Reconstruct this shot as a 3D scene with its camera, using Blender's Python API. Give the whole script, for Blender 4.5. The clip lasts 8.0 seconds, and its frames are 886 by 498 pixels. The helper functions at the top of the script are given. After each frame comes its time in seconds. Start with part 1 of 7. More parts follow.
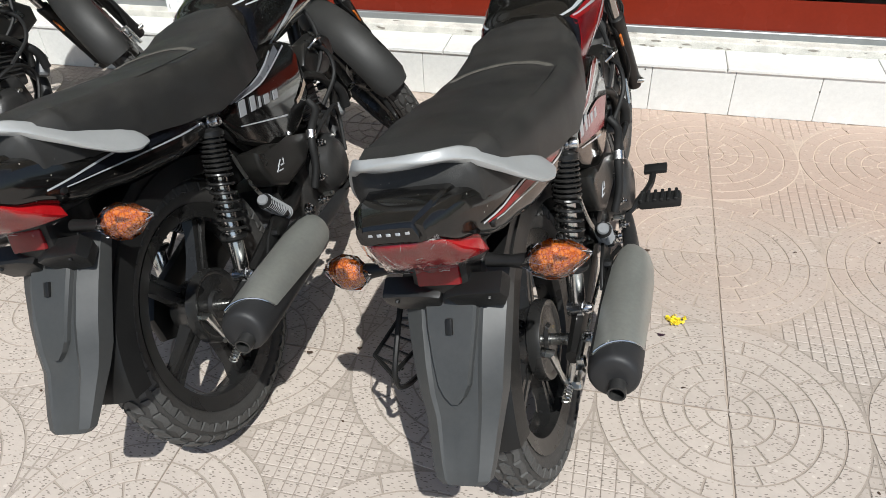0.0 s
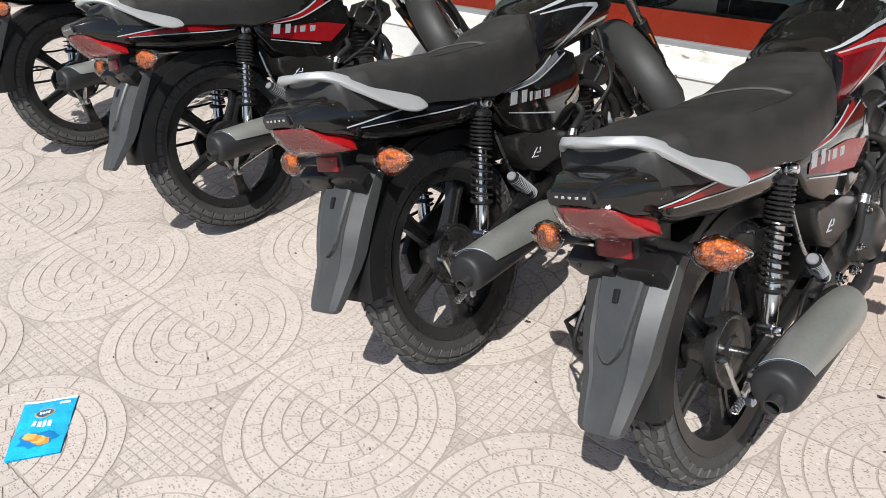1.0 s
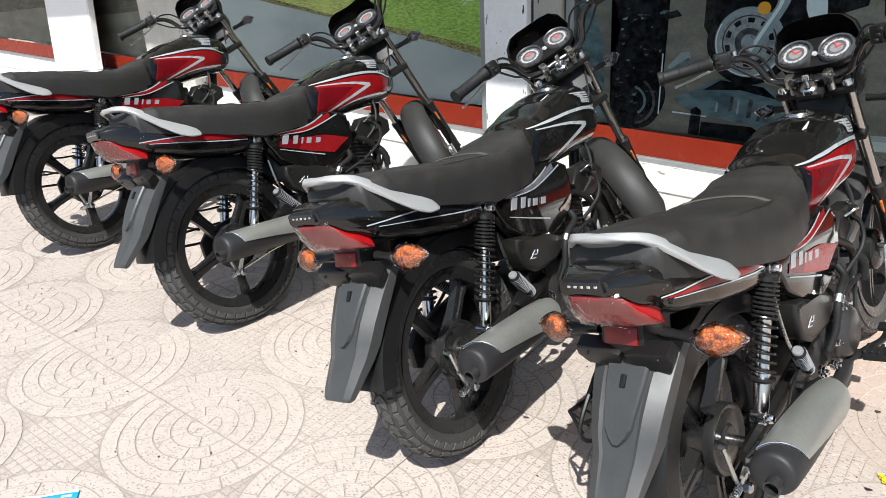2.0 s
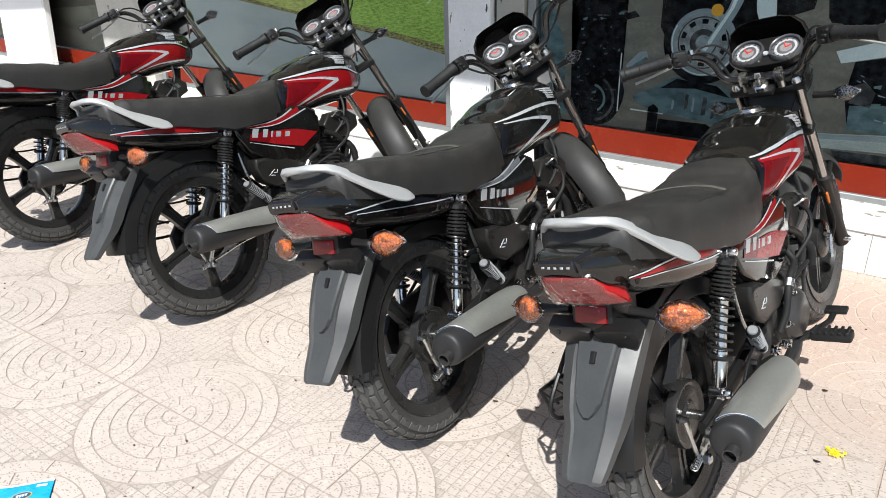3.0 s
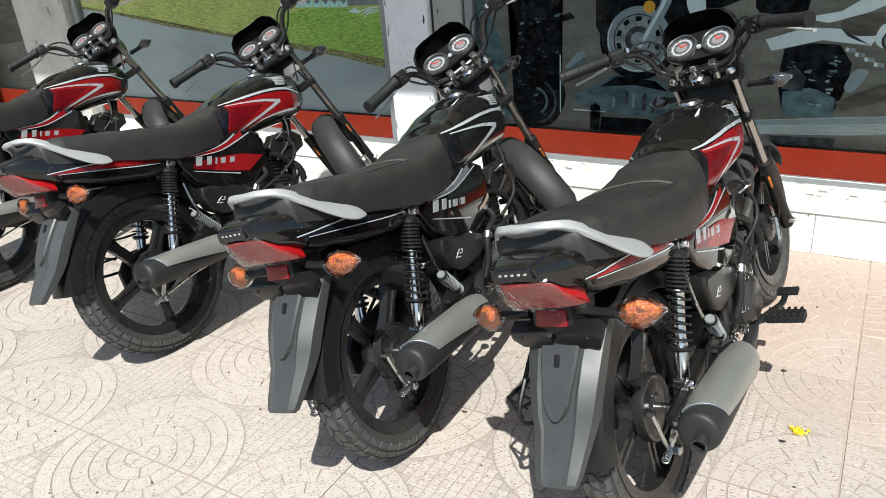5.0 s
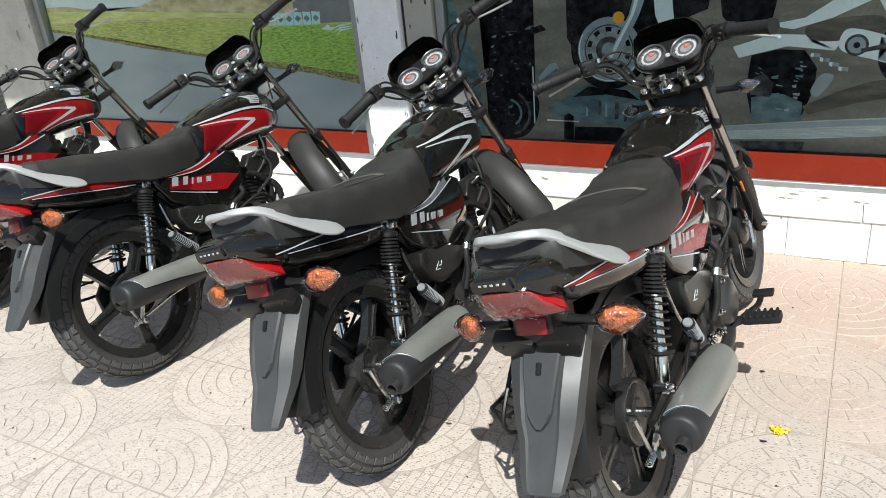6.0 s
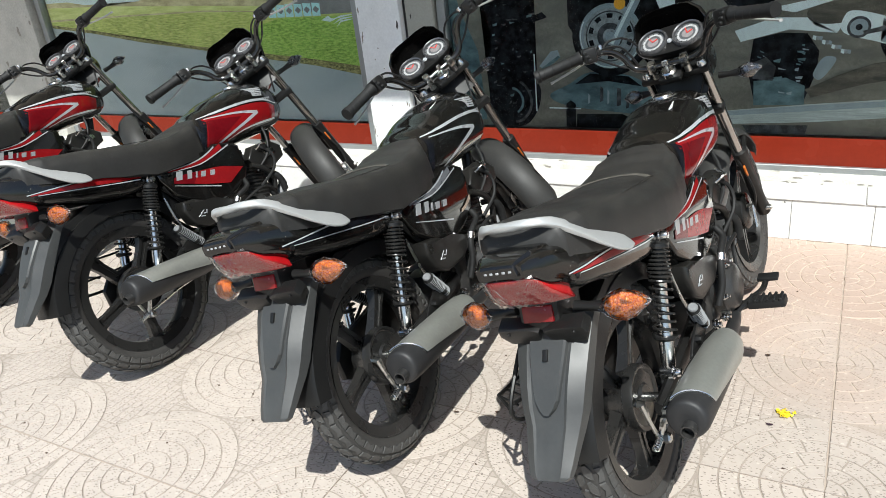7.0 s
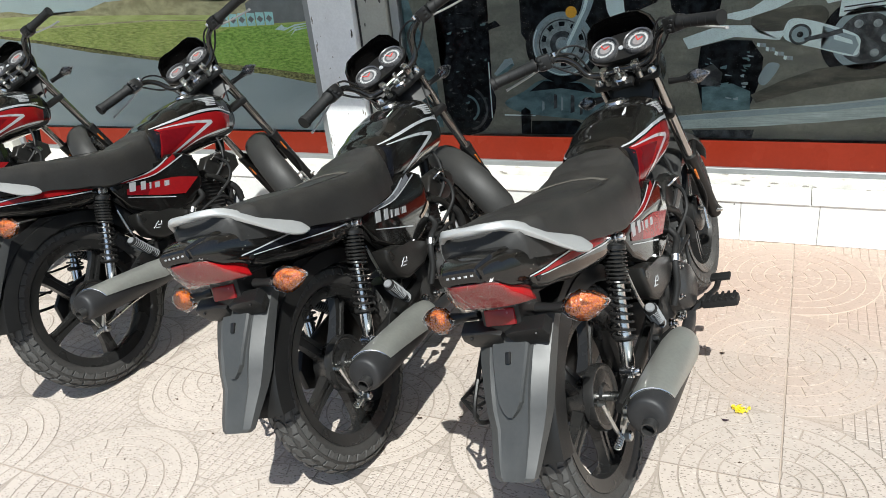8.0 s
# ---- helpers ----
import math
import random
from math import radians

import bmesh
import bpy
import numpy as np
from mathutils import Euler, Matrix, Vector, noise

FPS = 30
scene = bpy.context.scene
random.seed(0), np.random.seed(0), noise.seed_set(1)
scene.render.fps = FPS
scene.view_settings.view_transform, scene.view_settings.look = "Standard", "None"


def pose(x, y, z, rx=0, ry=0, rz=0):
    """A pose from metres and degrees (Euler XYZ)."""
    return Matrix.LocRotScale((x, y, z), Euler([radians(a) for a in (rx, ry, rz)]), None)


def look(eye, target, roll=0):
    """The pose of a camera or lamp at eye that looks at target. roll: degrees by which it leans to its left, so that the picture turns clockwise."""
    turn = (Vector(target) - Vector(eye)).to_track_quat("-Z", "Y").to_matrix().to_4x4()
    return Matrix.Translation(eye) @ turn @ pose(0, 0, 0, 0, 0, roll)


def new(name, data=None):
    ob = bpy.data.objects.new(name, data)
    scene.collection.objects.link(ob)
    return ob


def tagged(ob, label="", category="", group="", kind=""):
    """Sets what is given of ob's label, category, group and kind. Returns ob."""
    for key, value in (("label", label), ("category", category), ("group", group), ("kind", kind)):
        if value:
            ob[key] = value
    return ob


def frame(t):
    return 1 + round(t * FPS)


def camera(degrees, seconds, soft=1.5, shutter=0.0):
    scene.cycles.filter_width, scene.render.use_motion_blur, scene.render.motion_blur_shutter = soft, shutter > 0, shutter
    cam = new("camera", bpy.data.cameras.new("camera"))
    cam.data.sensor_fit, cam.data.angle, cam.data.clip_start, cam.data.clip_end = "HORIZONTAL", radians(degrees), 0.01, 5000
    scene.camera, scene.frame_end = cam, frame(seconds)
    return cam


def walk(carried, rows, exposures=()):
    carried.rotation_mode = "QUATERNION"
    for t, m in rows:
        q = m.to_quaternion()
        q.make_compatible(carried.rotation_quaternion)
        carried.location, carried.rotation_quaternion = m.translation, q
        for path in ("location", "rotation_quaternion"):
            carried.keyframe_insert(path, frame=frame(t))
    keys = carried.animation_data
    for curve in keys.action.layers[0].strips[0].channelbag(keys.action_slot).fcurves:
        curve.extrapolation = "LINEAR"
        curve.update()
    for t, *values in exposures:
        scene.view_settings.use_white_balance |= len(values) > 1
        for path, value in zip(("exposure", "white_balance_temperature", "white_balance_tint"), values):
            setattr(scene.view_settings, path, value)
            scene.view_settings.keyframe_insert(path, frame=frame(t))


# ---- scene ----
cam = camera(61.35, 8.0, soft=0.2)
PATH = [
    (0, (-0.326, -1.852, 1.358), (-0.739, -0.314, 0.148), -2.4),
    (0.5, (-0.122, -1.909, 1.382), (-1.001, -0.518, 0.245), -4.4),
    (1, (-0.054, -2.004, 1.387), (-1.183, -0.776, 0.283), -5.2),
    (1.5, (-0.041, -2.065, 1.401), (-1.251, -0.767, 0.478), -3.1),
    (2, (-0.049, -2.154, 1.408), (-1.198, -0.752, 0.565), -3.0),
    (2.2, (-0.041, -2.186, 1.403), (-1.131, -0.734, 0.564), -2.2),
    (3.3, (-0.04, -2.241, 1.415), (-1.09, -0.767, 0.562), -1.6),
    (3.5, (-0.042, -2.229, 1.417), (-1.081, -0.765, 0.535), -1.9),
    (4, (-0.043, -2.228, 1.418), (-1.088, -0.743, 0.58), -3.7),
    (4.5, (-0.046, -2.224, 1.415), (-1.042, -0.708, 0.572), -4.4),
    (6, (-0.036, -2.234, 1.417), (-0.959, -0.652, 0.614), -5.9),
    (6.5, (-0.041, -2.236, 1.415), (-0.951, -0.653, 0.601), -6.8),
    (7, (-0.036, -2.243, 1.42), (-0.964, -0.676, 0.593), -7.0),
    (7.5, (-0.035, -2.248, 1.419), (-0.895, -0.638, 0.602), -6.7),
    (8, (-0.04, -2.258, 1.418), (-0.867, -0.631, 0.6), -6.6),
]
walk(cam, [(t, look(eye, target, roll)) for t, eye, target, roll in PATH], exposures=[(0.0, 0.11, 6250, 6), (0.5, 0.27, 6250, 9), (1.0, 0.32, 6250, 9), (2.0, 0.57, 6250, 8), (3.5, 0.58, 6250, 7), (4.5, 0.51, 6250, 5), (6.0, 0.50, 6250, 4), (8.0, 0.49, 6250, 4)])

# ---- world, sun ----
SUN_AZ, SUN_EL = radians(-63), radians(57)
to_sun = Vector((math.cos(SUN_AZ) * math.cos(SUN_EL), math.sin(SUN_AZ) * math.cos(SUN_EL), math.sin(SUN_EL)))
world = bpy.data.worlds.new("sky")
scene.world = world
world.use_nodes = True
wn = world.node_tree
wn.nodes.clear()
sky = wn.nodes.new("ShaderNodeTexSky")
sky.sky_type, sky.sun_disc = "NISHITA", False
sky.air_density, sky.dust_density, sky.ozone_density = 1.0, 1.6, 0.8
sky.sun_elevation, sky.sun_rotation = SUN_EL, radians(90) - SUN_AZ
bg = wn.nodes.new("ShaderNodeBackground")
bg.inputs["Strength"].default_value = 0.095
wo = wn.nodes.new("ShaderNodeOutputWorld")
wn.links.new(sky.outputs[0], bg.inputs[0])
wn.links.new(bg.outputs[0], wo.inputs[0])
sun = new("sun", bpy.data.lights.new("sun", "SUN"))
sun.data.energy, sun.data.angle, sun.data.color = 5.0, radians(0.53), (1.0, 0.97, 0.93)
sun.matrix_world = look(to_sun * 20, (0, 0, 0))


# ---- materials ----
def mat(name, base, rough=0.5, metal=0.0, vary=0.08, scale=8.0, bump=0.0, bscale=60.0, rvary=0.08, coat=0.0, dust=0.0, dustcol=(0.42, 0.36, 0.28), spec=0.5):
    """Principled material with variation at two scales, optional fine relief and a film of dust on upward faces."""
    m = bpy.data.materials.new(name)
    m.use_nodes = True
    nt = m.node_tree
    b = nt.nodes["Principled BSDF"]
    tc = nt.nodes.new("ShaderNodeTexCoord")

    def noise_tex(s, detail, rough_=0.6):
        n = nt.nodes.new("ShaderNodeTexNoise")
        n.inputs["Scale"].default_value, n.inputs["Detail"].default_value, n.inputs["Roughness"].default_value = s, detail, rough_
        nt.links.new(tc.outputs["Object"], n.inputs["Vector"])
        return n

    def ramp(src, lo, hi, a, c):
        r = nt.nodes.new("ShaderNodeMapRange")
        r.inputs[1].default_value, r.inputs[2].default_value, r.inputs[3].default_value, r.inputs[4].default_value = lo, hi, a, c
        nt.links.new(src, r.inputs[0])
        return r.outputs[0]

    def mix(fac, a, c):
        x = nt.nodes.new("ShaderNodeMix")
        x.data_type = "RGBA"
        for sock, v in ((x.inputs[0], fac), (x.inputs[6], a), (x.inputs[7], c)):
            if isinstance(v, (tuple, float, int)):
                sock.default_value = (*v, 1) if isinstance(v, tuple) else v
            else:
                nt.links.new(v, sock)
        return x.outputs[2]

    big, small = noise_tex(scale, 3), noise_tex(scale * 14, 4)
    add = nt.nodes.new("ShaderNodeMath")
    add.operation = "ADD"
    nt.links.new(ramp(big.outputs[0], 0.3, 0.7, -vary * 0.6, vary * 0.6), add.inputs[0])
    nt.links.new(ramp(small.outputs[0], 0.3, 0.7, 1 - vary * 0.5, 1 + vary * 0.5), add.inputs[1])
    hsv = nt.nodes.new("ShaderNodeHueSaturation")
    hsv.inputs["Color"].default_value = (*base, 1)
    nt.links.new(add.outputs[0], hsv.inputs["Value"])
    col = hsv.outputs[0]
    if dust:
        geo = nt.nodes.new("ShaderNodeNewGeometry")
        sep = nt.nodes.new("ShaderNodeSeparateXYZ")
        nt.links.new(geo.outputs["Normal"], sep.inputs[0])
        up = ramp(sep.outputs[2], 0.0, 1.0, 0.15, 1.0)
        patch = ramp(noise_tex(scale * 1.7, 5, 0.7).outputs[0], 0.42, 0.75, 0.25, 1.0)
        mul = nt.nodes.new("ShaderNodeMath")
        mul.operation = "MULTIPLY"
        nt.links.new(up, mul.inputs[0])
        nt.links.new(patch, mul.inputs[1])
        mul2 = nt.nodes.new("ShaderNodeMath")
        mul2.operation = "MULTIPLY"
        nt.links.new(mul.outputs[0], mul2.inputs[0])
        mul2.inputs[1].default_value = dust
        col = mix(mul2.outputs[0], col, dustcol)
    nt.links.new(col, b.inputs["Base Color"])
    nt.links.new(ramp(big.outputs[0], 0.3, 0.7, max(0.02, rough - rvary), min(1, rough + rvary)), b.inputs["Roughness"])
    b.inputs["Metallic"].default_value = metal
    b.inputs["Specular IOR Level"].default_value = spec
    b.inputs["Coat Weight"].default_value = coat
    b.inputs["Coat Roughness"].default_value = 0.05
    if bump:
        bp = nt.nodes.new("ShaderNodeBump")
        bp.inputs["Strength"].default_value, bp.inputs["Distance"].default_value = 1.0, bump
        nt.links.new(noise_tex(bscale, 4).outputs[0], bp.inputs["Height"])
        nt.links.new(bp.outputs[0], b.inputs["Normal"])
    return m


# film on top: sparse dust, tinted olive-brown for the warm reflected surroundings too
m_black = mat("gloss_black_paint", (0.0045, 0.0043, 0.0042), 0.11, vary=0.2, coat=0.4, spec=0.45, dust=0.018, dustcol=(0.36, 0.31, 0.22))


def specks(m, colour, scale, keep, strength=0.7):
    """Fine pale dust specks and nicks scattered over a paint."""
    nt = m.node_tree
    b = nt.nodes["Principled BSDF"]
    src = b.inputs["Base Color"].links[0].from_socket
    tc, v, sep = nt.nodes.new("ShaderNodeTexCoord"), nt.nodes.new("ShaderNodeTexVoronoi"), nt.nodes.new("ShaderNodeSeparateColor")
    v.inputs["Scale"].default_value = scale
    nt.links.new(tc.outputs["Object"], v.inputs["Vector"])
    nt.links.new(v.outputs["Color"], sep.inputs[0])
    near, few = nt.nodes.new("ShaderNodeMapRange"), nt.nodes.new("ShaderNodeMapRange")
    for n, vals, src_ in ((near, (0.10, 0.16, strength, 0.0), v.outputs["Distance"]), (few, (keep, keep + 0.01, 1.0, 0.0), sep.outputs[0])):
        for i, q in enumerate(vals):
            n.inputs[i + 1].default_value = q
        nt.links.new(src_, n.inputs[0])
    mul, x = nt.nodes.new("ShaderNodeMath"), nt.nodes.new("ShaderNodeMix")
    mul.operation = "MULTIPLY"
    nt.links.new(near.outputs[0], mul.inputs[0])
    nt.links.new(few.outputs[0], mul.inputs[1])
    x.data_type = "RGBA"
    x.inputs[7].default_value = (*colour, 1)
    nt.links.new(mul.outputs[0], x.inputs[0])
    nt.links.new(src, x.inputs[6])
    nt.links.new(x.outputs[2], b.inputs["Base Color"])


specks(m_black, (0.30, 0.28, 0.24), 110, 0.10)
m_red = mat("red_paint", (0.205, 0.006, 0.008), 0.16, vary=0.2, spec=0.3)
m_darkred = mat("dark_red_paint", (0.105, 0.003, 0.006), 0.16, vary=0.25, spec=0.3)
m_greydecal = mat("grey_decal", (0.16, 0.17, 0.185), 0.28, vary=0.1, coat=0.5, metal=0.3)
m_badge = mat("grey_badge", (0.34, 0.35, 0.36), 0.3, vary=0.1, metal=0.3)
m_cover = mat("black_side_cover", (0.011, 0.0107, 0.010), 0.34, vary=0.2, bump=0.0002, bscale=500, dust=0.018, spec=0.45)
m_silver = mat("silver_decal", (0.46, 0.48, 0.50), 0.3, vary=0.06, coat=0.4, metal=0.3)
m_warm = mat("champagne_decal", (0.44, 0.36, 0.28), 0.3, vary=0.1, coat=0.4, metal=0.3)
m_white = mat("white_decal", (0.75, 0.75, 0.74), 0.35, vary=0.04)
m_reflector = mat("dark_red_reflector", (0.15, 0.006, 0.008), 0.2, vary=0.2, scale=60)
m_navy = mat("blue_black_decal", (0.006, 0.007, 0.010), 0.22, vary=0.1, spec=0.3)
m_seat = mat("dusty_black_vinyl", (0.013, 0.0127, 0.0122), 0.50, vary=0.35, scale=5, bump=0.0005, bscale=420, dust=0.085, dustcol=(0.30, 0.27, 0.225))
m_seam = mat("worn_seam", (0.075, 0.069, 0.058), 0.6, vary=0.5, scale=40)
specks(m_seat, (0.22, 0.20, 0.17), 130, 0.05, 0.5)
m_plastic = mat("black_plastic", (0.0085, 0.0084, 0.0083), 0.38, vary=0.15, bump=0.0002, bscale=500, dust=0.004, spec=0.32)
m_flap = mat("grey_plastic", (0.038, 0.0395, 0.0395), 0.44, vary=0.14, bump=0.0001, bscale=600, dust=0.03)
m_fender = mat("satin_dark_grey_fender", (0.021, 0.021, 0.0205), 0.58, vary=0.15, bump=0.0002, bscale=500, dust=0.02, spec=0.4)
m_tyre = mat("tyre_rubber", (0.034, 0.0325, 0.031), 0.52, spec=0.35, vary=0.3, scale=10, bump=0.0006, bscale=200, dust=0.08, dustcol=(0.30, 0.29, 0.27))
# paler than the carcass: lit block tops against dark grooves, put into the colour
m_tread = mat("lit_tread_rubber", (0.050, 0.049, 0.047), 0.62, vary=0.3, scale=14, bump=0.0005, bscale=240, dust=0.06, dustcol=(0.30, 0.29, 0.27))
m_rim = mat("satin_black_alloy", (0.015, 0.0147, 0.0143), 0.27, vary=0.15, dust=0.003, spec=0.4)
m_chrome = mat("chrome", (0.60, 0.60, 0.60), 0.20, metal=1.0, vary=0.08)
m_steel = mat("zinc_steel", (0.50, 0.50, 0.48), 0.28, metal=1.0, vary=0.2, scale=30)
m_rail = mat("silver_painted_alloy", (0.39, 0.395, 0.39), 0.34, metal=0.3, vary=0.06, bump=0.0001, bscale=700)
m_shield = mat("brushed_heat_shield", (0.37, 0.375, 0.345), 0.42, metal=0.7, vary=0.1, bump=0.0001, bscale=300)
m_muffler = mat("matt_black_muffler", (0.017, 0.017, 0.0178), 0.5, vary=0.12, bump=0.0002, bscale=500, spec=0.4)
m_engine = mat("grey_black_engine", (0.048, 0.047, 0.046), 0.36, metal=0.5, vary=0.25, scale=20, bump=0.0004, bscale=220)
m_rubber = mat("black_rubber", (0.009, 0.009, 0.009), 0.6, vary=0.2, bump=0.0003, bscale=300, spec=0.35)
m_fork = mat("polished_fork_tube", (0.44, 0.435, 0.425), 0.14, metal=1.0, vary=0.06)
m_dial = mat("dial_face", (0.075, 0.078, 0.082), 0.35, vary=0.05)
m_bezel = mat("dark_bezel", (0.12, 0.12, 0.125), 0.25, metal=0.6, vary=0.1)
m_dialband = mat("dial_number_band", (0.36, 0.36, 0.36), 0.35, vary=0.6, scale=260)
m_dialgrey = mat("dial_centre_pale", (0.20, 0.185, 0.185), 0.35, vary=0.3, scale=200)
m_dialred = mat("dial_red_print", (0.55, 0.03, 0.02), 0.4, vary=0.05)
m_pegcap = mat("grey_peg_cap", (0.15, 0.155, 0.16), 0.6, vary=0.2, scale=60)
m_bronze = mat("amber_reflector", (0.45, 0.12, 0.02), 0.25, vary=0.1)


def lens(name, base, trans=0.35):
    m = mat(name, base, 0.10, vary=0.25, scale=40, coat=0.3, bump=0.0012, bscale=130)
    m.node_tree.nodes["Principled BSDF"].inputs["Transmission Weight"].default_value = trans
    return m


def facets(m, dark, scale):
    """Moulded facets of a lens: small cells with darker joints."""
    nt = m.node_tree
    b = nt.nodes["Principled BSDF"]
    src = b.inputs["Base Color"].links[0].from_socket
    tc, v = nt.nodes.new("ShaderNodeTexCoord"), nt.nodes.new("ShaderNodeTexVoronoi")
    v.feature = "DISTANCE_TO_EDGE"
    v.inputs["Scale"].default_value = scale
    nt.links.new(tc.outputs["Object"], v.inputs["Vector"])
    r = nt.nodes.new("ShaderNodeMapRange")
    r.inputs[1].default_value, r.inputs[2].default_value = 0.04, 0.20
    r.inputs[3].default_value, r.inputs[4].default_value = 1.0, 0.0
    nt.links.new(v.outputs["Distance"], r.inputs[0])
    x = nt.nodes.new("ShaderNodeMix")
    x.data_type = "RGBA"
    x.inputs[7].default_value = (*dark, 1)
    nt.links.new(r.outputs[0], x.inputs[0])
    nt.links.new(src, x.inputs[6])
    nt.links.new(x.outputs[2], b.inputs["Base Color"])
    bp = nt.nodes.new("ShaderNodeBump")
    bp.inputs["Strength"].default_value, bp.inputs["Distance"].default_value = 1.0, 0.003
    nt.links.new(v.outputs["Distance"], bp.inputs["Height"])
    nt.links.new(bp.outputs[0], b.inputs["Normal"])


m_redlens = lens("red_lens", (0.40, 0.008, 0.011), 0.1)
m_orange = lens("orange_lens", (0.78, 0.21, 0.015), 0.15)
facets(m_orange, (0.42, 0.075, 0.005), 130)
m_smoke = lens("smoky_lens", (0.035, 0.042, 0.06), 0.4)
m_clear = lens("clear_lens", (0.75, 0.78, 0.80), 0.75)


def film(name, tint, opacity, rough=0.06, ior=1.5):
    """Thin clear film or pane: see-through with a mirror gloss."""
    m = bpy.data.materials.new(name)
    m.use_nodes = True
    nt = m.node_tree
    nt.nodes.remove(nt.nodes["Principled BSDF"])
    out = nt.nodes["Material Output"]
    t = nt.nodes.new("ShaderNodeBsdfTransparent")
    t.inputs[0].default_value = (*tint, 1)
    g = nt.nodes.new("ShaderNodeBsdfGlossy")
    g.inputs["Roughness"].default_value = rough
    fr = nt.nodes.new("ShaderNodeFresnel")
    fr.inputs[0].default_value = ior
    mx = nt.nodes.new("ShaderNodeMixShader")
    add = nt.nodes.new("ShaderNodeMath")
    add.operation = "ADD"
    add.use_clamp = True
    add.inputs[1].default_value = opacity
    nt.links.new(fr.outputs[0], add.inputs[0])
    nt.links.new(add.outputs[0], mx.inputs[0])
    nt.links.new(t.outputs[0], mx.inputs[1])
    nt.links.new(g.outputs[0], mx.inputs[2])
    nt.links.new(mx.outputs[0], out.inputs[0])
    return m


m_wrap = film("clear_wrapping_film", (0.96, 0.96, 0.95), 0.075, 0.07, 1.45)
# pale colour paints the glints along the folds of the film
m_crease = mat("film_crease", (0.50, 0.48, 0.48), 0.25, vary=0.2, scale=90, coat=0.5)
m_innerface = film("inner_glass_face", (1.0, 1.0, 1.0), 0.0, 0.0, 1.0)
m_pane = film("window_glass", (0.93, 0.96, 0.94), 0.0, 0.0, 1.20)


# ---- mesh helpers ----
CACHE = {}


def finish(bm, smooth=True, angle=40):
    bmesh.ops.recalc_face_normals(bm, faces=bm.faces)
    for f in bm.faces:
        f.smooth = smooth
    if smooth:
        for e in bm.edges:
            if len(e.link_faces) == 2 and e.calc_face_angle(0) > radians(angle):
                e.smooth = False


def part(name, bm, material, parent=None, label="", key=None, smooth=True, angle=40):
    """Links a bmesh, or a builder that is run once for each key, as one mesh object under a thing or part."""
    if key is None or key not in CACHE:
        made = bm() if callable(bm) else bm
        finish(made, smooth, angle)
        me = bpy.data.meshes.new(name)
        made.to_mesh(me)
        made.free()
        me.materials.append(material)
        if key is not None:
            CACHE[key] = me
    else:
        me = CACHE[key]
    ob = new(name, me)
    if parent is not None:
        ob.parent = parent
    if label:
        tagged(ob, label)
    return ob


def box(bm, size, loc=(0, 0, 0), rot=(0, 0, 0), bevel=0.0, segs=1):
    m = pose(*loc, *rot) @ Matrix.Diagonal((*size, 1))
    r = bmesh.ops.create_cube(bm, size=1, matrix=m)
    if bevel:
        es = list({e for v in r["verts"] for e in v.link_edges})
        bmesh.ops.bevel(bm, geom=es, offset=bevel, segments=segs, affect="EDGES", profile=0.6)
    return bm


def frames_along(pts):
    """Tangent, side and up for each point of a polyline, carried along without twist."""
    pts = [Vector(p) for p in pts]
    out, up = [], None
    for i, p in enumerate(pts):
        t = (pts[min(i + 1, len(pts) - 1)] - pts[max(i - 1, 0)]).normalized()
        if up is None:
            up = Vector((0, 0, 1)) if abs(t.z) < 0.9 else Vector((1, 0, 0))
        side = t.cross(up).normalized()
        up = side.cross(t).normalized()
        out.append((p, t, side, up))
    return out


def loft(bm, rings, cap=True, closed=True):
    vs = [[bm.verts.new(p) for p in ring] for ring in rings]
    n = len(vs[0])
    for a, b in zip(vs, vs[1:]):
        for i in range(n if closed else n - 1):
            j = (i + 1) % n
            bm.faces.new((a[i], a[j], b[j], b[i]))
    if cap and closed:
        bm.faces.new(vs[0][::-1])
        bm.faces.new(vs[-1])
    return bm


def tube(bm, pts, r, n=8, flat=1.0, cap=True):
    """Sweeps a round (or flattened) section along a polyline; r may be a list."""
    fr = frames_along(pts)
    rs = r if isinstance(r, (list, tuple)) else [r] * len(fr)
    rings = []
    for (p, t, s, u), q in zip(fr, rs):
        rings.append([p + s * (q * math.cos(a)) + u * (q * flat * math.sin(a)) for a in (2 * math.pi * k / n for k in range(n))])
    return loft(bm, rings, cap)


def smooth_path(pts, steps=5):
    """Catmull-Rom through the points."""
    p = [Vector(q) for q in pts]
    p = [2 * p[0] - p[1]] + p + [2 * p[-1] - p[-2]]
    out = []
    for i in range(1, len(p) - 2):
        a, b, c, d = p[i - 1 : i + 3]
        for k in range(steps):
            t = k / steps
            out.append(0.5 * (2 * b + (c - a) * t + (2 * a - 5 * b + 4 * c - d) * t * t + (3 * b - a - 3 * c + d) * t**3))
    return out + [p[-2]]


def lathe(bm, profile, centre=(0, 0, 0), axis="Y", n=24, cap=False, m=None):
    """Turns (radius, height) pairs round an axis through centre."""
    rings = []
    c = Vector(centre)
    for r, h in profile:
        ring = []
        for k in range(n):
            a = 2 * math.pi * k / n
            x, y = r * math.cos(a), r * math.sin(a)
            v = Vector((x, h, y)) if axis == "Y" else Vector((h, x, y)) if axis == "X" else Vector((x, y, h))
            ring.append((m @ v) if m is not None else c + v)
        rings.append(ring)
    return loft(bm, rings, cap)


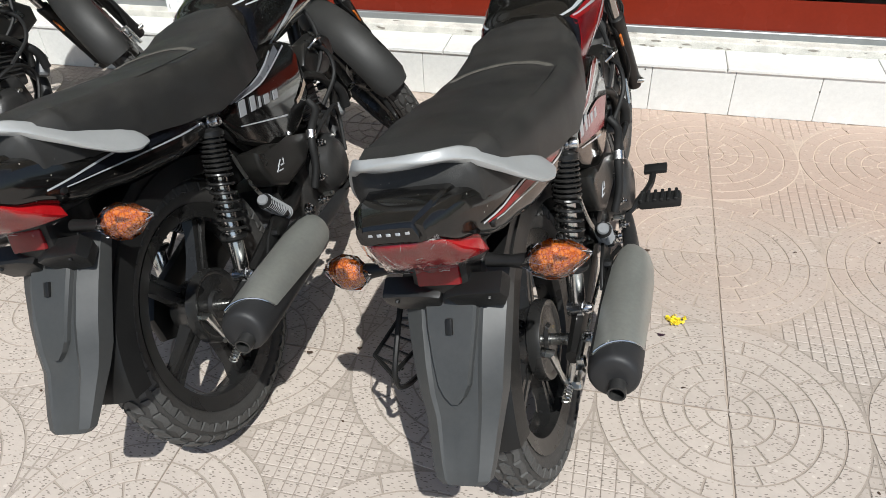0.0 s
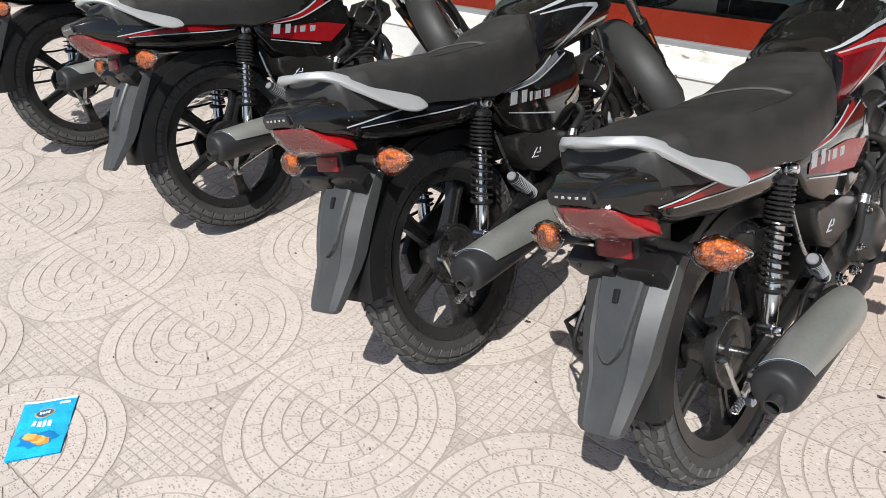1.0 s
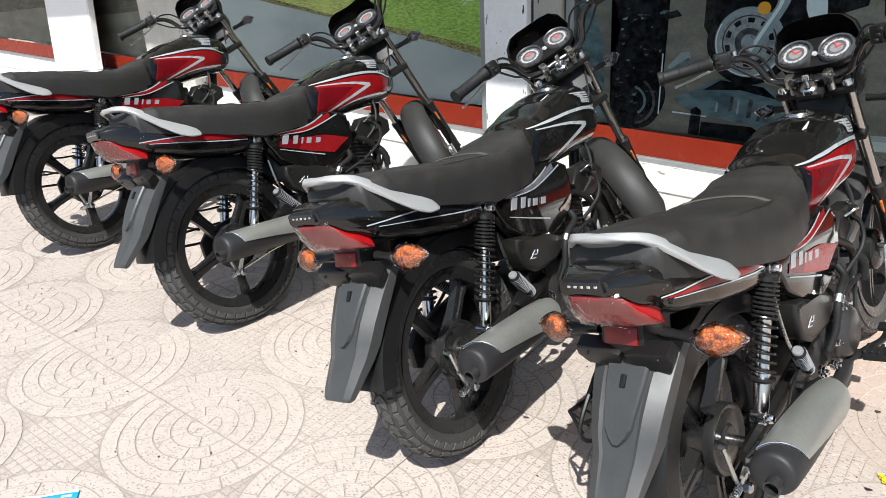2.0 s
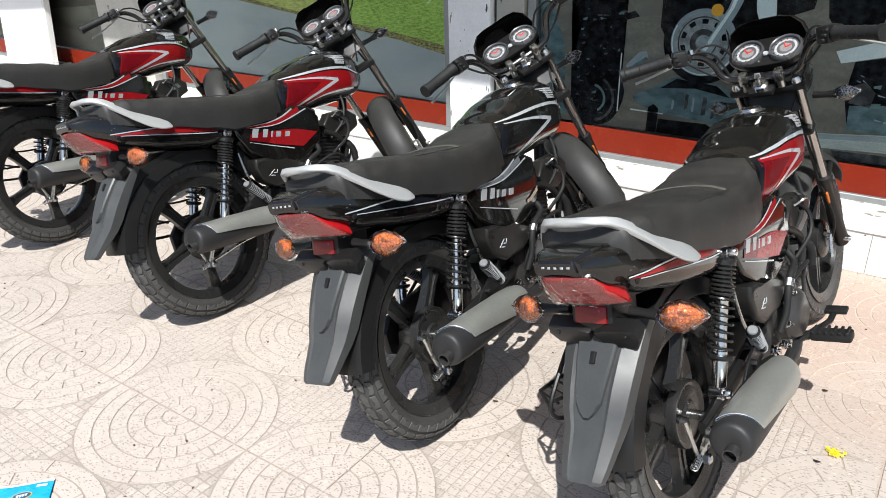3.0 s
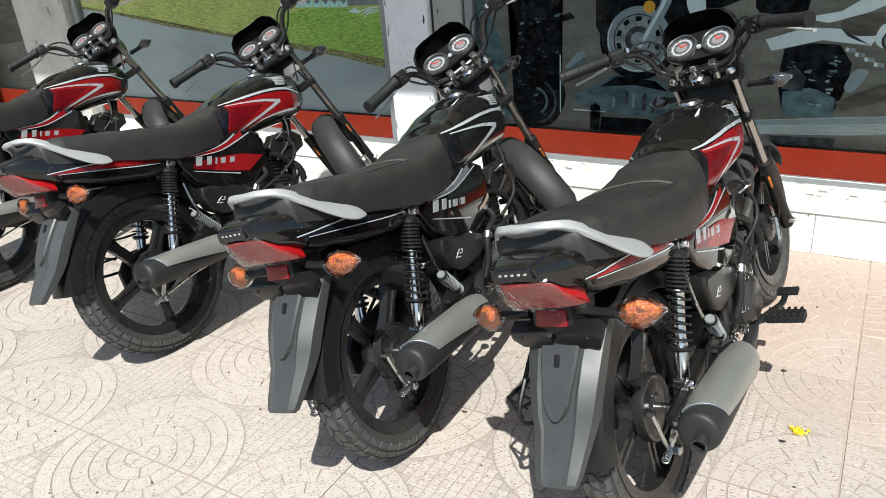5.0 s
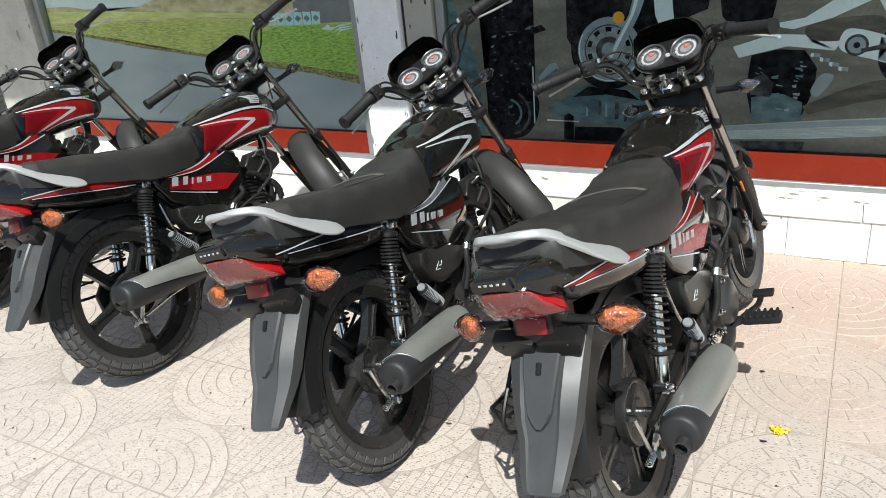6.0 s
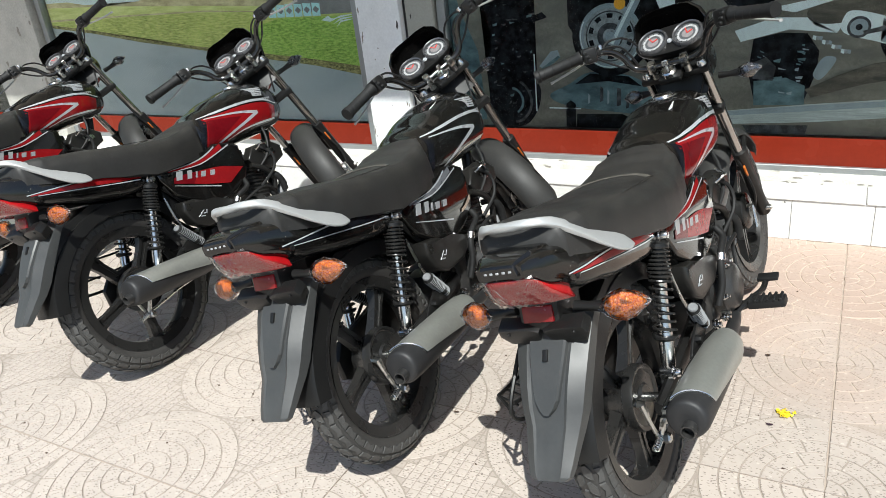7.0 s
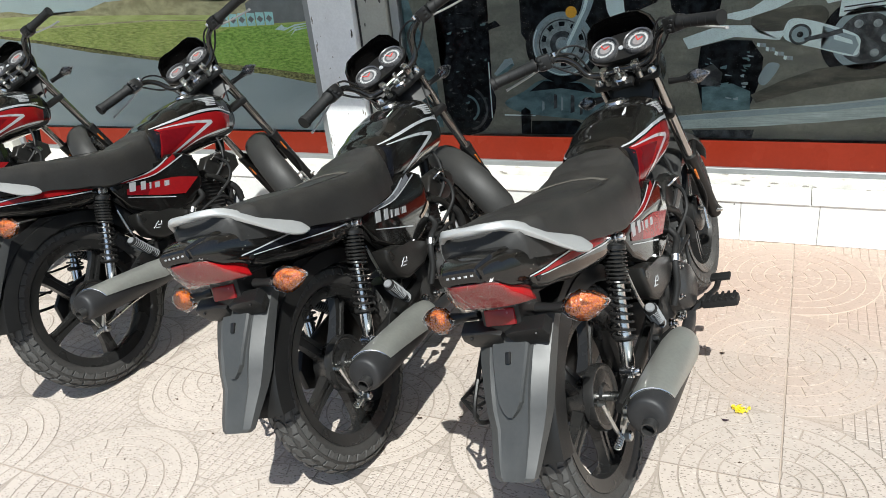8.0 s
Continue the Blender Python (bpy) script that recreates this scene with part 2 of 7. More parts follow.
def prism(bm, poly, y0, y1, bevel=0.0, segs=2, m=None):
    """A plate with an outline in x and z, from y0 to y1."""
    q = m if m is not None else Matrix()
    a = [bm.verts.new(q @ Vector((x, y0, z))) for x, z in poly]
    b = [bm.verts.new(q @ Vector((x, y1, z))) for x, z in poly]
    fs = [bm.faces.new(a), bm.faces.new(b[::-1])]
    n = len(poly)
    for i in range(n):
        fs.append(bm.faces.new((a[i], b[i], b[(i + 1) % n], a[(i + 1) % n])))
    if bevel:
        es = list({e for f in fs[:2] for e in f.edges})
        bmesh.ops.bevel(bm, geom=es, offset=bevel, segments=segs, affect="EDGES", profile=0.6)
    return bm


def lerp_table(rows, x):
    """Smooth values between rows of (x, a, b, ...)."""
    if x <= rows[0][0]:
        return rows[0][1:]
    for p, q in zip(rows, rows[1:]):
        if x <= q[0]:
            t = (x - p[0]) / (q[0] - p[0])
            t = t * t * (3 - 2 * t) * 0.5 + t * 0.5
            return tuple(u + (v - u) * t for u, v in zip(p[1:], q[1:]))
    return rows[-1][1:]


def super_ring(x, zb, zt, w, power=2.6, n=28):
    """Cross-section of a body at x: a rounded rectangle."""
    out, c, h = [], (zb + zt) / 2, (zt - zb) / 2
    for k in range(n):
        a = 2 * math.pi * k / n
        ca, sa = math.cos(a), math.sin(a)
        out.append((x, w * math.copysign(abs(ca) ** (2 / power), ca), c + h * math.copysign(abs(sa) ** (2 / power), sa)))
    return out


def body_y(rows, x, z, power):
    zb, zt, w = lerp_table(rows, x)[:3]
    d = min(1.0, abs(z - (zb + zt) / 2) / ((zt - zb) / 2))
    return w * (1 - d**power) ** (1 / power)


def decal_strip(bm, rows, power, line, widths, side, lift=0.0012, steps=6):
    """A stripe that hugs a body: its centre line in x and z, with widths."""
    pts = smooth_path([(x, 0, z) for x, z in line], steps)
    ws = [widths[0] + (widths[-1] - widths[0]) * i / (len(pts) - 1) if len(widths) == 2 else
          lerp_table([(k / (len(widths) - 1), w) for k, w in enumerate(widths)], i / (len(pts) - 1))[0] for i in range(len(pts))]
    rows_v = []
    for i, p in enumerate(pts):
        t = (pts[min(i + 1, len(pts) - 1)] - pts[max(i - 1, 0)]).normalized()
        nrm = Vector((-t.z, 0, t.x))
        ring = []
        for k in (-1, -0.33, 0.33, 1):
            q = p + nrm * ws[i] * 0.5 * k
            ring.append((q.x, side * (body_y(rows, q.x, q.z, power) + lift), q.z))
        rows_v.append(ring)
    return loft(bm, rows_v, cap=False, closed=False)


def decal_area(bm, rows, power, upper, lower, side, lift=0.0008, nu=16, nv=6):
    """A painted field between two curves in x and z that hugs a body."""
    def sample(c):
        pts = smooth_path([(x, 0, z) for x, z in c], 8)
        return [pts[min(len(pts) - 1, round(i * (len(pts) - 1) / nu))] for i in range(nu + 1)]
    rings = []
    for a, b in zip(sample(upper), sample(lower)):
        ring = []
        for k in range(nv + 1):
            q = a.lerp(b, k / nv)
            ring.append((q.x, side * (body_y(rows, q.x, q.z, power) + lift), q.z))
        rings.append(ring)
    return loft(bm, rings, cap=False, closed=False)


# ---- pavement ----
P = 0.6


def tile_material():
    m = mat("speckled_paving_tile", (0.432, 0.374, 0.328), 0.62, vary=0.08, scale=3.0, bump=0.0005, bscale=160)
    nt = m.node_tree
    b = nt.nodes["Principled BSDF"]
    base = b.inputs["Base Color"].links[0].from_socket
    geo = nt.nodes.new("ShaderNodeNewGeometry")
    info = nt.nodes.new("ShaderNodeObjectInfo")

    def math_(op, a, c=None):
        n = nt.nodes.new("ShaderNodeMath")
        n.operation = op
        for s, v in zip(n.inputs, (a, c)):
            if v is None:
                continue
            if isinstance(v, (int, float)):
                s.default_value = v
            else:
                nt.links.new(v, s)
        n.use_clamp = op == "MULTIPLY"
        return n.outputs[0]

    def rng(src, lo, hi, a=0.0, c=1.0):
        r = nt.nodes.new("ShaderNodeMapRange")
        for i, v in enumerate((lo, hi, a, c)):
            r.inputs[i + 1].default_value = v
        nt.links.new(src, r.inputs[0])
        return r.outputs[0]

    def mix(fac, a, c):
        x = nt.nodes.new("ShaderNodeMix")
        x.data_type = "RGBA"
        for s, v in ((x.inputs[0], fac), (x.inputs[6], a), (x.inputs[7], c)):
            if isinstance(v, tuple):
                s.default_value = (*v, 1)
            else:
                nt.links.new(v, s)
        return x.outputs[2]

    def flecks(rot, stretch, scale, keep):
        mp = nt.nodes.new("ShaderNodeMapping")
        mp.inputs["Rotation"].default_value = (0, 0, radians(rot))
        mp.inputs["Scale"].default_value = (stretch, 1, 1)
        nt.links.new(geo.outputs["Position"], mp.inputs[0])
        v = nt.nodes.new("ShaderNodeTexVoronoi")
        v.inputs["Scale"].default_value = scale
        nt.links.new(mp.outputs[0], v.inputs["Vector"])
        near = rng(v.outputs["Distance"], 0.20, 0.26, 1.0, 0.0)
        sep = nt.nodes.new("ShaderNodeSeparateColor")
        nt.links.new(v.outputs["Color"], sep.inputs[0])
        return math_("MULTIPLY", near, rng(sep.outputs[0], keep, keep + 0.02, 1.0, 0.0))

    sep = nt.nodes.new("ShaderNodeSeparateXYZ")
    nt.links.new(geo.outputs["Position"], sep.inputs[0])
    big = nt.nodes.new("ShaderNodeTexNoise")
    big.inputs["Scale"].default_value, big.inputs["Detail"].default_value = 2.2, 5
    nt.links.new(geo.outputs["Position"], big.inputs["Vector"])
    # reddish older tiles along the step, worn to beige further out
    edge = math_("ADD", sep.outputs[1], rng(big.outputs[0], 0.3, 0.7, -0.3, 0.3))
    red = math_("MULTIPLY", rng(edge, -0.35, 0.35), rng(sep.outputs[0], -1.6, -0.4))
    col = mix(math_("MULTIPLY", red, 0.75), base, (0.405, 0.292, 0.234))
    tone = rng(info.outputs["Random"], 0, 1, 0.93, 1.06)
    hsv = nt.nodes.new("ShaderNodeHueSaturation")
    nt.links.new(tone, hsv.inputs["Value"])
    nt.links.new(col, hsv.inputs["Color"])
    col = hsv.outputs[0]
    f = math_("ADD", flecks(20, 0.36, 185, 0.42), flecks(75, 0.34, 170, 0.42))
    f = math_("ADD", f, flecks(-40, 0.36, 215, 0.48))
    f = math_("ADD", f, flecks(-5, 0.4, 150, 0.18))
    col = mix(math_("MULTIPLY", f, math_("SUBTRACT", 0.85, math_("MULTIPLY", red, 0.6))), col, (0.150, 0.124, 0.104))
    pale = flecks(50, 0.8, 60, 0.3)
    col = mix(math_("MULTIPLY", pale, 0.25), col, (0.72, 0.66, 0.58))
    # dirt settled in the grooves; pale grout in the reddish ones
    low = rng(sep.outputs[2], -0.0023, -0.0009, 1.0, 0.0)
    groove = mix(red, (0.268, 0.228, 0.192), (0.54, 0.44, 0.36))
    col = mix(math_("MULTIPLY", low, 0.8), col, groove)
    stain = nt.nodes.new("ShaderNodeTexNoise")
    stain.inputs["Scale"].default_value, stain.inputs["Detail"].default_value = 7.0, 6
    nt.links.new(geo.outputs["Position"], stain.inputs["Vector"])
    col = mix(rng(stain.outputs[0], 0.62, 0.8, 0.0, 0.35), col, (0.36, 0.31, 0.26))
    nt.links.new(col, b.inputs["Base Color"])
    return m


m_tile = tile_material()
m_bed = mat("sandy_mortar", (0.36, 0.30, 0.25), 0.9, vary=0.15, scale=6)
m_ground = mat("packed_ground", (0.40, 0.34, 0.28), 0.9, vary=0.2, scale=1.0, bump=0.004, bscale=30)


def tile_mesh(seed):
    """One tile, two circles long: ringed half circles along its edges, quarters in its corners and fields of small squares between."""
    rnd = random.Random(seed)
    vs, fs = [], []
    g, dz, ch, e = 0.0018, 0.0023, 0.0010, 0.0022
    L = 2 * P

    def quad(a, b, c, d):
        n = len(vs)
        vs.extend((a, b, c, d))
        fs.append((n, n + 1, n + 2, n + 3))

    quad((e, e, -dz), (L - e, e, -dz), (L - e, P - e, -dz), (e, P - e, -dz))
    for a, b in (((e, e), (L - e, e)), ((L - e, e), (L - e, P - e)), ((L - e, P - e), (e, P - e)), ((e, P - e), (e, e))):
        quad((*a, -dz), (*a, -0.012), (*b, -0.012), (*b, -dz))
    arcs = [(0, 0, 0, 90), (P, 0, 0, 180), (L, 0, 90, 90), (L, P, 180, 90), (P, P, 180, 180), (0, P, 270, 90)]
    for cx, cy, start, span in arcs:
        for k in range(6):
            r0, r1 = k * 0.05 + g * (k > 0) + (0.003 if k == 0 else 0), (k + 1) * 0.05 - g
            base = {0: [], 1: [48], 2: [30, 66], 3: [20, 55], 4: [38, 72], 5: [25, 62]}[k]
            marks = [c + 90 * h for h in range(span // 90) for c in base] if k else ([] if span == 90 else [90])
            cuts = [0.0] + sorted(c + rnd.uniform(-6, 6) for c in marks) + [float(span)]
            for a0, a1 in zip(cuts, cuts[1:]):
                rm = max(r0, 0.012)
                pad = math.degrees(g / ((r0 + r1) / 2))
                a0p = a0 + (pad if a0 > 0 else math.degrees(e / max(rm, 0.02)))
                a1p = a1 - (pad if a1 < span else math.degrees(e / max(rm, 0.02)))
                if a1p <= a0p:
                    continue
                n = max(2, int((a1p - a0p) / 7))
                inc = math.degrees(ch / ((r0 + r1) / 2))
                for s in range(n):
                    u0, u1 = a0p + (a1p - a0p) * s / n, a0p + (a1p - a0p) * (s + 1) / n
                    t0, t1 = (u0 + inc if s == 0 else u0), (u1 - inc if s == n - 1 else u1)

                    def at(r, a, z):
                        a = radians(start + a)
                        return (cx + r * math.cos(a), cy + r * math.sin(a), z)

                    i0, i1 = (r0 + ch, r1 - ch)
                    quad(at(i0, t0, 0), at(i1, t0, 0), at(i1, t1, 0), at(i0, t1, 0))
                    quad(at(r0, u0, -dz), at(i0, t0, 0), at(i0, t1, 0), at(r0, u1, -dz))
                    quad(at(i1, t0, 0), at(r1, u0, -dz), at(r1, u1, -dz), at(i1, t1, 0))
                    if s == 0:
                        quad(at(r0, u0, -dz), at(r1, u0, -dz), at(i1, t0, 0), at(i0, t0, 0))
                    if s == n - 1:
                        quad(at(i0, t1, 0), at(i1, t1, 0), at(r1, u1, -dz), at(r0, u1, -dz))
    q = 0.03
    centres = [(a, b) for a in (0, P, L) for b in (0, P)]
    for i in range(40):
        for j in range(20):
            x, y = (i + 0.5) * q, (j + 0.5) * q
            near = min(math.hypot(x - a, y - b) for a, b in centres)
            if near < 0.3 + 0.016:
                if near > 0.3 - 0.021:  # squares cut off along the circles
                    poly = [(x + sx * 0.0125, y + sy * 0.0125) for sx, sy in ((-1, -1), (1, -1), (1, 1), (-1, 1))]
                    for a, b in centres:
                        d = math.hypot(x - a, y - b)
                        if d > 0.33 or not poly:
                            continue
                        nx, ny = (x - a) / d, (y - b) / d
                        side = [(px - a) * nx + (py - b) * ny - 0.3022 for px, py in poly]
                        cut = []
                        for k in range(len(poly)):
                            p0, p1, s0, s1 = poly[k - 1], poly[k], side[k - 1], side[k]
                            if (s0 > 0) != (s1 > 0):
                                f = s0 / (s0 - s1)
                                cut.append((p0[0] + (p1[0] - p0[0]) * f, p0[1] + (p1[1] - p0[1]) * f))
                            if s1 > 0:
                                cut.append(p1)
                        poly = cut
                    if len(poly) > 2:
                        n = len(vs)
                        vs.extend((px, py, -0.0012) for px, py in poly)
                        fs.append(tuple(range(n, n + len(poly))))
                continue
            h0, h1 = q / 2 - 0.0007, q / 2 - 0.0023
            lo = [(x + sx * h0, y + sy * h0, -0.0013) for sx, sy in ((-1, -1), (1, -1), (1, 1), (-1, 1))]
            hi = [(x + sx * h1, y + sy * h1, 0) for sx, sy in ((-1, -1), (1, -1), (1, 1), (-1, 1))]
            quad(*hi)
            for k in range(4):
                quad(lo[k], lo[(k + 1) % 4], hi[(k + 1) % 4], hi[k])
    me = bpy.data.meshes.new("tile")
    me.from_pydata([(x - P, y - P / 2, z) for x, y, z in vs], [], fs)
    me.materials.append(m_tile)
    me.update()
    return me


def pavement():
    bm = bmesh.new()
    bmesh.ops.create_grid(bm, x_segments=40, y_segments=40, size=60, matrix=pose(0, 0, -0.02))
    ground = part("ground", bm, m_ground, smooth=False)
    bed = part("mortar_bed", box(bmesh.new(), (13.8, 5.4, 0.012), (-2.7, -1.5, -0.0105)), m_bed, ground, "sandy mortar between the paving tiles", smooth=False)
    tagged(ground, "packed sandy ground under and round the paving", "ground", kind="structure")
    return ground


ground = pavement()

# ---- shop front ----
m_marble = mat("white_marble_tile", (0.715, 0.715, 0.690), 0.22, vary=0.09, scale=5, bump=0.0001, bscale=80)
m_mortar = mat("grey_mortar", (0.52, 0.49, 0.45), 0.85, vary=0.15, bump=0.001, bscale=90)
m_sill = mat("peeling_white_paint", (0.58, 0.56, 0.51), 0.7, vary=0.35, scale=14, bump=0.0016, bscale=40)
m_pillar = mat("dirty_white_paint", (0.78, 0.79, 0.79), 0.55, vary=0.10, scale=6, bump=0.0008, bscale=50)
m_olive = mat("grey_plaster", (0.34, 0.34, 0.30), 0.75, vary=0.12, scale=7, bump=0.0008, bscale=60)
m_alu = mat("grey_aluminium_frame", (0.29, 0.305, 0.31), 0.42, metal=0.6, vary=0.08)
m_darkgap = mat("gap_shade", (0.02, 0.02, 0.02), 0.7, vary=0.2)
m_redfilm = mat("red_vinyl_band", (0.185, 0.020, 0.009), 0.25, vary=0.12, scale=4, spec=0.12)
m_greypaint = mat("dirty_grey_paint", (0.44, 0.43, 0.39), 0.7, vary=0.25, scale=5, bump=0.0010, bscale=50)
m_concrete = mat("rendered_wall", (0.50, 0.48, 0.44), 0.8, vary=0.12, scale=2, bump=0.002, bscale=30)
X0, X1 = -9.0, 3.6
YR, ZR = 0.905, 0.190


def slab(name, size, loc, material, parent, bevel=0.0, key=None, rot=(0, 0, 0), label=""):
    """A bevelled block as its own mesh, its origin at its centre."""
    ob = part(name, lambda: box(bmesh.new(), size, bevel=bevel), material, parent, label, key=key, smooth=False)
    ob.matrix_basis = pose(*loc, *rot)
    return ob


def shop_front():
    core = part("step", box(bmesh.new(), (X1 - X0, 0.28, ZR - 0.012), ((X0 + X1) / 2, YR + 0.152, (ZR - 0.012) / 2)), m_mortar, smooth=False)
    tagged(core, "low white marble-tiled step along the shop front", "step", kind="structure")
    for k in range(int((X1 - X0) / 0.3)):
        x = 0.081 + 0.3 * (k - 30) + 0.15
        if X0 + 0.15 < x < X1 - 0.15:
            slab("marble_tile", (0.2984, 0.012, ZR - 0.014), (x, YR + 0.006, (ZR - 0.014) / 2), m_marble, core, 0.0015, "riser")
    for k in range(int((X1 - X0) / 0.54) + 1):
        x = 0.048 + 0.54 * (k - 16) + 0.27
        if X0 + 0.27 < x < X1 - 0.27:
            slab("marble_slab", (0.5365, 0.172, 0.014), (x, YR + 0.080, ZR - 0.007), m_marble, core, 0.002, "ledge")
    sill = part("sill", box(bmesh.new(), (X1 - X0, 0.085, 0.045), ((X0 + X1) / 2, YR + 0.2085, ZR + 0.008), bevel=0.006, segs=2), m_sill, smooth=False)
    tagged(sill, "narrow sill of dirty peeling white paint", "sill", kind="structure")
    return core


shop_front()
YG = 1.150  # glass plane
ZB, ZH = 0.232, 2.55  # foot and head of the windows


def window(name, x0, x1, label):
    w = new(name)
    tagged(w, label, "window", kind="structure")
    f = 0.045
    for nm, size, loc in (("bottom_rail", (x1 - x0, 0.05, 0.030), ((x0 + x1) / 2, YG, ZB)), ("top_rail", (x1 - x0, 0.05, 0.04), ((x0 + x1) / 2, YG, ZH)),
                          ("stile", (f, 0.05, ZH - ZB - 0.036), (x0 + f / 2, YG, (ZB + ZH) / 2 - 0.0025)), ("stile", (f, 0.05, ZH - ZB - 0.036), (x1 - f / 2, YG, (ZB + ZH) / 2 - 0.0025))):
        slab(nm, size, loc, m_alu, w, 0.003)
    pane = slab("pane", (x1 - x0 - 2 * f, 0.006, ZH - ZB - 0.04), ((x0 + x1) / 2, YG, (ZB + ZH) / 2), m_pane, w, label="clear shop window glass")
    pane.visible_shadow = False
    pane.data.materials.append(m_innerface)
    for poly in pane.data.polygons:
        poly.material_index = 0 if poly.normal.y < -0.5 else 1
    slab("red_band", (x1 - x0 - 2 * f - 0.002, 0.002, 0.121), ((x0 + x1) / 2, YG - 0.0045, 0.3075), m_redfilm, w, label="red vinyl band along the foot of the glass")
    return w


WL, WR, WF = (-4.99, -2.365), (-1.902, 3.4), (-8.60, -5.62)
window("window_1", *WR, "wide aluminium shop window with a red band and a printed poster")
window("window_2", *WL, "aluminium shop window with a red band and a landscape poster")
window("window_3", *WF, "further aluminium shop window with a red band along its foot")


def pillar(x0, x1, y0, material, label, name):
    bm = box(bmesh.new(), (x1 - x0, 1.32 - y0, 2.75 - ZR), ((x0 + x1) / 2, (y0 + 1.32) / 2, (2.75 + ZR) / 2), bevel=0.006, segs=2)
    return tagged(part(name, bm, material, smooth=False), label, "pillar", kind="structure")


pillar(-2.345, -2.090, 1.075, m_pillar, "white-painted pillar with chipped dirty edges", "pillar_1")
pillar(-2.070, -1.912, 1.105, m_olive, "grey plastered pier beside the shop window", "pillar_2")
# near-black strip: the shade in the gap is put into its colour
tagged(slab("trim", (0.02, 0.10, 2.5), (-2.080, 1.17, 1.46), m_darkgap, None), "dark strip for the shaded gap between pillar and pier", "joint", kind="structure")
pillar(-5.60, -5.02, 1.085, m_greypaint, "dirty grey-painted pillar with chipped edges", "pillar_3")
pillar(-9.0, -8.62, 1.09, m_concrete, "rendered end wall of the shop front", "wall_west")


def closing_walls():
    for nm, size, loc, lab in (("wall_north", (X1 - X0, 0.12, 2.9), ((X0 + X1) / 2, 3.2, 1.45), "plain rear wall of the dim showroom"),
                               ("wall_east", (0.12, 2.4, 2.9), (X1 - 0.06, 2.0, 1.45), "plain side wall of the showroom"),
                               ("lintel", (X1 - X0, 0.25, 0.30), ((X0 + X1) / 2, 1.22, 2.73), "rendered lintel over the shop windows"),
                               ("showroom_floor", (X1 - X0, 2.0, 0.1), ((X0 + X1) / 2, 2.26, 0.14), "plain showroom floor")):
        tagged(slab(nm, size, loc, m_concrete, None, 0.004), lab, "wall", kind="structure")
    roof = part("ceiling", box(bmesh.new(), (X1 - X0, 3.7, 0.14), ((X0 + X1) / 2, 1.55, 2.96), bevel=0.01), m_concrete, smooth=False)
    tagged(roof, "flat concrete roof slab that juts out as a canopy", "canopy", kind="structure")


closing_walls()


# ---- motorcycle ----
# Local axes: x ahead, y to the left, z up; the ground point lies below the rear axle's shadow line.
AX, R_WHEEL, FX = -0.045, 0.297, 1.194
RAKE = radians(26)
HEAD = Vector((0.950, 0, 0.75))
STEER_AXIS = Vector((-math.sin(RAKE), 0, math.cos(RAKE)))
TAIL = [(-0.386, 0.780, 0.812, 0.052), (-0.335, 0.738, 0.818, 0.080), (-0.235, 0.684, 0.800, 0.108), (-0.10, 0.644, 0.764, 0.124), (0.03, 0.616, 0.722, 0.128), (0.11, 0.608, 0.696, 0.122)]
TANK = [(0.40, 0.642, 0.772, 0.098), (0.44, 0.634, 0.790, 0.112), (0.50, 0.630, 0.812, 0.119), (0.60, 0.630, 0.838, 0.125), (0.70, 0.630, 0.852, 0.129), (0.80, 0.632, 0.850, 0.120), (0.88, 0.640, 0.830, 0.090), (0.93, 0.664, 0.795, 0.060), (0.955, 0.695, 0.752, 0.036)]
TAIL_P, TANK_P = 4.6, 2.9


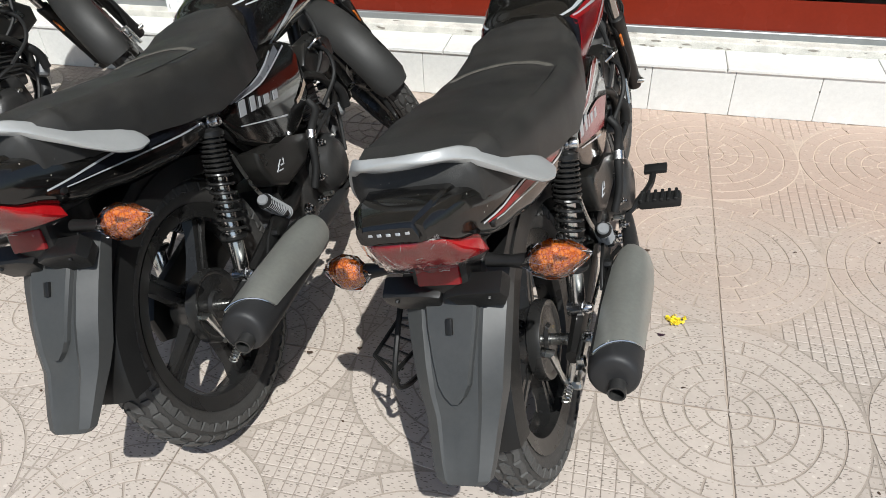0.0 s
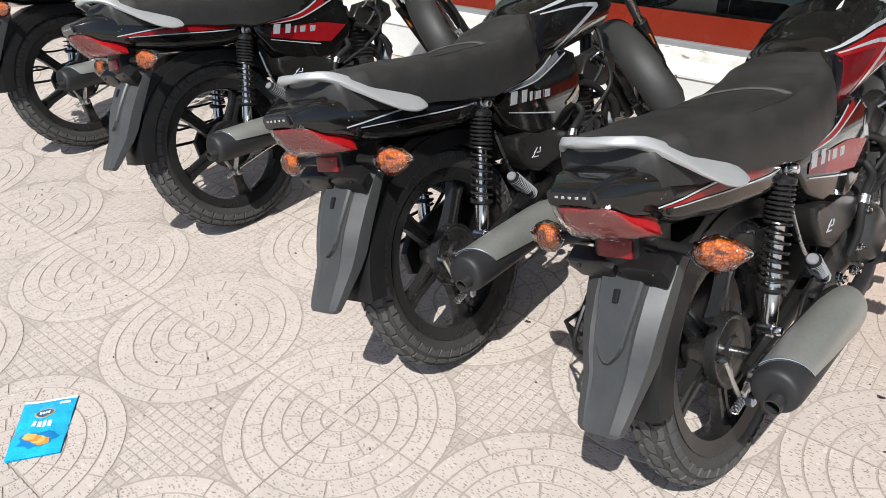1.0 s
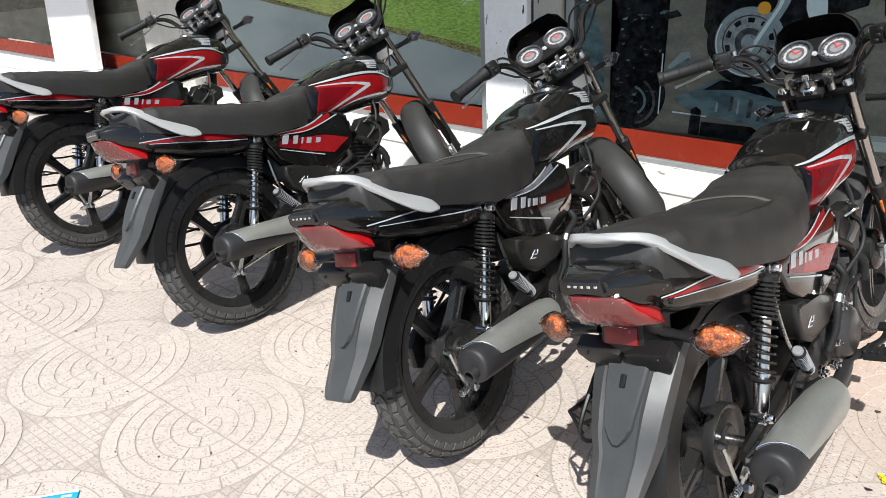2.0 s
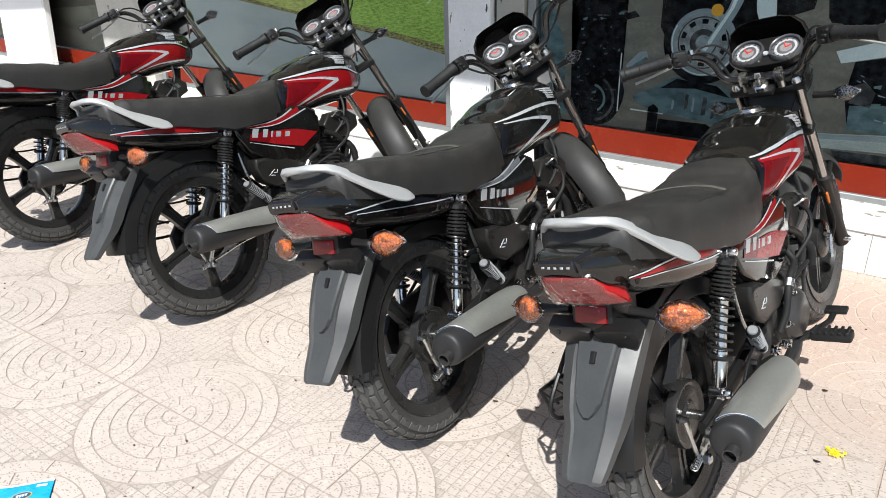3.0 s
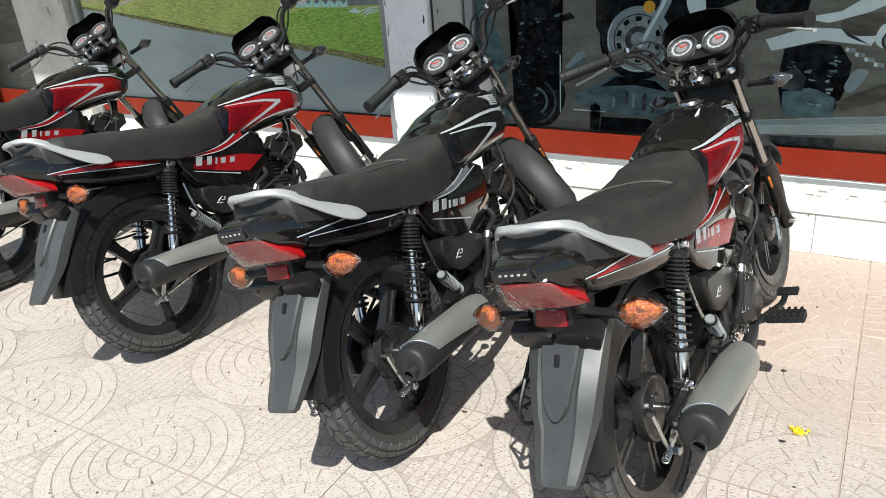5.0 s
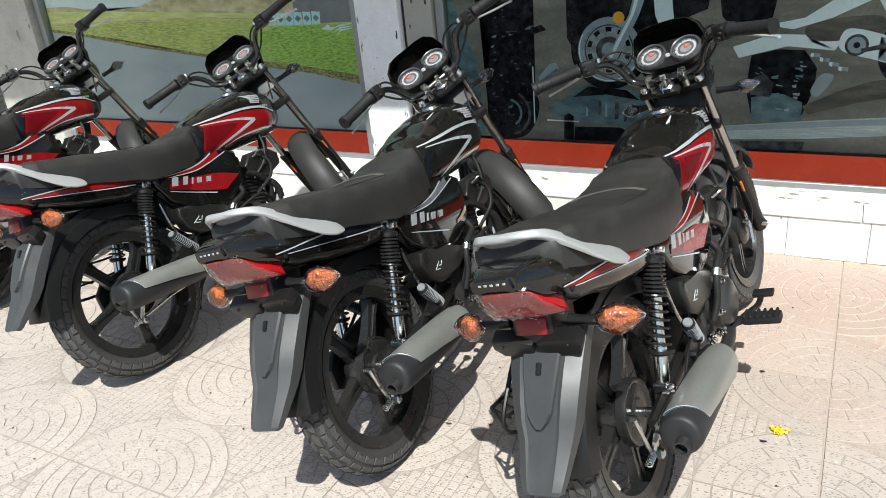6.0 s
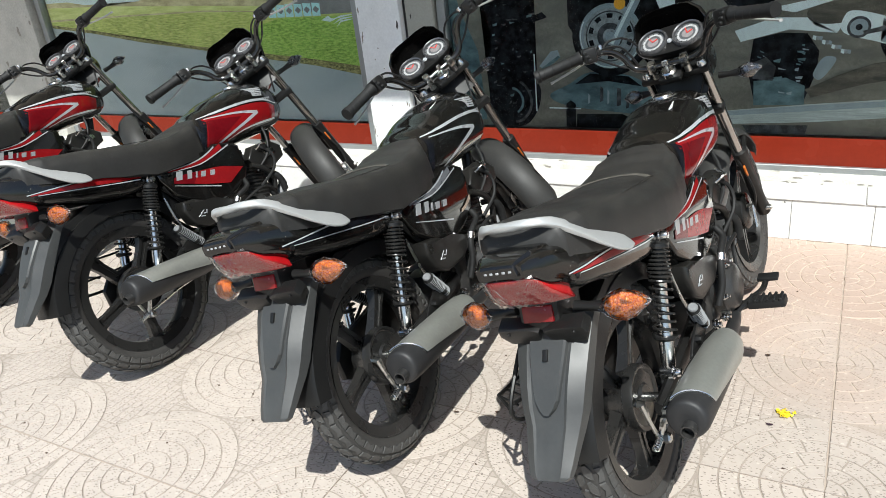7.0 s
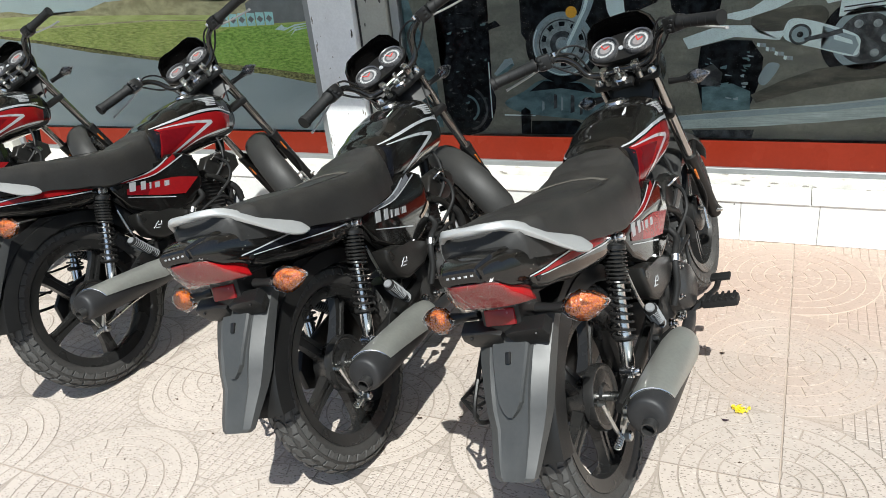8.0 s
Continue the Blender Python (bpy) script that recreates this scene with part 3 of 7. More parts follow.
def wheel_parts(bike, cx, rear, steer):
    tag = "rear" if rear else "front"
    tw, tr = (0.042, R_WHEEL - 0.004) if rear else (0.036, R_WHEEL - 0.010)
    cz = R_WHEEL if rear else R_WHEEL - 0.006
    wheel = new("wheel")
    wheel.parent = bike
    wheel.matrix_basis = steer

    def tyre():
        bm = bmesh.new()
        prof = []
        for k in range(15):
            a = radians(-118 + 236 * k / 14)
            prof.append((tr - tw + tw * math.cos(a), tw * math.sin(a)))
        prof = [(0.222, -0.030)] + prof + [(0.222, 0.030)]
        lathe(bm, prof, (cx, 0, cz), n=72)
        return bm

    def tread():
        """Moulded blocks: a zigzag pair along the crown, arrow blocks beside it and scalloped shoulder lugs."""
        bm = bmesh.new()
        n = 40
        hgt = 0.0042 if rear else 0.0028
        pitch = 2 * math.pi * (tr - 0.01) / n
        rows_ = []
        for sgn in (-1, 1):
            rows_.append((sgn * 15, 0.5 * (sgn > 0), [(-0.42, -0.42), (-0.02, -0.46), (0.42, -0.10), (0.40, 0.44), (0.02, 0.30), (-0.40, 0.10)], 0.020))
            rows_.append((sgn * 46, 0.25 + 0.5 * (sgn > 0), [(-0.40, -0.44), (0.30, -0.40), (0.44, 0.02), (0.28, 0.44), (-0.36, 0.40), (-0.10, 0.0)], 0.020))
            rows_.append((sgn * 80, 0.5 * (sgn > 0) + 0.1, [(-0.42, -0.46), (0.42, -0.34), (0.20, 0.02), (0.44, 0.42), (-0.40, 0.46), (-0.44, 0.0)], 0.020))
        for ang, shift, outline, wd in rows_:
            sg = math.copysign(1, ang)
            for k in range(n):
                th = 2 * math.pi * (k + shift) / n
                top, bot = [], []
                for u, v in outline:
                    for lst, grow, h in ((top, 1.0, hgt), (bot, 1.10, -0.002)):
                        a = radians(ang) + sg * u * wd * grow / tw
                        r = tr - tw + (tw + h) * math.cos(a)
                        q = th + v * pitch * grow / tr
                        lst.append(bm.verts.new((cx + r * math.cos(q), (tw + h) * math.sin(a), cz + r * math.sin(q))))
                bm.faces.new(top)
                for i in range(len(top)):
                    bm.faces.new((top[i], bot[i], bot[(i + 1) % len(top)], top[(i + 1) % len(top)]))
        return bm

    def rim():
        bm = bmesh.new()
        lathe(bm, [(0.190, -0.014), (0.194, -0.028), (0.214, -0.033), (0.226, -0.036), (0.226, -0.030), (0.205, -0.022), (0.200, 0.0), (0.205, 0.022), (0.226, 0.030), (0.226, 0.036), (0.214, 0.033), (0.194, 0.028), (0.190, 0.014), (0.188, 0.0), (0.190, -0.014)], (cx, 0, cz), n=60)
        return bm

    def spoke(k):
        def make():
            bm = bmesh.new()
            m = Matrix.Translation((cx, 0, cz)) @ Matrix.Rotation(radians(72 * k + 20), 4, "Y")
            for s in (-1, 1):
                rings = []
                for r, off, wd, th in ((0.045, 0.013, 0.018, 0.022), (0.10, 0.012, 0.012, 0.017), (0.15, 0.012, 0.011, 0.015), (0.193, 0.017, 0.013, 0.018)):
                    rings.append([m @ Vector((r, y, s * off + z)) for z, y in ((-wd / 2, -th * 0.6), (wd / 2, -th * 0.6), (wd / 2, th), (0, th * 1.25), (-wd / 2, th))])
                loft(bm, rings)
            loft(bm, [[m @ Vector((r, y, z)) for z, y in ((-w, -0.006), (w, -0.006), (w, 0.006), (-w, 0.006))] for r, w in ((0.04, 0.016), (0.12, 0.012), (0.194, 0.018))])
            return bm
        return make

    def hub():
        bm = bmesh.new()
        if rear:
            lathe(bm, [(0.0, -0.050), (0.030, -0.050), (0.036, -0.044), (0.068, -0.042), (0.074, -0.047), (0.080, -0.047), (0.082, -0.040), (0.082, -0.022), (0.074, -0.018), (0.062, 0.02), (0.050, 0.045), (0.0, 0.045)], (cx, 0, cz), n=40)
        else:
            lathe(bm, [(0.0, -0.050), (0.028, -0.050), (0.033, -0.045), (0.060, -0.042), (0.068, -0.034), (0.068, 0.010), (0.046, 0.030), (0.0, 0.040)], (cx, 0, cz), n=40)
        return bm

    part("tyre", tyre, m_tyre, wheel, key=tag + "tyre")
    tagged(part("tread", tread, m_tread, wheel, "moulded tread blocks", key=tag + "tread", smooth=False), kind="stuff")
    part("rim", rim, m_rim, wheel, key=tag + "rim")
    for k in range(5):
        part("spoke", spoke(k), m_rim, wheel, key=tag + "spoke%d" % k)
    part("hub", hub, m_rim, wheel, "black drum brake hub", key=tag + "hub")
    part("axle", lambda: lathe(bmesh.new(), [(0, -0.138), (0.009, -0.138), (0.015, -0.132), (0.015, -0.116), (0.0125, -0.116), (0.0125, -0.05), (0.007, -0.06), (0.007, 0.115), (0.012, 0.118), (0.012, 0.13), (0, 0.13)] if rear else [(0, -0.124), (0.006, -0.124), (0.008, -0.119), (0.008, -0.10), (0.007, 0.10), (0.008, 0.118), (0, 0.122)], (cx, 0, cz), n=10), m_steel, wheel, "zinc axle", key=tag + "axle")
    return wheel


def helix(bm, a, b, r, wire, turns, n=14, m=6):
    a, b = Vector(a), Vector(b)
    t = (b - a).normalized()
    s = t.cross(Vector((0, 1, 0))).normalized()
    u = s.cross(t)
    pts = []
    for k in range(turns * n + 1):
        th = 2 * math.pi * k / n
        pts.append(a.lerp(b, k / (turns * n)) + s * r * math.cos(th) + u * r * math.sin(th))
    return tube(bm, pts, wire, m)


def rod(bm, a, b, profile, n=12):
    """Turns (fraction, radius) pairs along the line from a to b."""
    a, b = Vector(a), Vector(b)
    q = (b - a).to_track_quat("Z", "Y").to_matrix().to_4x4()
    m = Matrix.Translation(a) @ q
    ln = (b - a).length
    return lathe(bm, [(r, f * ln) for f, r in profile], axis="Z", n=n, cap=True, m=m)


def shock(bike, s):
    top, bot = Vector((0.120, s * 0.115, 0.641)), Vector((0.007, s * 0.100, 0.332))
    sh = part("shock_absorber", lambda: rod(bmesh.new(), bot, top, [(0.0, 0.009), (0.04, 0.016), (0.06, 0.0175), (0.30, 0.0175), (0.305, 0.0150), (0.7, 0.0150), (0.72, 0.017), (0.93, 0.018), (0.94, 0.010), (1.0, 0.010)]), m_chrome, bike, "chrome shock absorber with a black coil spring", key="shock%d" % s)
    part("spring", lambda: helix(bmesh.new(), bot.lerp(top, 0.27), bot.lerp(top, 0.68), 0.0262, 0.0033, 7), m_rim, sh, "black coil spring", key="spring%d" % s)
    part("spring", lambda: helix(bmesh.new(), bot.lerp(top, 0.68), bot.lerp(top, 0.92), 0.0262, 0.0034, 8), m_rim, sh, "black coil spring", key="springu%d" % s)
    part("damper_sleeve", lambda: rod(bmesh.new(), bot.lerp(top, 0.66), bot.lerp(top, 0.93), [(0, 0.0185), (0.02, 0.0195), (1, 0.0195)], 18), m_plastic, sh, key="sleeve%d" % s)
    part("spring_seat", lambda: rod(bmesh.new(), bot.lerp(top, 0.235), bot.lerp(top, 0.27), [(0, 0.022), (0.5, 0.029), (1, 0.029)], 18), m_plastic, sh, key="seatl%d" % s)
    part("spring_seat", lambda: rod(bmesh.new(), bot.lerp(top, 0.915), bot.lerp(top, 0.965), [(0, 0.029), (0.6, 0.029), (1, 0.020)], 18), m_plastic, sh, key="seatu%d" % s)
    for p, nm in ((top, "t"), (bot, "b")):
        part("mount_nut", lambda: lathe(bmesh.new(), [(0, s * -0.018), (0.017, s * -0.018), (0.017, s * 0.012), (0.012, s * 0.013), (0.012, s * 0.022), (0.009, s * 0.030), (0, s * 0.031)], tuple(p), n=12), m_chrome, sh, "domed chrome nut", key="nut%s%d" % (nm, s))


def muffler(bike):
    a, b = Vector((-0.191, -0.195, 0.333)), Vector((0.221, -0.182, 0.293))
    can = part("muffler", lambda: rod(bmesh.new(), a, b, [(0.0, 0.020), (0.0, 0.038), (0.008, 0.0430), (0.022, 0.0460), (0.05, 0.0478), (0.14, 0.0485), (0.3, 0.0485), (0.75, 0.046), (0.93, 0.038), (1.0, 0.022)], 32), m_muffler, bike, "matt black muffler", key="muffler")

    def outlet():
        bm = bmesh.new()
        lathe(bm, [(0.0, 0.02), (0.0135, 0.02), (0.0135, -0.020), (0.0165, -0.020), (0.0165, 0.02)], (-0.195, -0.201, 0.318), axis="X", n=16)
        return bm

    part("outlet", outlet, m_engine, can, "small round tail pipe", key="outlet")
    q = (b - a).to_track_quat("X", "Z").to_matrix().to_4x4()

    def around(f, r, deg):
        return a.lerp(b, f) + q.to_3x3() @ Vector((0, -r * math.cos(radians(deg)), r * math.sin(radians(deg))))

    def shield():
        bm = bmesh.new()
        rings = []
        n = 16
        for f, r, lo, hi, slant in ((0.055, 0.0512, 14, 132, 0.10), (0.07, 0.0522, 12, 133, 0.10), (0.43, 0.0530, 2, 130, 0.03), (0.75, 0.0520, -14, 122, 0.0), (0.90, 0.048, -14, 108, -0.02), (0.965, 0.043, -5, 95, -0.03), (0.99, 0.037, 5, 80, -0.03)):
            ring = []
            degs = [lo + (hi - lo) * k / n for k in range(n + 1)]
            for d in degs:
                ring.append(around(f + slant * (1 - (d - lo) / (hi - lo)), r, d))
            for d in degs[::-1]:
                ring.append(around(f + slant * (1 - (d - lo) / (hi - lo)), r - 0.0030, d))
            rings.append(ring)
        return loft(bm, rings)

    part("heat_shield", shield, m_shield, can, "satin silver heat shield", key="heat_shield", angle=50)

    def trim():
        bm = bmesh.new()
        pts = [around(0.055 + 0.10 * (1 - (d - 14) / 118), 0.0514, d) for d in range(14, 133, 6)]
        return tube(bm, pts, 0.0024, 6, 0.8)

    part("shield_edge", trim, m_chrome, can, "bright rolled edge", key="shield_edge")
    part("shield_gasket", lambda: tube(bmesh.new(), [around(f, 0.0495, 134) for f in (0.06, 0.2, 0.35, 0.5, 0.7, 0.88)] + [around(0.96, 0.043, 118)], 0.0055, 6), m_plastic, can, key="gasket")
    part("header_pipe", lambda: tube(bmesh.new(), smooth_path([(0.21, -0.182, 0.293), (0.34, -0.16, 0.260), (0.52, -0.12, 0.225), (0.66, -0.07, 0.25), (0.73, -0.05, 0.34), (0.70, -0.03, 0.42)], 5), 0.018, 12), m_muffler, can, key="header")
    part("mount_bracket", lambda: prism(bmesh.new(), [(0.05, 0.340), (0.08, 0.366), (0.14, 0.392), (0.195, 0.386), (0.21, 0.35), (0.14, 0.332)], -0.148, -0.140, 0.003), m_plastic, can, key="mbracket")
    for k, (x, z) in enumerate(((0.105, 0.366), (0.17, 0.373))):
        part("mount_bolt", lambda: lathe(bmesh.new(), [(0, -0.162), (0.007, -0.162), (0.009, -0.156), (0.009, -0.148)], (x, 0, z), n=6), m_plastic, can, key="mbolt%d" % k)


def creases(pts, cols, seed, count, r=0.0008):
    """Fine raised folds wandering over a net of points that is cols wide."""
    rnd = random.Random(seed)
    rows_ = len(pts) // cols
    bm = bmesh.new()
    for _ in range(count):
        i, j = rnd.randrange(rows_), rnd.randrange(cols)
        di, dj = rnd.choice(((1, 1), (1, -1), (0, 1), (1, 0), (1, 2), (-1, 2)))
        line = []
        for k in range(rnd.randint(2, 3)):
            if not (0 <= i < rows_ and 0 <= j < cols):
                break
            line.append(pts[i * cols + j])
            i, j = i + di + rnd.choice((0, 0, 1, -1)), j + dj
        if len(line) > 1 and all((a - b).length > 1e-5 for a, b in zip(line, line[1:])):
            tube(bm, line, [r * rnd.uniform(0.4, 1.2) for _ in line], 4)
    return bm


def tail_section(bike, red):
    acc = m_red if red else m_navy
    lab = "gloss black tail cowl with a red stripe" if red else "gloss black tail cowl with a grey stripe"

    def cowl():
        bm = bmesh.new()
        xs = [-0.386, -0.378, -0.362, -0.335, -0.30, -0.265, -0.235, -0.19, -0.14, -0.09, -0.04, 0.0, 0.03, 0.07, 0.10, 0.11]
        rings = []
        for x in xs:
            zb, zt, w = lerp_table(TAIL, x)
            if x == xs[-1]:
                zb, zt, w = zb + 0.015, zt - 0.015, w * 0.9
            rings.append(super_ring(x, zb, zt, w, TAIL_P))
        return loft(bm, rings)

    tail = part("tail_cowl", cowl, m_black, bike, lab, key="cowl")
    for s in (-1, 1):
        part("stripe", lambda: decal_area(bmesh.new(), TAIL, TAIL_P, [(-0.282, 0.738), (-0.141, 0.7225), (0, 0.7020), (0.0850, 0.6885)], [(-0.282, 0.736), (-0.141, 0.7070), (0, 0.6765), (0.0893, 0.6600)], s, 0.0015), acc, tail, key="tstripe%d%d" % (s, red))
        part("pinstripe", lambda: decal_strip(bmesh.new(), TAIL, TAIL_P, [(-0.2914, 0.7420), (-0.141, 0.7265), (0, 0.7060), (0.0893, 0.6915)], [0.003, 0.006], s, 0.002), m_silver, tail, key="tpin%d" % s)
        part("pinstripe", lambda: decal_strip(bmesh.new(), TAIL, TAIL_P, [(-0.2632, 0.730), (-0.141, 0.7030), (0, 0.6715), (0.0846, 0.6555)], [0.002, 0.004], s, 0.002), m_silver, tail, key="tpinl%d" % s)
        part("screw", lambda: lathe(bmesh.new(), [(0, s * 0.006), (0.006, s * 0.005), (0.007, 0), (0.007, -s * 0.01), (0, -s * 0.01)], (-0.268, s * 0.096, 0.727), n=10), m_plastic, tail, key="screw%d" % s)

    def lid():
        bm = bmesh.new()
        rings = []
        for x, drop in ((-0.391, 0.008), (-0.388, 0.003), (-0.380, 0.0), (-0.345, 0.0), (-0.30, 0.0), (-0.262, 0.0), (-0.225, 0.0)):
            zb, zt, w = lerp_table(TAIL, max(x, -0.386))
            w, zt = w * 0.82, zt - drop
            half = [(0.5 * w, zt + 0.0050), (0.86 * w, zt + 0.0040), (0.91 * w, zt + 0.0010), (w, zt - 0.012), (w, zt - 0.017)]
            rings.append([(x, -y, z) for y, z in half[::-1]] + [(x, y, z) for y, z in half])
        return loft(bm, rings)

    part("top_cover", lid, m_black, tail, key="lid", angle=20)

    LAMP = [(0.783, -0.380, 0.053), (0.777, -0.387, 0.057), (0.764, -0.385, 0.064), (0.748, -0.378, 0.071), (0.732, -0.368, 0.078), (0.717, -0.356, 0.083), (0.708, -0.346, 0.082)]

    def lamp_rings(grow, jitter):
        rnd = random.Random(5)
        rings = []
        fine = LAMP if not jitter else [tuple(a + (b - a) * h for a, b in zip(p, q)) for p, q in zip(LAMP, LAMP[1:]) for h in (0.0, 0.5)] + [LAMP[-1]]
        cols = 32 if jitter else 20
        for z, xr, w in fine:
            ring = []
            for k in range(cols + 1):
                f = -1 + 2 * k / cols
                j = rnd.uniform(-jitter, jitter)
                ring.append((xr - grow + (0.015 + 0.75 * (0.783 - z)) * abs(f) ** 3.0 + j, (w + grow) * f, z - 0.30 * (0.783 - z) * abs(f) ** 2.5 + j + grow * 0.6 * (1 if z > 0.76 else -1)))
            rings.append(ring)
        return rings

    def lamp():
        bm = bmesh.new()
        rings = [r + [(-0.27, y * 0.9, z) for x, y, z in r[::-1]] for r in lamp_rings(0.0, 0.0)]
        return loft(bm, rings)

    lampo = part("tail_lamp", lamp, m_redlens, tail, "red tail lamp lens in clear wrapping film", key="tail_lamp")

    def lamp_film():
        return loft(bmesh.new(), lamp_rings(0.0045, 0.0012), cap=False, closed=False)

    part("wrapping_film", lamp_film, m_wrap, tail, "crinkled clear wrapping film", key="lamp_film", angle=8)

    def lamp_folds():
        pts = [Vector(p) for r in lamp_rings(0.0055, 0.001) for p in r]
        return creases(pts, 33, 12, 34, 0.00022)

    tagged(part("film_crease", lamp_folds, m_crease, tail, "fine white creases of the film", key="lamp_crease"), kind="stuff")
    part("reflector", lambda: box(bmesh.new(), (0.012, 0.072, 0.036), (-0.300, 0, 0.664), (0, 18, 0), 0.004, 2), m_reflector, tail, "red rectangular reflector", key="reflector")
    part("lamp_base", lambda: box(bmesh.new(), (0.11, 0.096, 0.10), (-0.244, 0, 0.664), (0, 14, 0), 0.012, 2), m_plastic, tail, key="lamp_base")
    # maker's mark over the lamp as a row of plain bars
    for k in range(5):
        part("emblem_bar", lambda: box(bmesh.new(), (0.0016, 0.0072, 0.0046), (-0.3925 + 0.0004 * abs(k - 2) ** 2, 0.028 - 0.014 * k, 0.8005), (0, 12, 0), 0.0008), m_badge, tail, key="emb%d" % k)


def grab_rail(bike):
    def make():
        # centre line, half width and half thickness from the lug to the middle of the cross bar
        half = [(-0.099, 0.147, 0.724, 0.010, 0.0025), (-0.108, 0.148, 0.727, 0.018, 0.0035), (-0.135, 0.147, 0.737, 0.027, 0.004), (-0.165, 0.141, 0.752, 0.028, 0.0045), (-0.200, 0.127, 0.779, 0.0245, 0.005),
                (-0.235, 0.108, 0.812, 0.0195, 0.006), (-0.268, 0.087, 0.842, 0.0125, 0.0075), (-0.290, 0.070, 0.856, 0.0095, 0.0085), (-0.305, 0.050, 0.862, 0.009, 0.0085), (-0.312, 0.025, 0.864, 0.009, 0.0085), (-0.314, 0.0, 0.8645, 0.009, 0.0085)]
        line = [(x, -y, z, w, t) for x, y, z, w, t in half] + half[-2::-1]
        pts = smooth_path([p[:3] for p in line], 4)
        n = len(pts)
        table = [(k / (len(line) - 1), p[3], p[4]) for k, p in enumerate(line)]
        rings = []
        for i, (p, t, _, _) in enumerate(frames_along(pts)):
            w, th = lerp_table(table, i / (n - 1))
            face = Vector((0.15, math.copysign(0.62, p.y), -0.74)) * min(1.0, abs(p.y) / 0.07) + Vector((-1, 0, 0)) * max(0.0, 1 - abs(p.y) / 0.07)
            face = (face - t * face.dot(t)).normalized()
            nrm = t.cross(face).normalized()
            ring = []
            for k in range(14):
                a = 2 * math.pi * k / 14
                ca, sa = math.cos(a), math.sin(a)
                ring.append(p + face * (w * math.copysign(abs(ca) ** 0.5, ca)) + nrm * (th * math.copysign(abs(sa) ** 0.5, sa)))
            rings.append(ring)
        return loft(bmesh.new(), rings)

    return part("grab_rail", make, m_rail, bike, "silver-painted alloy grab rail", key="rail", angle=38)


def seat(bike):
    rows = [(-0.295, 0.800, 0.822, 0.070), (-0.275, 0.775, 0.848, 0.098), (-0.20, 0.752, 0.846, 0.118), (-0.08, 0.722, 0.826, 0.132), (0.06, 0.685, 0.798, 0.142), (0.16, 0.656, 0.776, 0.143), (0.28, 0.652, 0.764, 0.136), (0.345, 0.650, 0.770, 0.128), (0.390, 0.656, 0.782, 0.122), (0.432, 0.682, 0.790, 0.094), (0.475, 0.720, 0.794, 0.072), (0.495, 0.765, 0.790, 0.050)]

    def make():
        bm = bmesh.new()
        rings = []
        n = 120
        for k in range(n + 1):
            x = rows[0][0] + (rows[-1][0] - rows[0][0]) * k / n
            zb, zt, w = lerp_table(rows, x)
            crown = 0.012 if -0.2 < x < 0.45 else 0.006
            ring = []
            for i in range(25):
                f = -1 + 2 * i / 24
                y = w * math.copysign(min(1.0, abs(f) * 1.28), f)
                edge = max(0.0, (abs(f) - 0.70) / 0.30)
                z = zt - crown * (abs(f) / 0.78) ** 2 - (0 if abs(f) <= 0.70 else (zt - crown - zb) * edge**1.1)
                yy = y * (1 + 0.02 * math.sin(edge * 3.1))
                fold = (x - 0.243 + 3.2 * yy * yy) / 0.011
                z += 0.0045 * math.exp(-fold * fold) * max(0.0, 1 - (abs(yy) / 0.125) ** 4)
                ring.append((x, yy, z))
            rings.append(ring)
        loft(bm, rings, cap=False, closed=False)
        vs = [v for v in bm.verts]
        bm.faces.new([v for v in vs[:25]])
        bm.faces.new([v for v in vs[-25:]])
        return bm

    s = part("seat", make, m_seat, bike, "dusty black vinyl dual seat", key="seat", angle=60)
    part("piping", lambda: tube(bmesh.new(), smooth_path([(0.205, -0.110, 0.7660), (0.229, -0.065, 0.7712), (0.243, 0, 0.7724), (0.229, 0.065, 0.7712), (0.205, 0.110, 0.7660)], 5), [0.001] + [0.0066] * 19 + [0.001], 8, 0.24), m_seam, s, "pale worn seam across the seat", key="piping")
    part("piping", lambda: tube(bmesh.new(), smooth_path([(-0.20, -0.102, 0.832), (0.0, -0.118, 0.800), (0.20, -0.118, 0.770)], 6), 0.0012, 6), m_seat, s, key="piping2")
    part("seat_base", lambda: loft(bmesh.new(), [super_ring(x, zb - 0.02, zb + 0.012, w * 0.95, 3.5, 20) for x, zb, zt, w in rows[1:-1]]), m_plastic, s, key="seat_base")


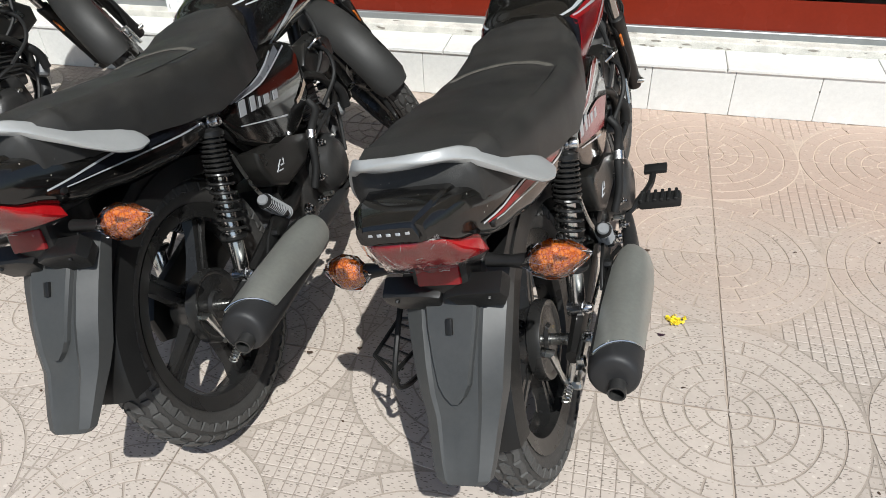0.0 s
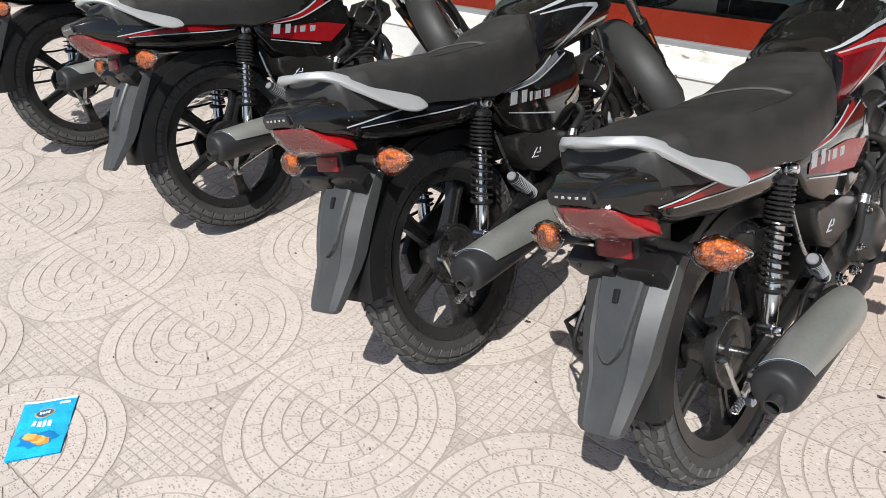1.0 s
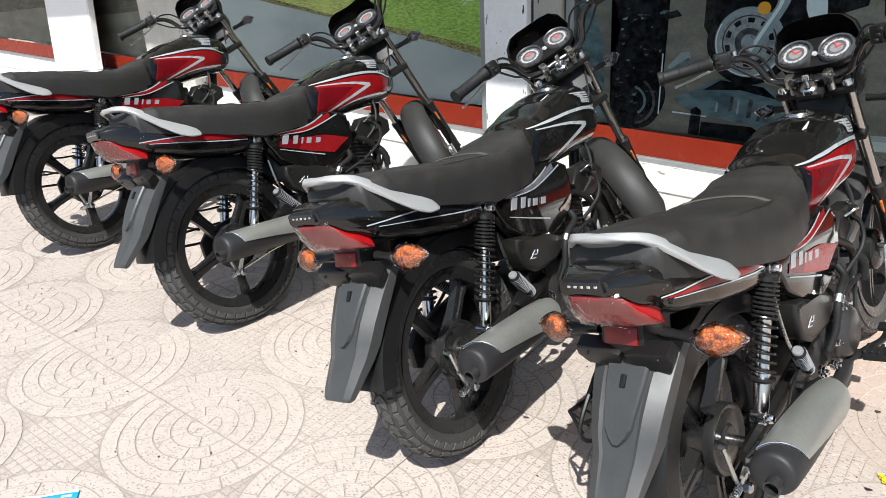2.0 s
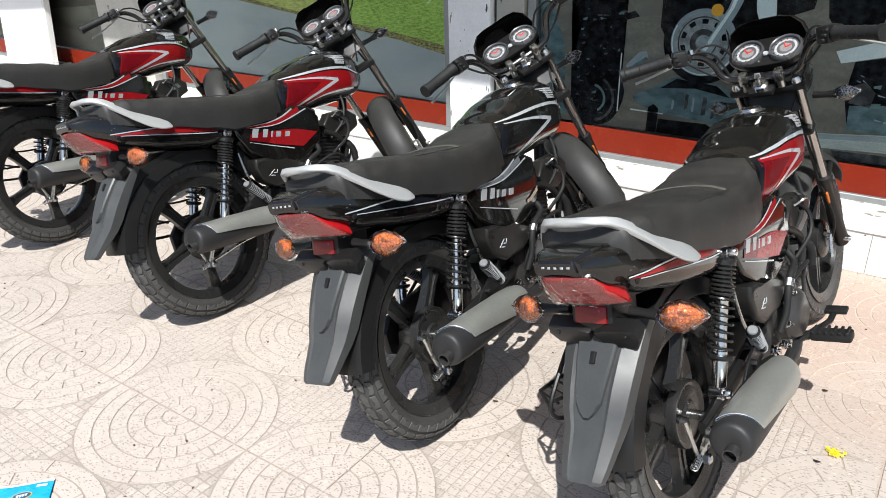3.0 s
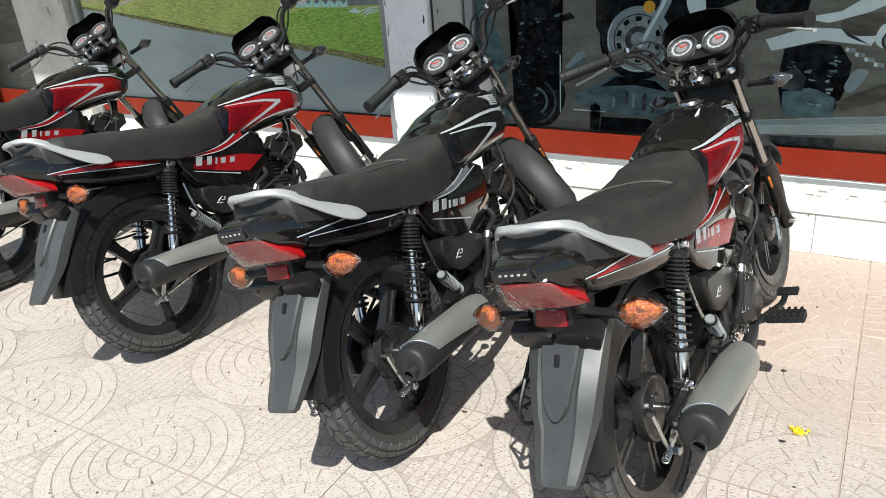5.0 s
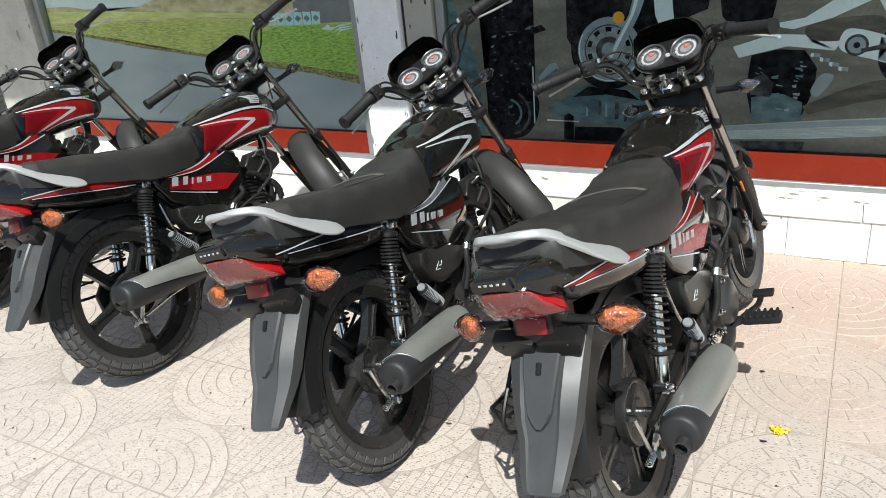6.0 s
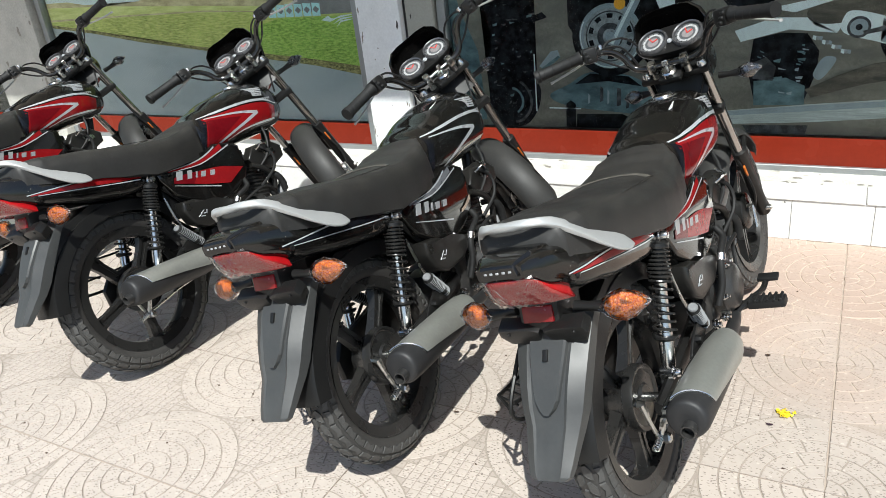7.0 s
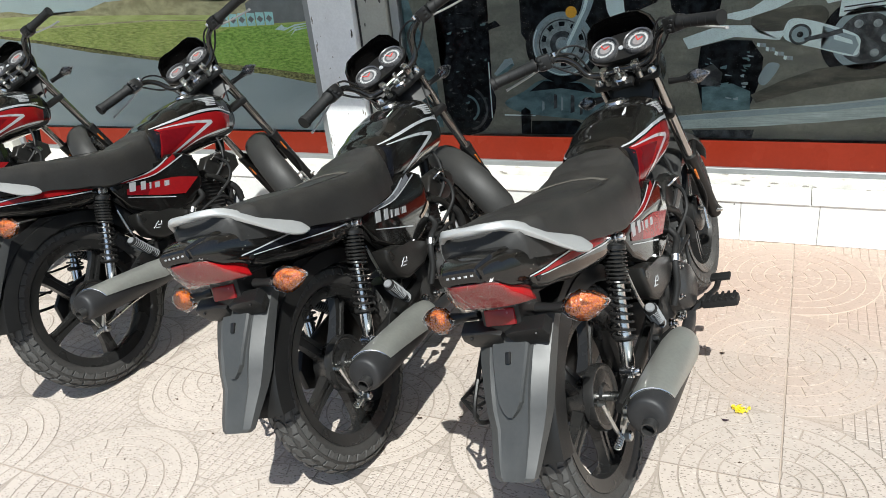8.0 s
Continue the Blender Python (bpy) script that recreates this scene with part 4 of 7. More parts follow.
def rear_guard(bike):
    """Grey flap, its black bracket and the inner arch over the wheel."""
    prof = [(-0.237, 0.640, 0.098, 0.010), (-0.264, 0.613, 0.092, 0.012), (-0.305, 0.568, 0.086, 0.016), (-0.343, 0.520, 0.079, 0.018), (-0.368, 0.482, 0.073, 0.018), (-0.388, 0.449, 0.064, 0.014), (-0.440, 0.396, 0.052, 0.008), (-0.456, 0.378, 0.046, 0.006), (-0.461, 0.372, 0.036, 0.004)]

    def make():
        bm = bmesh.new()
        rings = []
        for x, z, w, dep in prof:
            ring = []
            for f, d in ((-1, -1.9), (-0.97, -0.2), (-0.66, 0.95), (-0.60, 1.15), (-0.50, 0.95), (-0.10, 1.1), (0.10, 1.1), (0.50, 0.95), (0.60, 1.15), (0.66, 0.95), (0.97, -0.2), (1, -1.9)):
                ring.append(Vector((x, 0, z)) + Vector((0, f * w, 0)) + Vector((-0.66, 0, 0.40)) * (d * dep))
            back = [p + Vector((0.006, 0, -0.004)) for p in ring[::-1]]
            rings.append(ring + back)
        return loft(bm, rings)

    flap = part("mudflap", make, m_flap, bike, "ribbed dark grey plastic rear mudguard", key="flap", angle=18)

    def panel():
        rows_ = [(-0.282, 0.046, 0.620), (-0.322, 0.041, 0.577), (-0.354, 0.034, 0.538), (-0.377, 0.027, 0.505), (-0.386, 0.018, 0.490), (-0.392, 0.006, 0.479)]
        out, up = Vector((-0.0040, 0, 0.0024)), Vector((0.012, 0, -0.007))
        rings = []
        for x, w, z in rows_:
            c = Vector((x, 0, z))
            rings.append([c + up + Vector((0, -w - 0.003, 0)), c + Vector((0, -w, 0)), c + out + Vector((0, -w * 0.90, 0)), c + out + Vector((0, w * 0.90, 0)), c + Vector((0, w, 0)), c + up + Vector((0, w + 0.003, 0))])
        return loft(bmesh.new(), rings)

    part("raised_panel", panel, m_flap, flap, key="flappanel", angle=15)
    for s in (-1, 1):
        part("bracket_wing", lambda: prism(bmesh.new(), [(s * 0.004, 0.014), (s * 0.030, 0.024), (s * 0.098, 0.026), (s * 0.104, 0.004), (s * 0.090, -0.024), (s * 0.046, -0.030), (s * 0.012, -0.018)], -0.022, 0.016, 0.006, 2,
             m=pose(-0.296, 0, 0.624) @ Matrix.Rotation(radians(90), 4, "Z") @ Matrix.Rotation(radians(-28), 4, "X")), m_plastic, flap, "moulded black bracket", key="bwing%d" % s)
    for s in (-1, 1):
        part("bracket_bolt", lambda: rod(bmesh.new(), (-0.306, s * 0.076, 0.632), (-0.320, s * 0.077, 0.626), [(0, 0.004), (0.8, 0.004), (1, 0.003)], 8), m_plastic, flap, key="bwbolt%d" % s)
    part("clip", lambda: box(bmesh.new(), (0.010, 0.012, 0.026), (-0.326, 0.0, 0.580), (0, 38, 0), 0.003, 2), m_plastic, flap, key="clip")

    def arch():
        bm = bmesh.new()
        rings = []
        for d in range(38, 172, 6):
            a = radians(d)
            r = R_WHEEL + 0.040
            c = Vector((AX + r * math.cos(a) * 1.0, 0, R_WHEEL + r * math.sin(a) * 0.98))
            n = Vector((math.cos(a), 0, math.sin(a)))
            ring = [c + Vector((0, y, 0)) + n * dz for y, dz in ((-0.075, -0.045), (-0.070, -0.008), (-0.04, 0.004), (0.04, 0.004), (0.070, -0.008), (0.075, -0.045))]
            ring += [p - n * 0.004 for p in ring[::-1]]
            rings.append(ring)
        return loft(bm, rings)

    part("inner_fender", arch, m_plastic, flap, "black inner wheel arch", key="arch")
    part("side_skirt", lambda: prism(bmesh.new(), [(-0.25, 0.60), (-0.10, 0.64), (0.06, 0.60), (0.02, 0.57), (-0.14, 0.585), (-0.25, 0.50), (-0.32, 0.44), (-0.30, 0.52)], -0.066, 0.066, 0.002), m_plastic, flap, key="skirt")


def indicator(bike, x, y, z, lens_mat, s, tag, label, steer=None, filmed=True, amber=True):
    ind = part("indicator", lambda: tube(bmesh.new(), [(x + 0.005, y - s * 0.105, z + 0.004), (x + 0.002, y - s * 0.07, z + 0.001), (x, y - s * 0.035, z)], [0.012, 0.010, 0.014], 10), m_plastic, bike, label, key=tag + "stalk")
    size = 1.0 if amber else 0.74
    m = pose(x, y, z) @ Matrix.Rotation(radians(-s * 12), 4, "Z")

    def body(sc):
        def mk():
            bm = bmesh.new()
            rings = []
            n = 20
            for f in (0, 0.12, 0.3, 0.5, 0.7, 0.88, 0.97, 1.0):
                w = (1 - abs(2 * f - 1) ** 2.2) ** 0.75 if f < 0.5 else 1 - 0.97 * (2 * f - 1) ** 1.7
                ring = []
                for k in range(n):
                    a = 2 * math.pi * k / n
                    dx = 0.020 * math.cos(a) * w * size
                    ring.append(m @ Vector((dx * sc, s * (-0.042 + 0.088 * f * size) * (1 + (sc - 1) * 0.7), 0.027 * size * math.sin(a) * w * sc)))
                rings.append(ring)
            return loft(bm, rings)
        return mk

    part("lens", body(1.0), lens_mat, ind, "orange lens" if amber else "smoky lens", key=tag + "lens")

    def ribs():
        bm = bmesh.new()
        for k in range(-3, 4):
            w = (1 - abs(k / 4.4) ** 2.2) ** 0.75 if k < 0 else 1 - 0.97 * (k / 4.4) ** 1.7
            tube(bm, [m @ Vector((-0.0205 * size * w * math.cos(a), s * (-0.042 + (0.044 + k * 0.010) * size), 0.027 * size * w * math.sin(a))) for a in (radians(d) for d in range(-70, 71, 20))], 0.0012, 5)
        return bm

    part("lens_rib", ribs, lens_mat, ind, key=tag + "ribs")
    if filmed:
        def wrap():
            bm = body(1.22)()
            rnd = random.Random(3)
            for v in bm.verts:
                v.co += Vector([rnd.uniform(-0.003, 0.003) for _ in range(3)])
            return bm
        part("wrapping_film", wrap, m_wrap, ind, "crinkled clear wrapping film", key=tag + "film", angle=5)

        def folds():
            src = body(1.24)()
            src.verts.ensure_lookup_table()
            pts = [v.co.copy() for v in src.verts]
            src.free()
            return creases(pts, 20, 7 + len(tag), 26, 0.0004)

        tagged(part("film_crease", folds, m_crease, ind, "fine white creases of the film", key=tag + "crease"), kind="stuff")
    if steer is not None:
        ind.matrix_basis = steer
    return ind


def tank(bike, red):
    acc = m_red if red else m_black

    def make():
        bm = bmesh.new()
        xs = [0.40 + 0.0125 * k for k in range(40)] + [0.90, 0.91, 0.92, 0.93, 0.938, 0.945, 0.951, 0.955]
        return loft(bm, [super_ring(x, *lerp_table(TANK, x), TANK_P, 64) for x in xs])

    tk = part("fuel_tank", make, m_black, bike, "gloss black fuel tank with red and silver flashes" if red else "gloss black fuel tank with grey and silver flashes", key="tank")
    for s in (-1, 1):
        K = "%d%d" % (s, red)
        part("flash", lambda: decal_area(bmesh.new(), TANK, TANK_P, [(0.462, 0.773), (0.550, 0.772), (0.663, 0.770), (0.777, 0.755), (0.866, 0.722)], [(0.430, 0.660), (0.530, 0.658), (0.634, 0.673), (0.734, 0.674), (0.838, 0.669)], s, 0.0018, 32, 12), acc, tk, key="flash" + K)
        part("dark_wedge", lambda: decal_area(bmesh.new(), TANK, TANK_P, [(0.450, 0.778), (0.457, 0.772), (0.464, 0.765), (0.471, 0.758)], [(0.405, 0.668), (0.412, 0.667), (0.419, 0.666), (0.427, 0.665)], s, 0.0022), m_navy, tk, key="wedge%d" % s)
        part("stripe", lambda: decal_strip(bmesh.new(), TANK, TANK_P, [(0.452, 0.781), (0.534, 0.781), (0.663, 0.780), (0.777, 0.766), (0.882, 0.729)], [0.003, 0.009, 0.010, 0.005], s, 0.0028), m_silver, tk, key="st1%d" % s)
        if red:
            part("dark_flash", lambda: decal_area(bmesh.new(), TANK, TANK_P, [(0.474, 0.762), (0.530, 0.752), (0.585, 0.742), (0.636, 0.731)], [(0.440, 0.668), (0.480, 0.676), (0.520, 0.688), (0.560, 0.700)], s, 0.0024), m_darkred, tk, key="dflash%d" % s)
        part("stripe", lambda: decal_strip(bmesh.new(), TANK, TANK_P, [(0.468, 0.771), (0.574, 0.758), (0.650, 0.745), (0.728, 0.724)], [0.003, 0.008, 0.013], s, 0.0030), m_silver, tk, key="st2%d" % s)
        part("stripe", lambda: decal_strip(bmesh.new(), TANK, TANK_P, [(0.730, 0.726), (0.634, 0.700), (0.554, 0.680), (0.452, 0.652)], [0.014, 0.010, 0.007], s, 0.0030), m_silver, tk, key="st3%d" % s)
        part("stripe", lambda: decal_strip(bmesh.new(), TANK, TANK_P, [(0.540, 0.662), (0.633, 0.677), (0.734, 0.678), (0.838, 0.672)], [0.002, 0.005, 0.008, 0.007], s, 0.0028), m_warm if not red else m_silver, tk, key="st4" + K)
        # wing-shaped badge as plain feathers
        for k in range(5):
            part("badge_feather", lambda: decal_strip(bmesh.new(), TANK, TANK_P, [(0.812 - 0.004 * k, 0.812 - 0.0075 * k), (0.768 - 0.006 * k, 0.819 - 0.0065 * k), (0.712 + 0.013 * k, 0.829 - 0.0085 * k)], [0.005, 0.007, 0.003], s, 0.0025), m_badge, tk, key="feather%d%d" % (k, s))
        for k in range(5):
            part("badge_bar", lambda: decal_strip(bmesh.new(), TANK, TANK_P, [(0.770 + 0.017 * k, 0.768 - 0.0015 * k), (0.782 + 0.017 * k, 0.767 - 0.0015 * k)], [0.009, 0.009], s, 0.0025, 2), m_badge, tk, key="bbar%d%d" % (k, s))
    cap = part("filler_cap", lambda: lathe(bmesh.new(), [(0.0, 0.010), (0.026, 0.010), (0.030, 0.007), (0.031, 0.003), (0.040, 0.002), (0.044, -0.003), (0.044, -0.02)], (0.752, 0, 0.850), axis="Z", n=28), m_chrome, tk, "chrome filler cap ring", key="cap")
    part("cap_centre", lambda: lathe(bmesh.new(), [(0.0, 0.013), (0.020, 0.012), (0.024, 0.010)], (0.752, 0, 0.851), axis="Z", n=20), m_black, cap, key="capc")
    part("sticker", lambda: box(bmesh.new(), (0.060, 0.012, 0.001), (0.640, -0.055, 0.8405), (-16, -7, 10), 0.0003), m_white, tk, "small printed sticker", key="sticker")


def side_panels(bike, red):
    acc = m_red if red else m_black
    for s in (-1, 1):
        def make():
            bm = bmesh.new()
            outline = [(0.147, 0.652), (0.267, 0.650), (0.367, 0.648), (0.410, 0.660), (0.446, 0.674), (0.520, 0.657), (0.565, 0.632), (0.560, 0.600), (0.556, 0.545), (0.545, 0.500), (0.467, 0.466), (0.374, 0.453), (0.297, 0.476), (0.195, 0.550), (0.161, 0.620)]
            prism(bm, outline, s * 0.088, s * 0.126, 0.012, 3)
            return bm

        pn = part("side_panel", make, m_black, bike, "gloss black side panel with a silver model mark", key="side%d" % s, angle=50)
        flat = [(0.0, 0.3, 0.8, 0.1275), (1.0, 0.3, 0.8, 0.1275)]
        if red:
            part("flash", lambda: decal_area(bmesh.new(), flat, 40.0, [(0.214, 0.612), (0.300, 0.604), (0.428, 0.584), (0.540, 0.546)], [(0.204, 0.595), (0.285, 0.564), (0.365, 0.535), (0.450, 0.509)], s), m_red, pn, key="sflash%d" % s)
            part("dark_flash", lambda: decal_area(bmesh.new(), flat, 40.0, [(0.213, 0.613), (0.250, 0.611), (0.290, 0.606), (0.330, 0.600)], [(0.203, 0.594), (0.230, 0.584), (0.258, 0.574), (0.286, 0.564)], s, 0.0012), m_darkred, pn, key="sdflash%d" % s)
        else:
            # thin champagne line; its colour also paints the brownish reflection there
            part("flash", lambda: decal_area(bmesh.new(), flat, 40.0, [(0.467, 0.52), (0.492, 0.524), (0.517, 0.532), (0.545, 0.544)], [(0.465, 0.51), (0.492, 0.513), (0.517, 0.52), (0.542, 0.528)], s), m_warm, pn, key="sflashg%d" % s)
        part("stripe", lambda: decal_strip(bmesh.new(), flat, 40.0, [(0.190, 0.644), (0.310, 0.637), (0.381, 0.644), (0.440, 0.662)], [0.002, 0.004, 0.006, 0.006], s, 0.002), m_silver, pn, key="sst%d%d" % (s, red))
        part("stripe", lambda: decal_strip(bmesh.new(), flat, 40.0, [(0.200, 0.640), (0.320, 0.630), (0.392, 0.636), (0.474, 0.656)], [0.004, 0.013, 0.015, 0.020], s, 0.0016), m_red if red else m_greydecal, pn, key="sstb%d%d" % (s, red))
        part("stripe", lambda: decal_strip(bmesh.new(), flat, 40.0, [(0.222, 0.634), (0.334, 0.622), (0.405, 0.628), (0.510, 0.648)], [0.002, 0.004, 0.005, 0.005], s, 0.002), m_silver, pn, key="sstc%d" % s)
        part("stripe", lambda: decal_strip(bmesh.new(), flat, 40.0, [(0.202, 0.586), (0.298, 0.550), (0.400, 0.513)], [0.002, 0.0045], s, 0.002), m_silver, pn, key="sst2%d" % s)
        # the model mark in plain slanted bars
        for k, (u, hgt, wd) in enumerate(((0.0, 0.030, 0.026), (0.042, 0.028, 0.020), (0.074, 0.021, 0.008), (0.095, 0.019, 0.022), (0.132, 0.018, 0.022))):
            x = 0.218 + 1.16 * u if s < 0 else 0.218 + 0.178 - 1.16 * u
            z = 0.600 - 0.21 * (x - 0.218)
            lean = 0.55 if s < 0 else -0.55
            def mark():
                pts = [(x, z), (x + wd, z - 0.2 * wd), (x + wd + lean * hgt, z - 0.2 * wd + hgt), (x + lean * hgt, z + hgt)]
                return loft(bmesh.new(), [[(px, s * 0.1270, pz) for px, pz in pts], [(px, s * 0.1292, pz) for px, pz in pts]])
            part("mark_bar", mark, m_badge, pn, key="mark%d%d" % (k, s), smooth=False)


def engine(bike):
    cover = part("engine_guard", lambda: prism(bmesh.new(), [(0.196, 0.522), (0.250, 0.514), (0.330, 0.474), (0.400, 0.458), (0.440, 0.442), (0.436, 0.418), (0.372, 0.390), (0.262, 0.396), (0.206, 0.432), (0.188, 0.490)], -0.140, -0.080, 0.014, 3), m_cover, bike, "black plastic engine side cover with a small badge", key="cover")
    for k, (x, z, a, ln) in enumerate(((0.244, 0.450, 24, 0.020), (0.258, 0.458, 24, 0.022), (0.268, 0.449, -14, 0.018), (0.254, 0.442, -14, 0.020), (0.278, 0.454, 60, 0.012))):
        part("badge_bar", lambda: box(bmesh.new(), (ln, 0.002, 0.0035), (x, -0.141, z), (0, -a, 0), 0.0008), m_silver, cover, key="espbar%d" % k)
    eng = part("engine", lambda: box(box(bmesh.new(), (0.27, 0.20, 0.17), (0.50, 0, 0.315), (0, -4, 0), 0.035, 3), (0.12, 0.17, 0.10), (0.36, 0, 0.33), (0, 0, 0), 0.03, 2), m_engine, bike, "grey-black engine with finned cylinder", key="engine")
    part("clutch_cover", lambda: lathe(bmesh.new(), [(0, -0.158), (0.045, -0.158), (0.062, -0.150), (0.070, -0.135), (0.080, -0.130), (0.083, -0.10), (0.083, -0.09)], (0.50, 0, 0.318), n=32), m_engine, eng, "round ribbed clutch cover", key="clutch")
    part("clutch_cover", lambda: lathe(bmesh.new(), [(0, 0.150), (0.055, 0.150), (0.068, 0.142), (0.074, 0.10), (0.074, 0.09)], (0.53, 0, 0.318), n=32), m_engine, eng, key="clutchl")

    def fin(k):
        def mk():
            bm = box(bmesh.new(), (0.125 - 0.004 * abs(k - 4), 0.155, 0.0045), (0, 0, 0), (0, 0, 0), 0.0015)
            bm.transform(pose(0.605 + 0.014 * k * 0.35, 0, 0.405 + 0.0145 * k, 0, 12, 0))
            return bm
        return mk

    shroud = part("head_shroud", lambda: prism(bmesh.new(), [(0.592, 0.560), (0.635, 0.602), (0.735, 0.600), (0.790, 0.560), (0.785, 0.515), (0.705, 0.488), (0.625, 0.505)], -0.118, -0.070, 0.010, 3), m_cover, eng, "moulded black engine shroud", key="shroud")
    part("shroud_slot", lambda: prism(bmesh.new(), [(0.675, 0.570), (0.735, 0.566), (0.745, 0.545), (0.690, 0.538)], -0.121, -0.116, 0.001), m_steel, shroud, key="shslot")
    cyl = part("cylinder", lambda: box(bmesh.new(), (0.120, 0.140, 0.18), (0.628, 0, 0.455), (0, 12, 0), 0.015, 2), m_engine, eng, key="cyl")
    for k in range(8):
        part("fin", fin(k), m_engine, cyl, key="fin%d" % k, smooth=False)
    part("cylinder_head", lambda: box(bmesh.new(), (0.13, 0.15, 0.06), (0.655, 0, 0.545), (0, 12, 0), 0.015, 2), m_engine, eng, key="cylhead")
    part("spark_cap", lambda: tube(bmesh.new(), smooth_path([(0.665, -0.09, 0.47), (0.68, -0.125, 0.465), (0.70, -0.135, 0.43), (0.705, -0.13, 0.385)], 4), [0.010] * 4 + [0.014] * 9, 10), m_rubber, eng, "rubber plug cap", key="plug")
    part("air_duct", lambda: box(bmesh.new(), (0.12, 0.14, 0.09), (0.56, 0, 0.575), (0, 10, 0), 0.02, 2), m_cover, eng, key="duct")
    for k, (x, z) in enumerate(((0.445, 0.375), (0.565, 0.368), (0.575, 0.275), (0.435, 0.262))):
        part("cover_bolt", lambda: lathe(bmesh.new(), [(0, -0.137), (0.006, -0.137), (0.007, -0.130), (0.007, -0.11)], (x, 0, z), n=8), m_steel, eng, key="cbolt%d" % k)
    for k, pts in enumerate(([(0.70, -0.03, 0.80), (0.74, -0.10, 0.66), (0.70, -0.125, 0.56), (0.62, -0.11, 0.50)], [(0.66, -0.11, 0.60), (0.70, -0.14, 0.55), (0.68, -0.145, 0.49), (0.60, -0.12, 0.44)], [(0.46, -0.14, 0.42), (0.58, -0.155, 0.44), (0.66, -0.12, 0.38), (0.60, -0.13, 0.30)])):
        part("hose", lambda: tube(bmesh.new(), smooth_path(pts, 6), 0.006, 7), m_rubber, eng, key="hose%d" % k)
    part("breather_hose", lambda: tube(bmesh.new(), smooth_path([(0.520, -0.128, 0.492), (0.500, -0.148, 0.470), (0.440, -0.152, 0.452), (0.412, -0.152, 0.425), (0.395, -0.146, 0.370), (0.372, -0.130, 0.320)], 6), 0.010, 10), m_rubber, eng, "thick rubber hose", key="breather")
    part("hose_clamp", lambda: rod(bmesh.new(), (0.432, -0.1525, 0.449), (0.417, -0.1525, 0.432), [(0, 0.0100), (0.05, 0.0125), (0.95, 0.0125), (1, 0.0100)], 14), m_chrome, eng, "bright hose clamp", key="hclamp")
    for k, (x, y, z, r) in enumerate(((0.294, -0.142, 0.303, 0.013), (0.358, -0.148, 0.290, 0.010), (0.330, -0.150, 0.262, 0.008), (0.402, -0.146, 0.330, 0.008), (0.475, -0.140, 0.392, 0.008), (0.548, -0.142, 0.236, 0.007))):
        part("bright_bolt", lambda: lathe(bmesh.new(), [(0, -0.012), (r * 0.5, -0.012), (r * 0.55, -0.005), (r, -0.004), (r, 0.002), (r * 1.25, 0.003), (r * 1.25, 0.010)], (x, y, z), n=10), m_chrome, eng, "zinc-plated bolt", key="bbolt%d" % k)
    part("intake_pipe", lambda: tube(bmesh.new(), smooth_path([(0.600, -0.105, 0.535), (0.645, -0.120, 0.502), (0.678, -0.120, 0.452), (0.672, -0.112, 0.405)], 6), 0.011, 10), m_cover, eng, "satin black pipe", key="intake")
    part("plug_boot", lambda: rod(bmesh.new(), (0.742, -0.098, 0.420), (0.700, -0.098, 0.362), [(0, 0.012), (0.15, 0.019), (0.3, 0.017), (0.45, 0.021), (0.9, 0.022), (1, 0.016)], 14), m_pegcap, eng, "grey rubber plug boot", key="pboot")
    part("clamp", lambda: tube(bmesh.new(), smooth_path([(0.645, -0.12, 0.585), (0.66, -0.145, 0.60), (0.69, -0.14, 0.595), (0.70, -0.11, 0.61)], 4), 0.004, 7), m_steel, eng, "bright metal pipe", key="brightpipe")


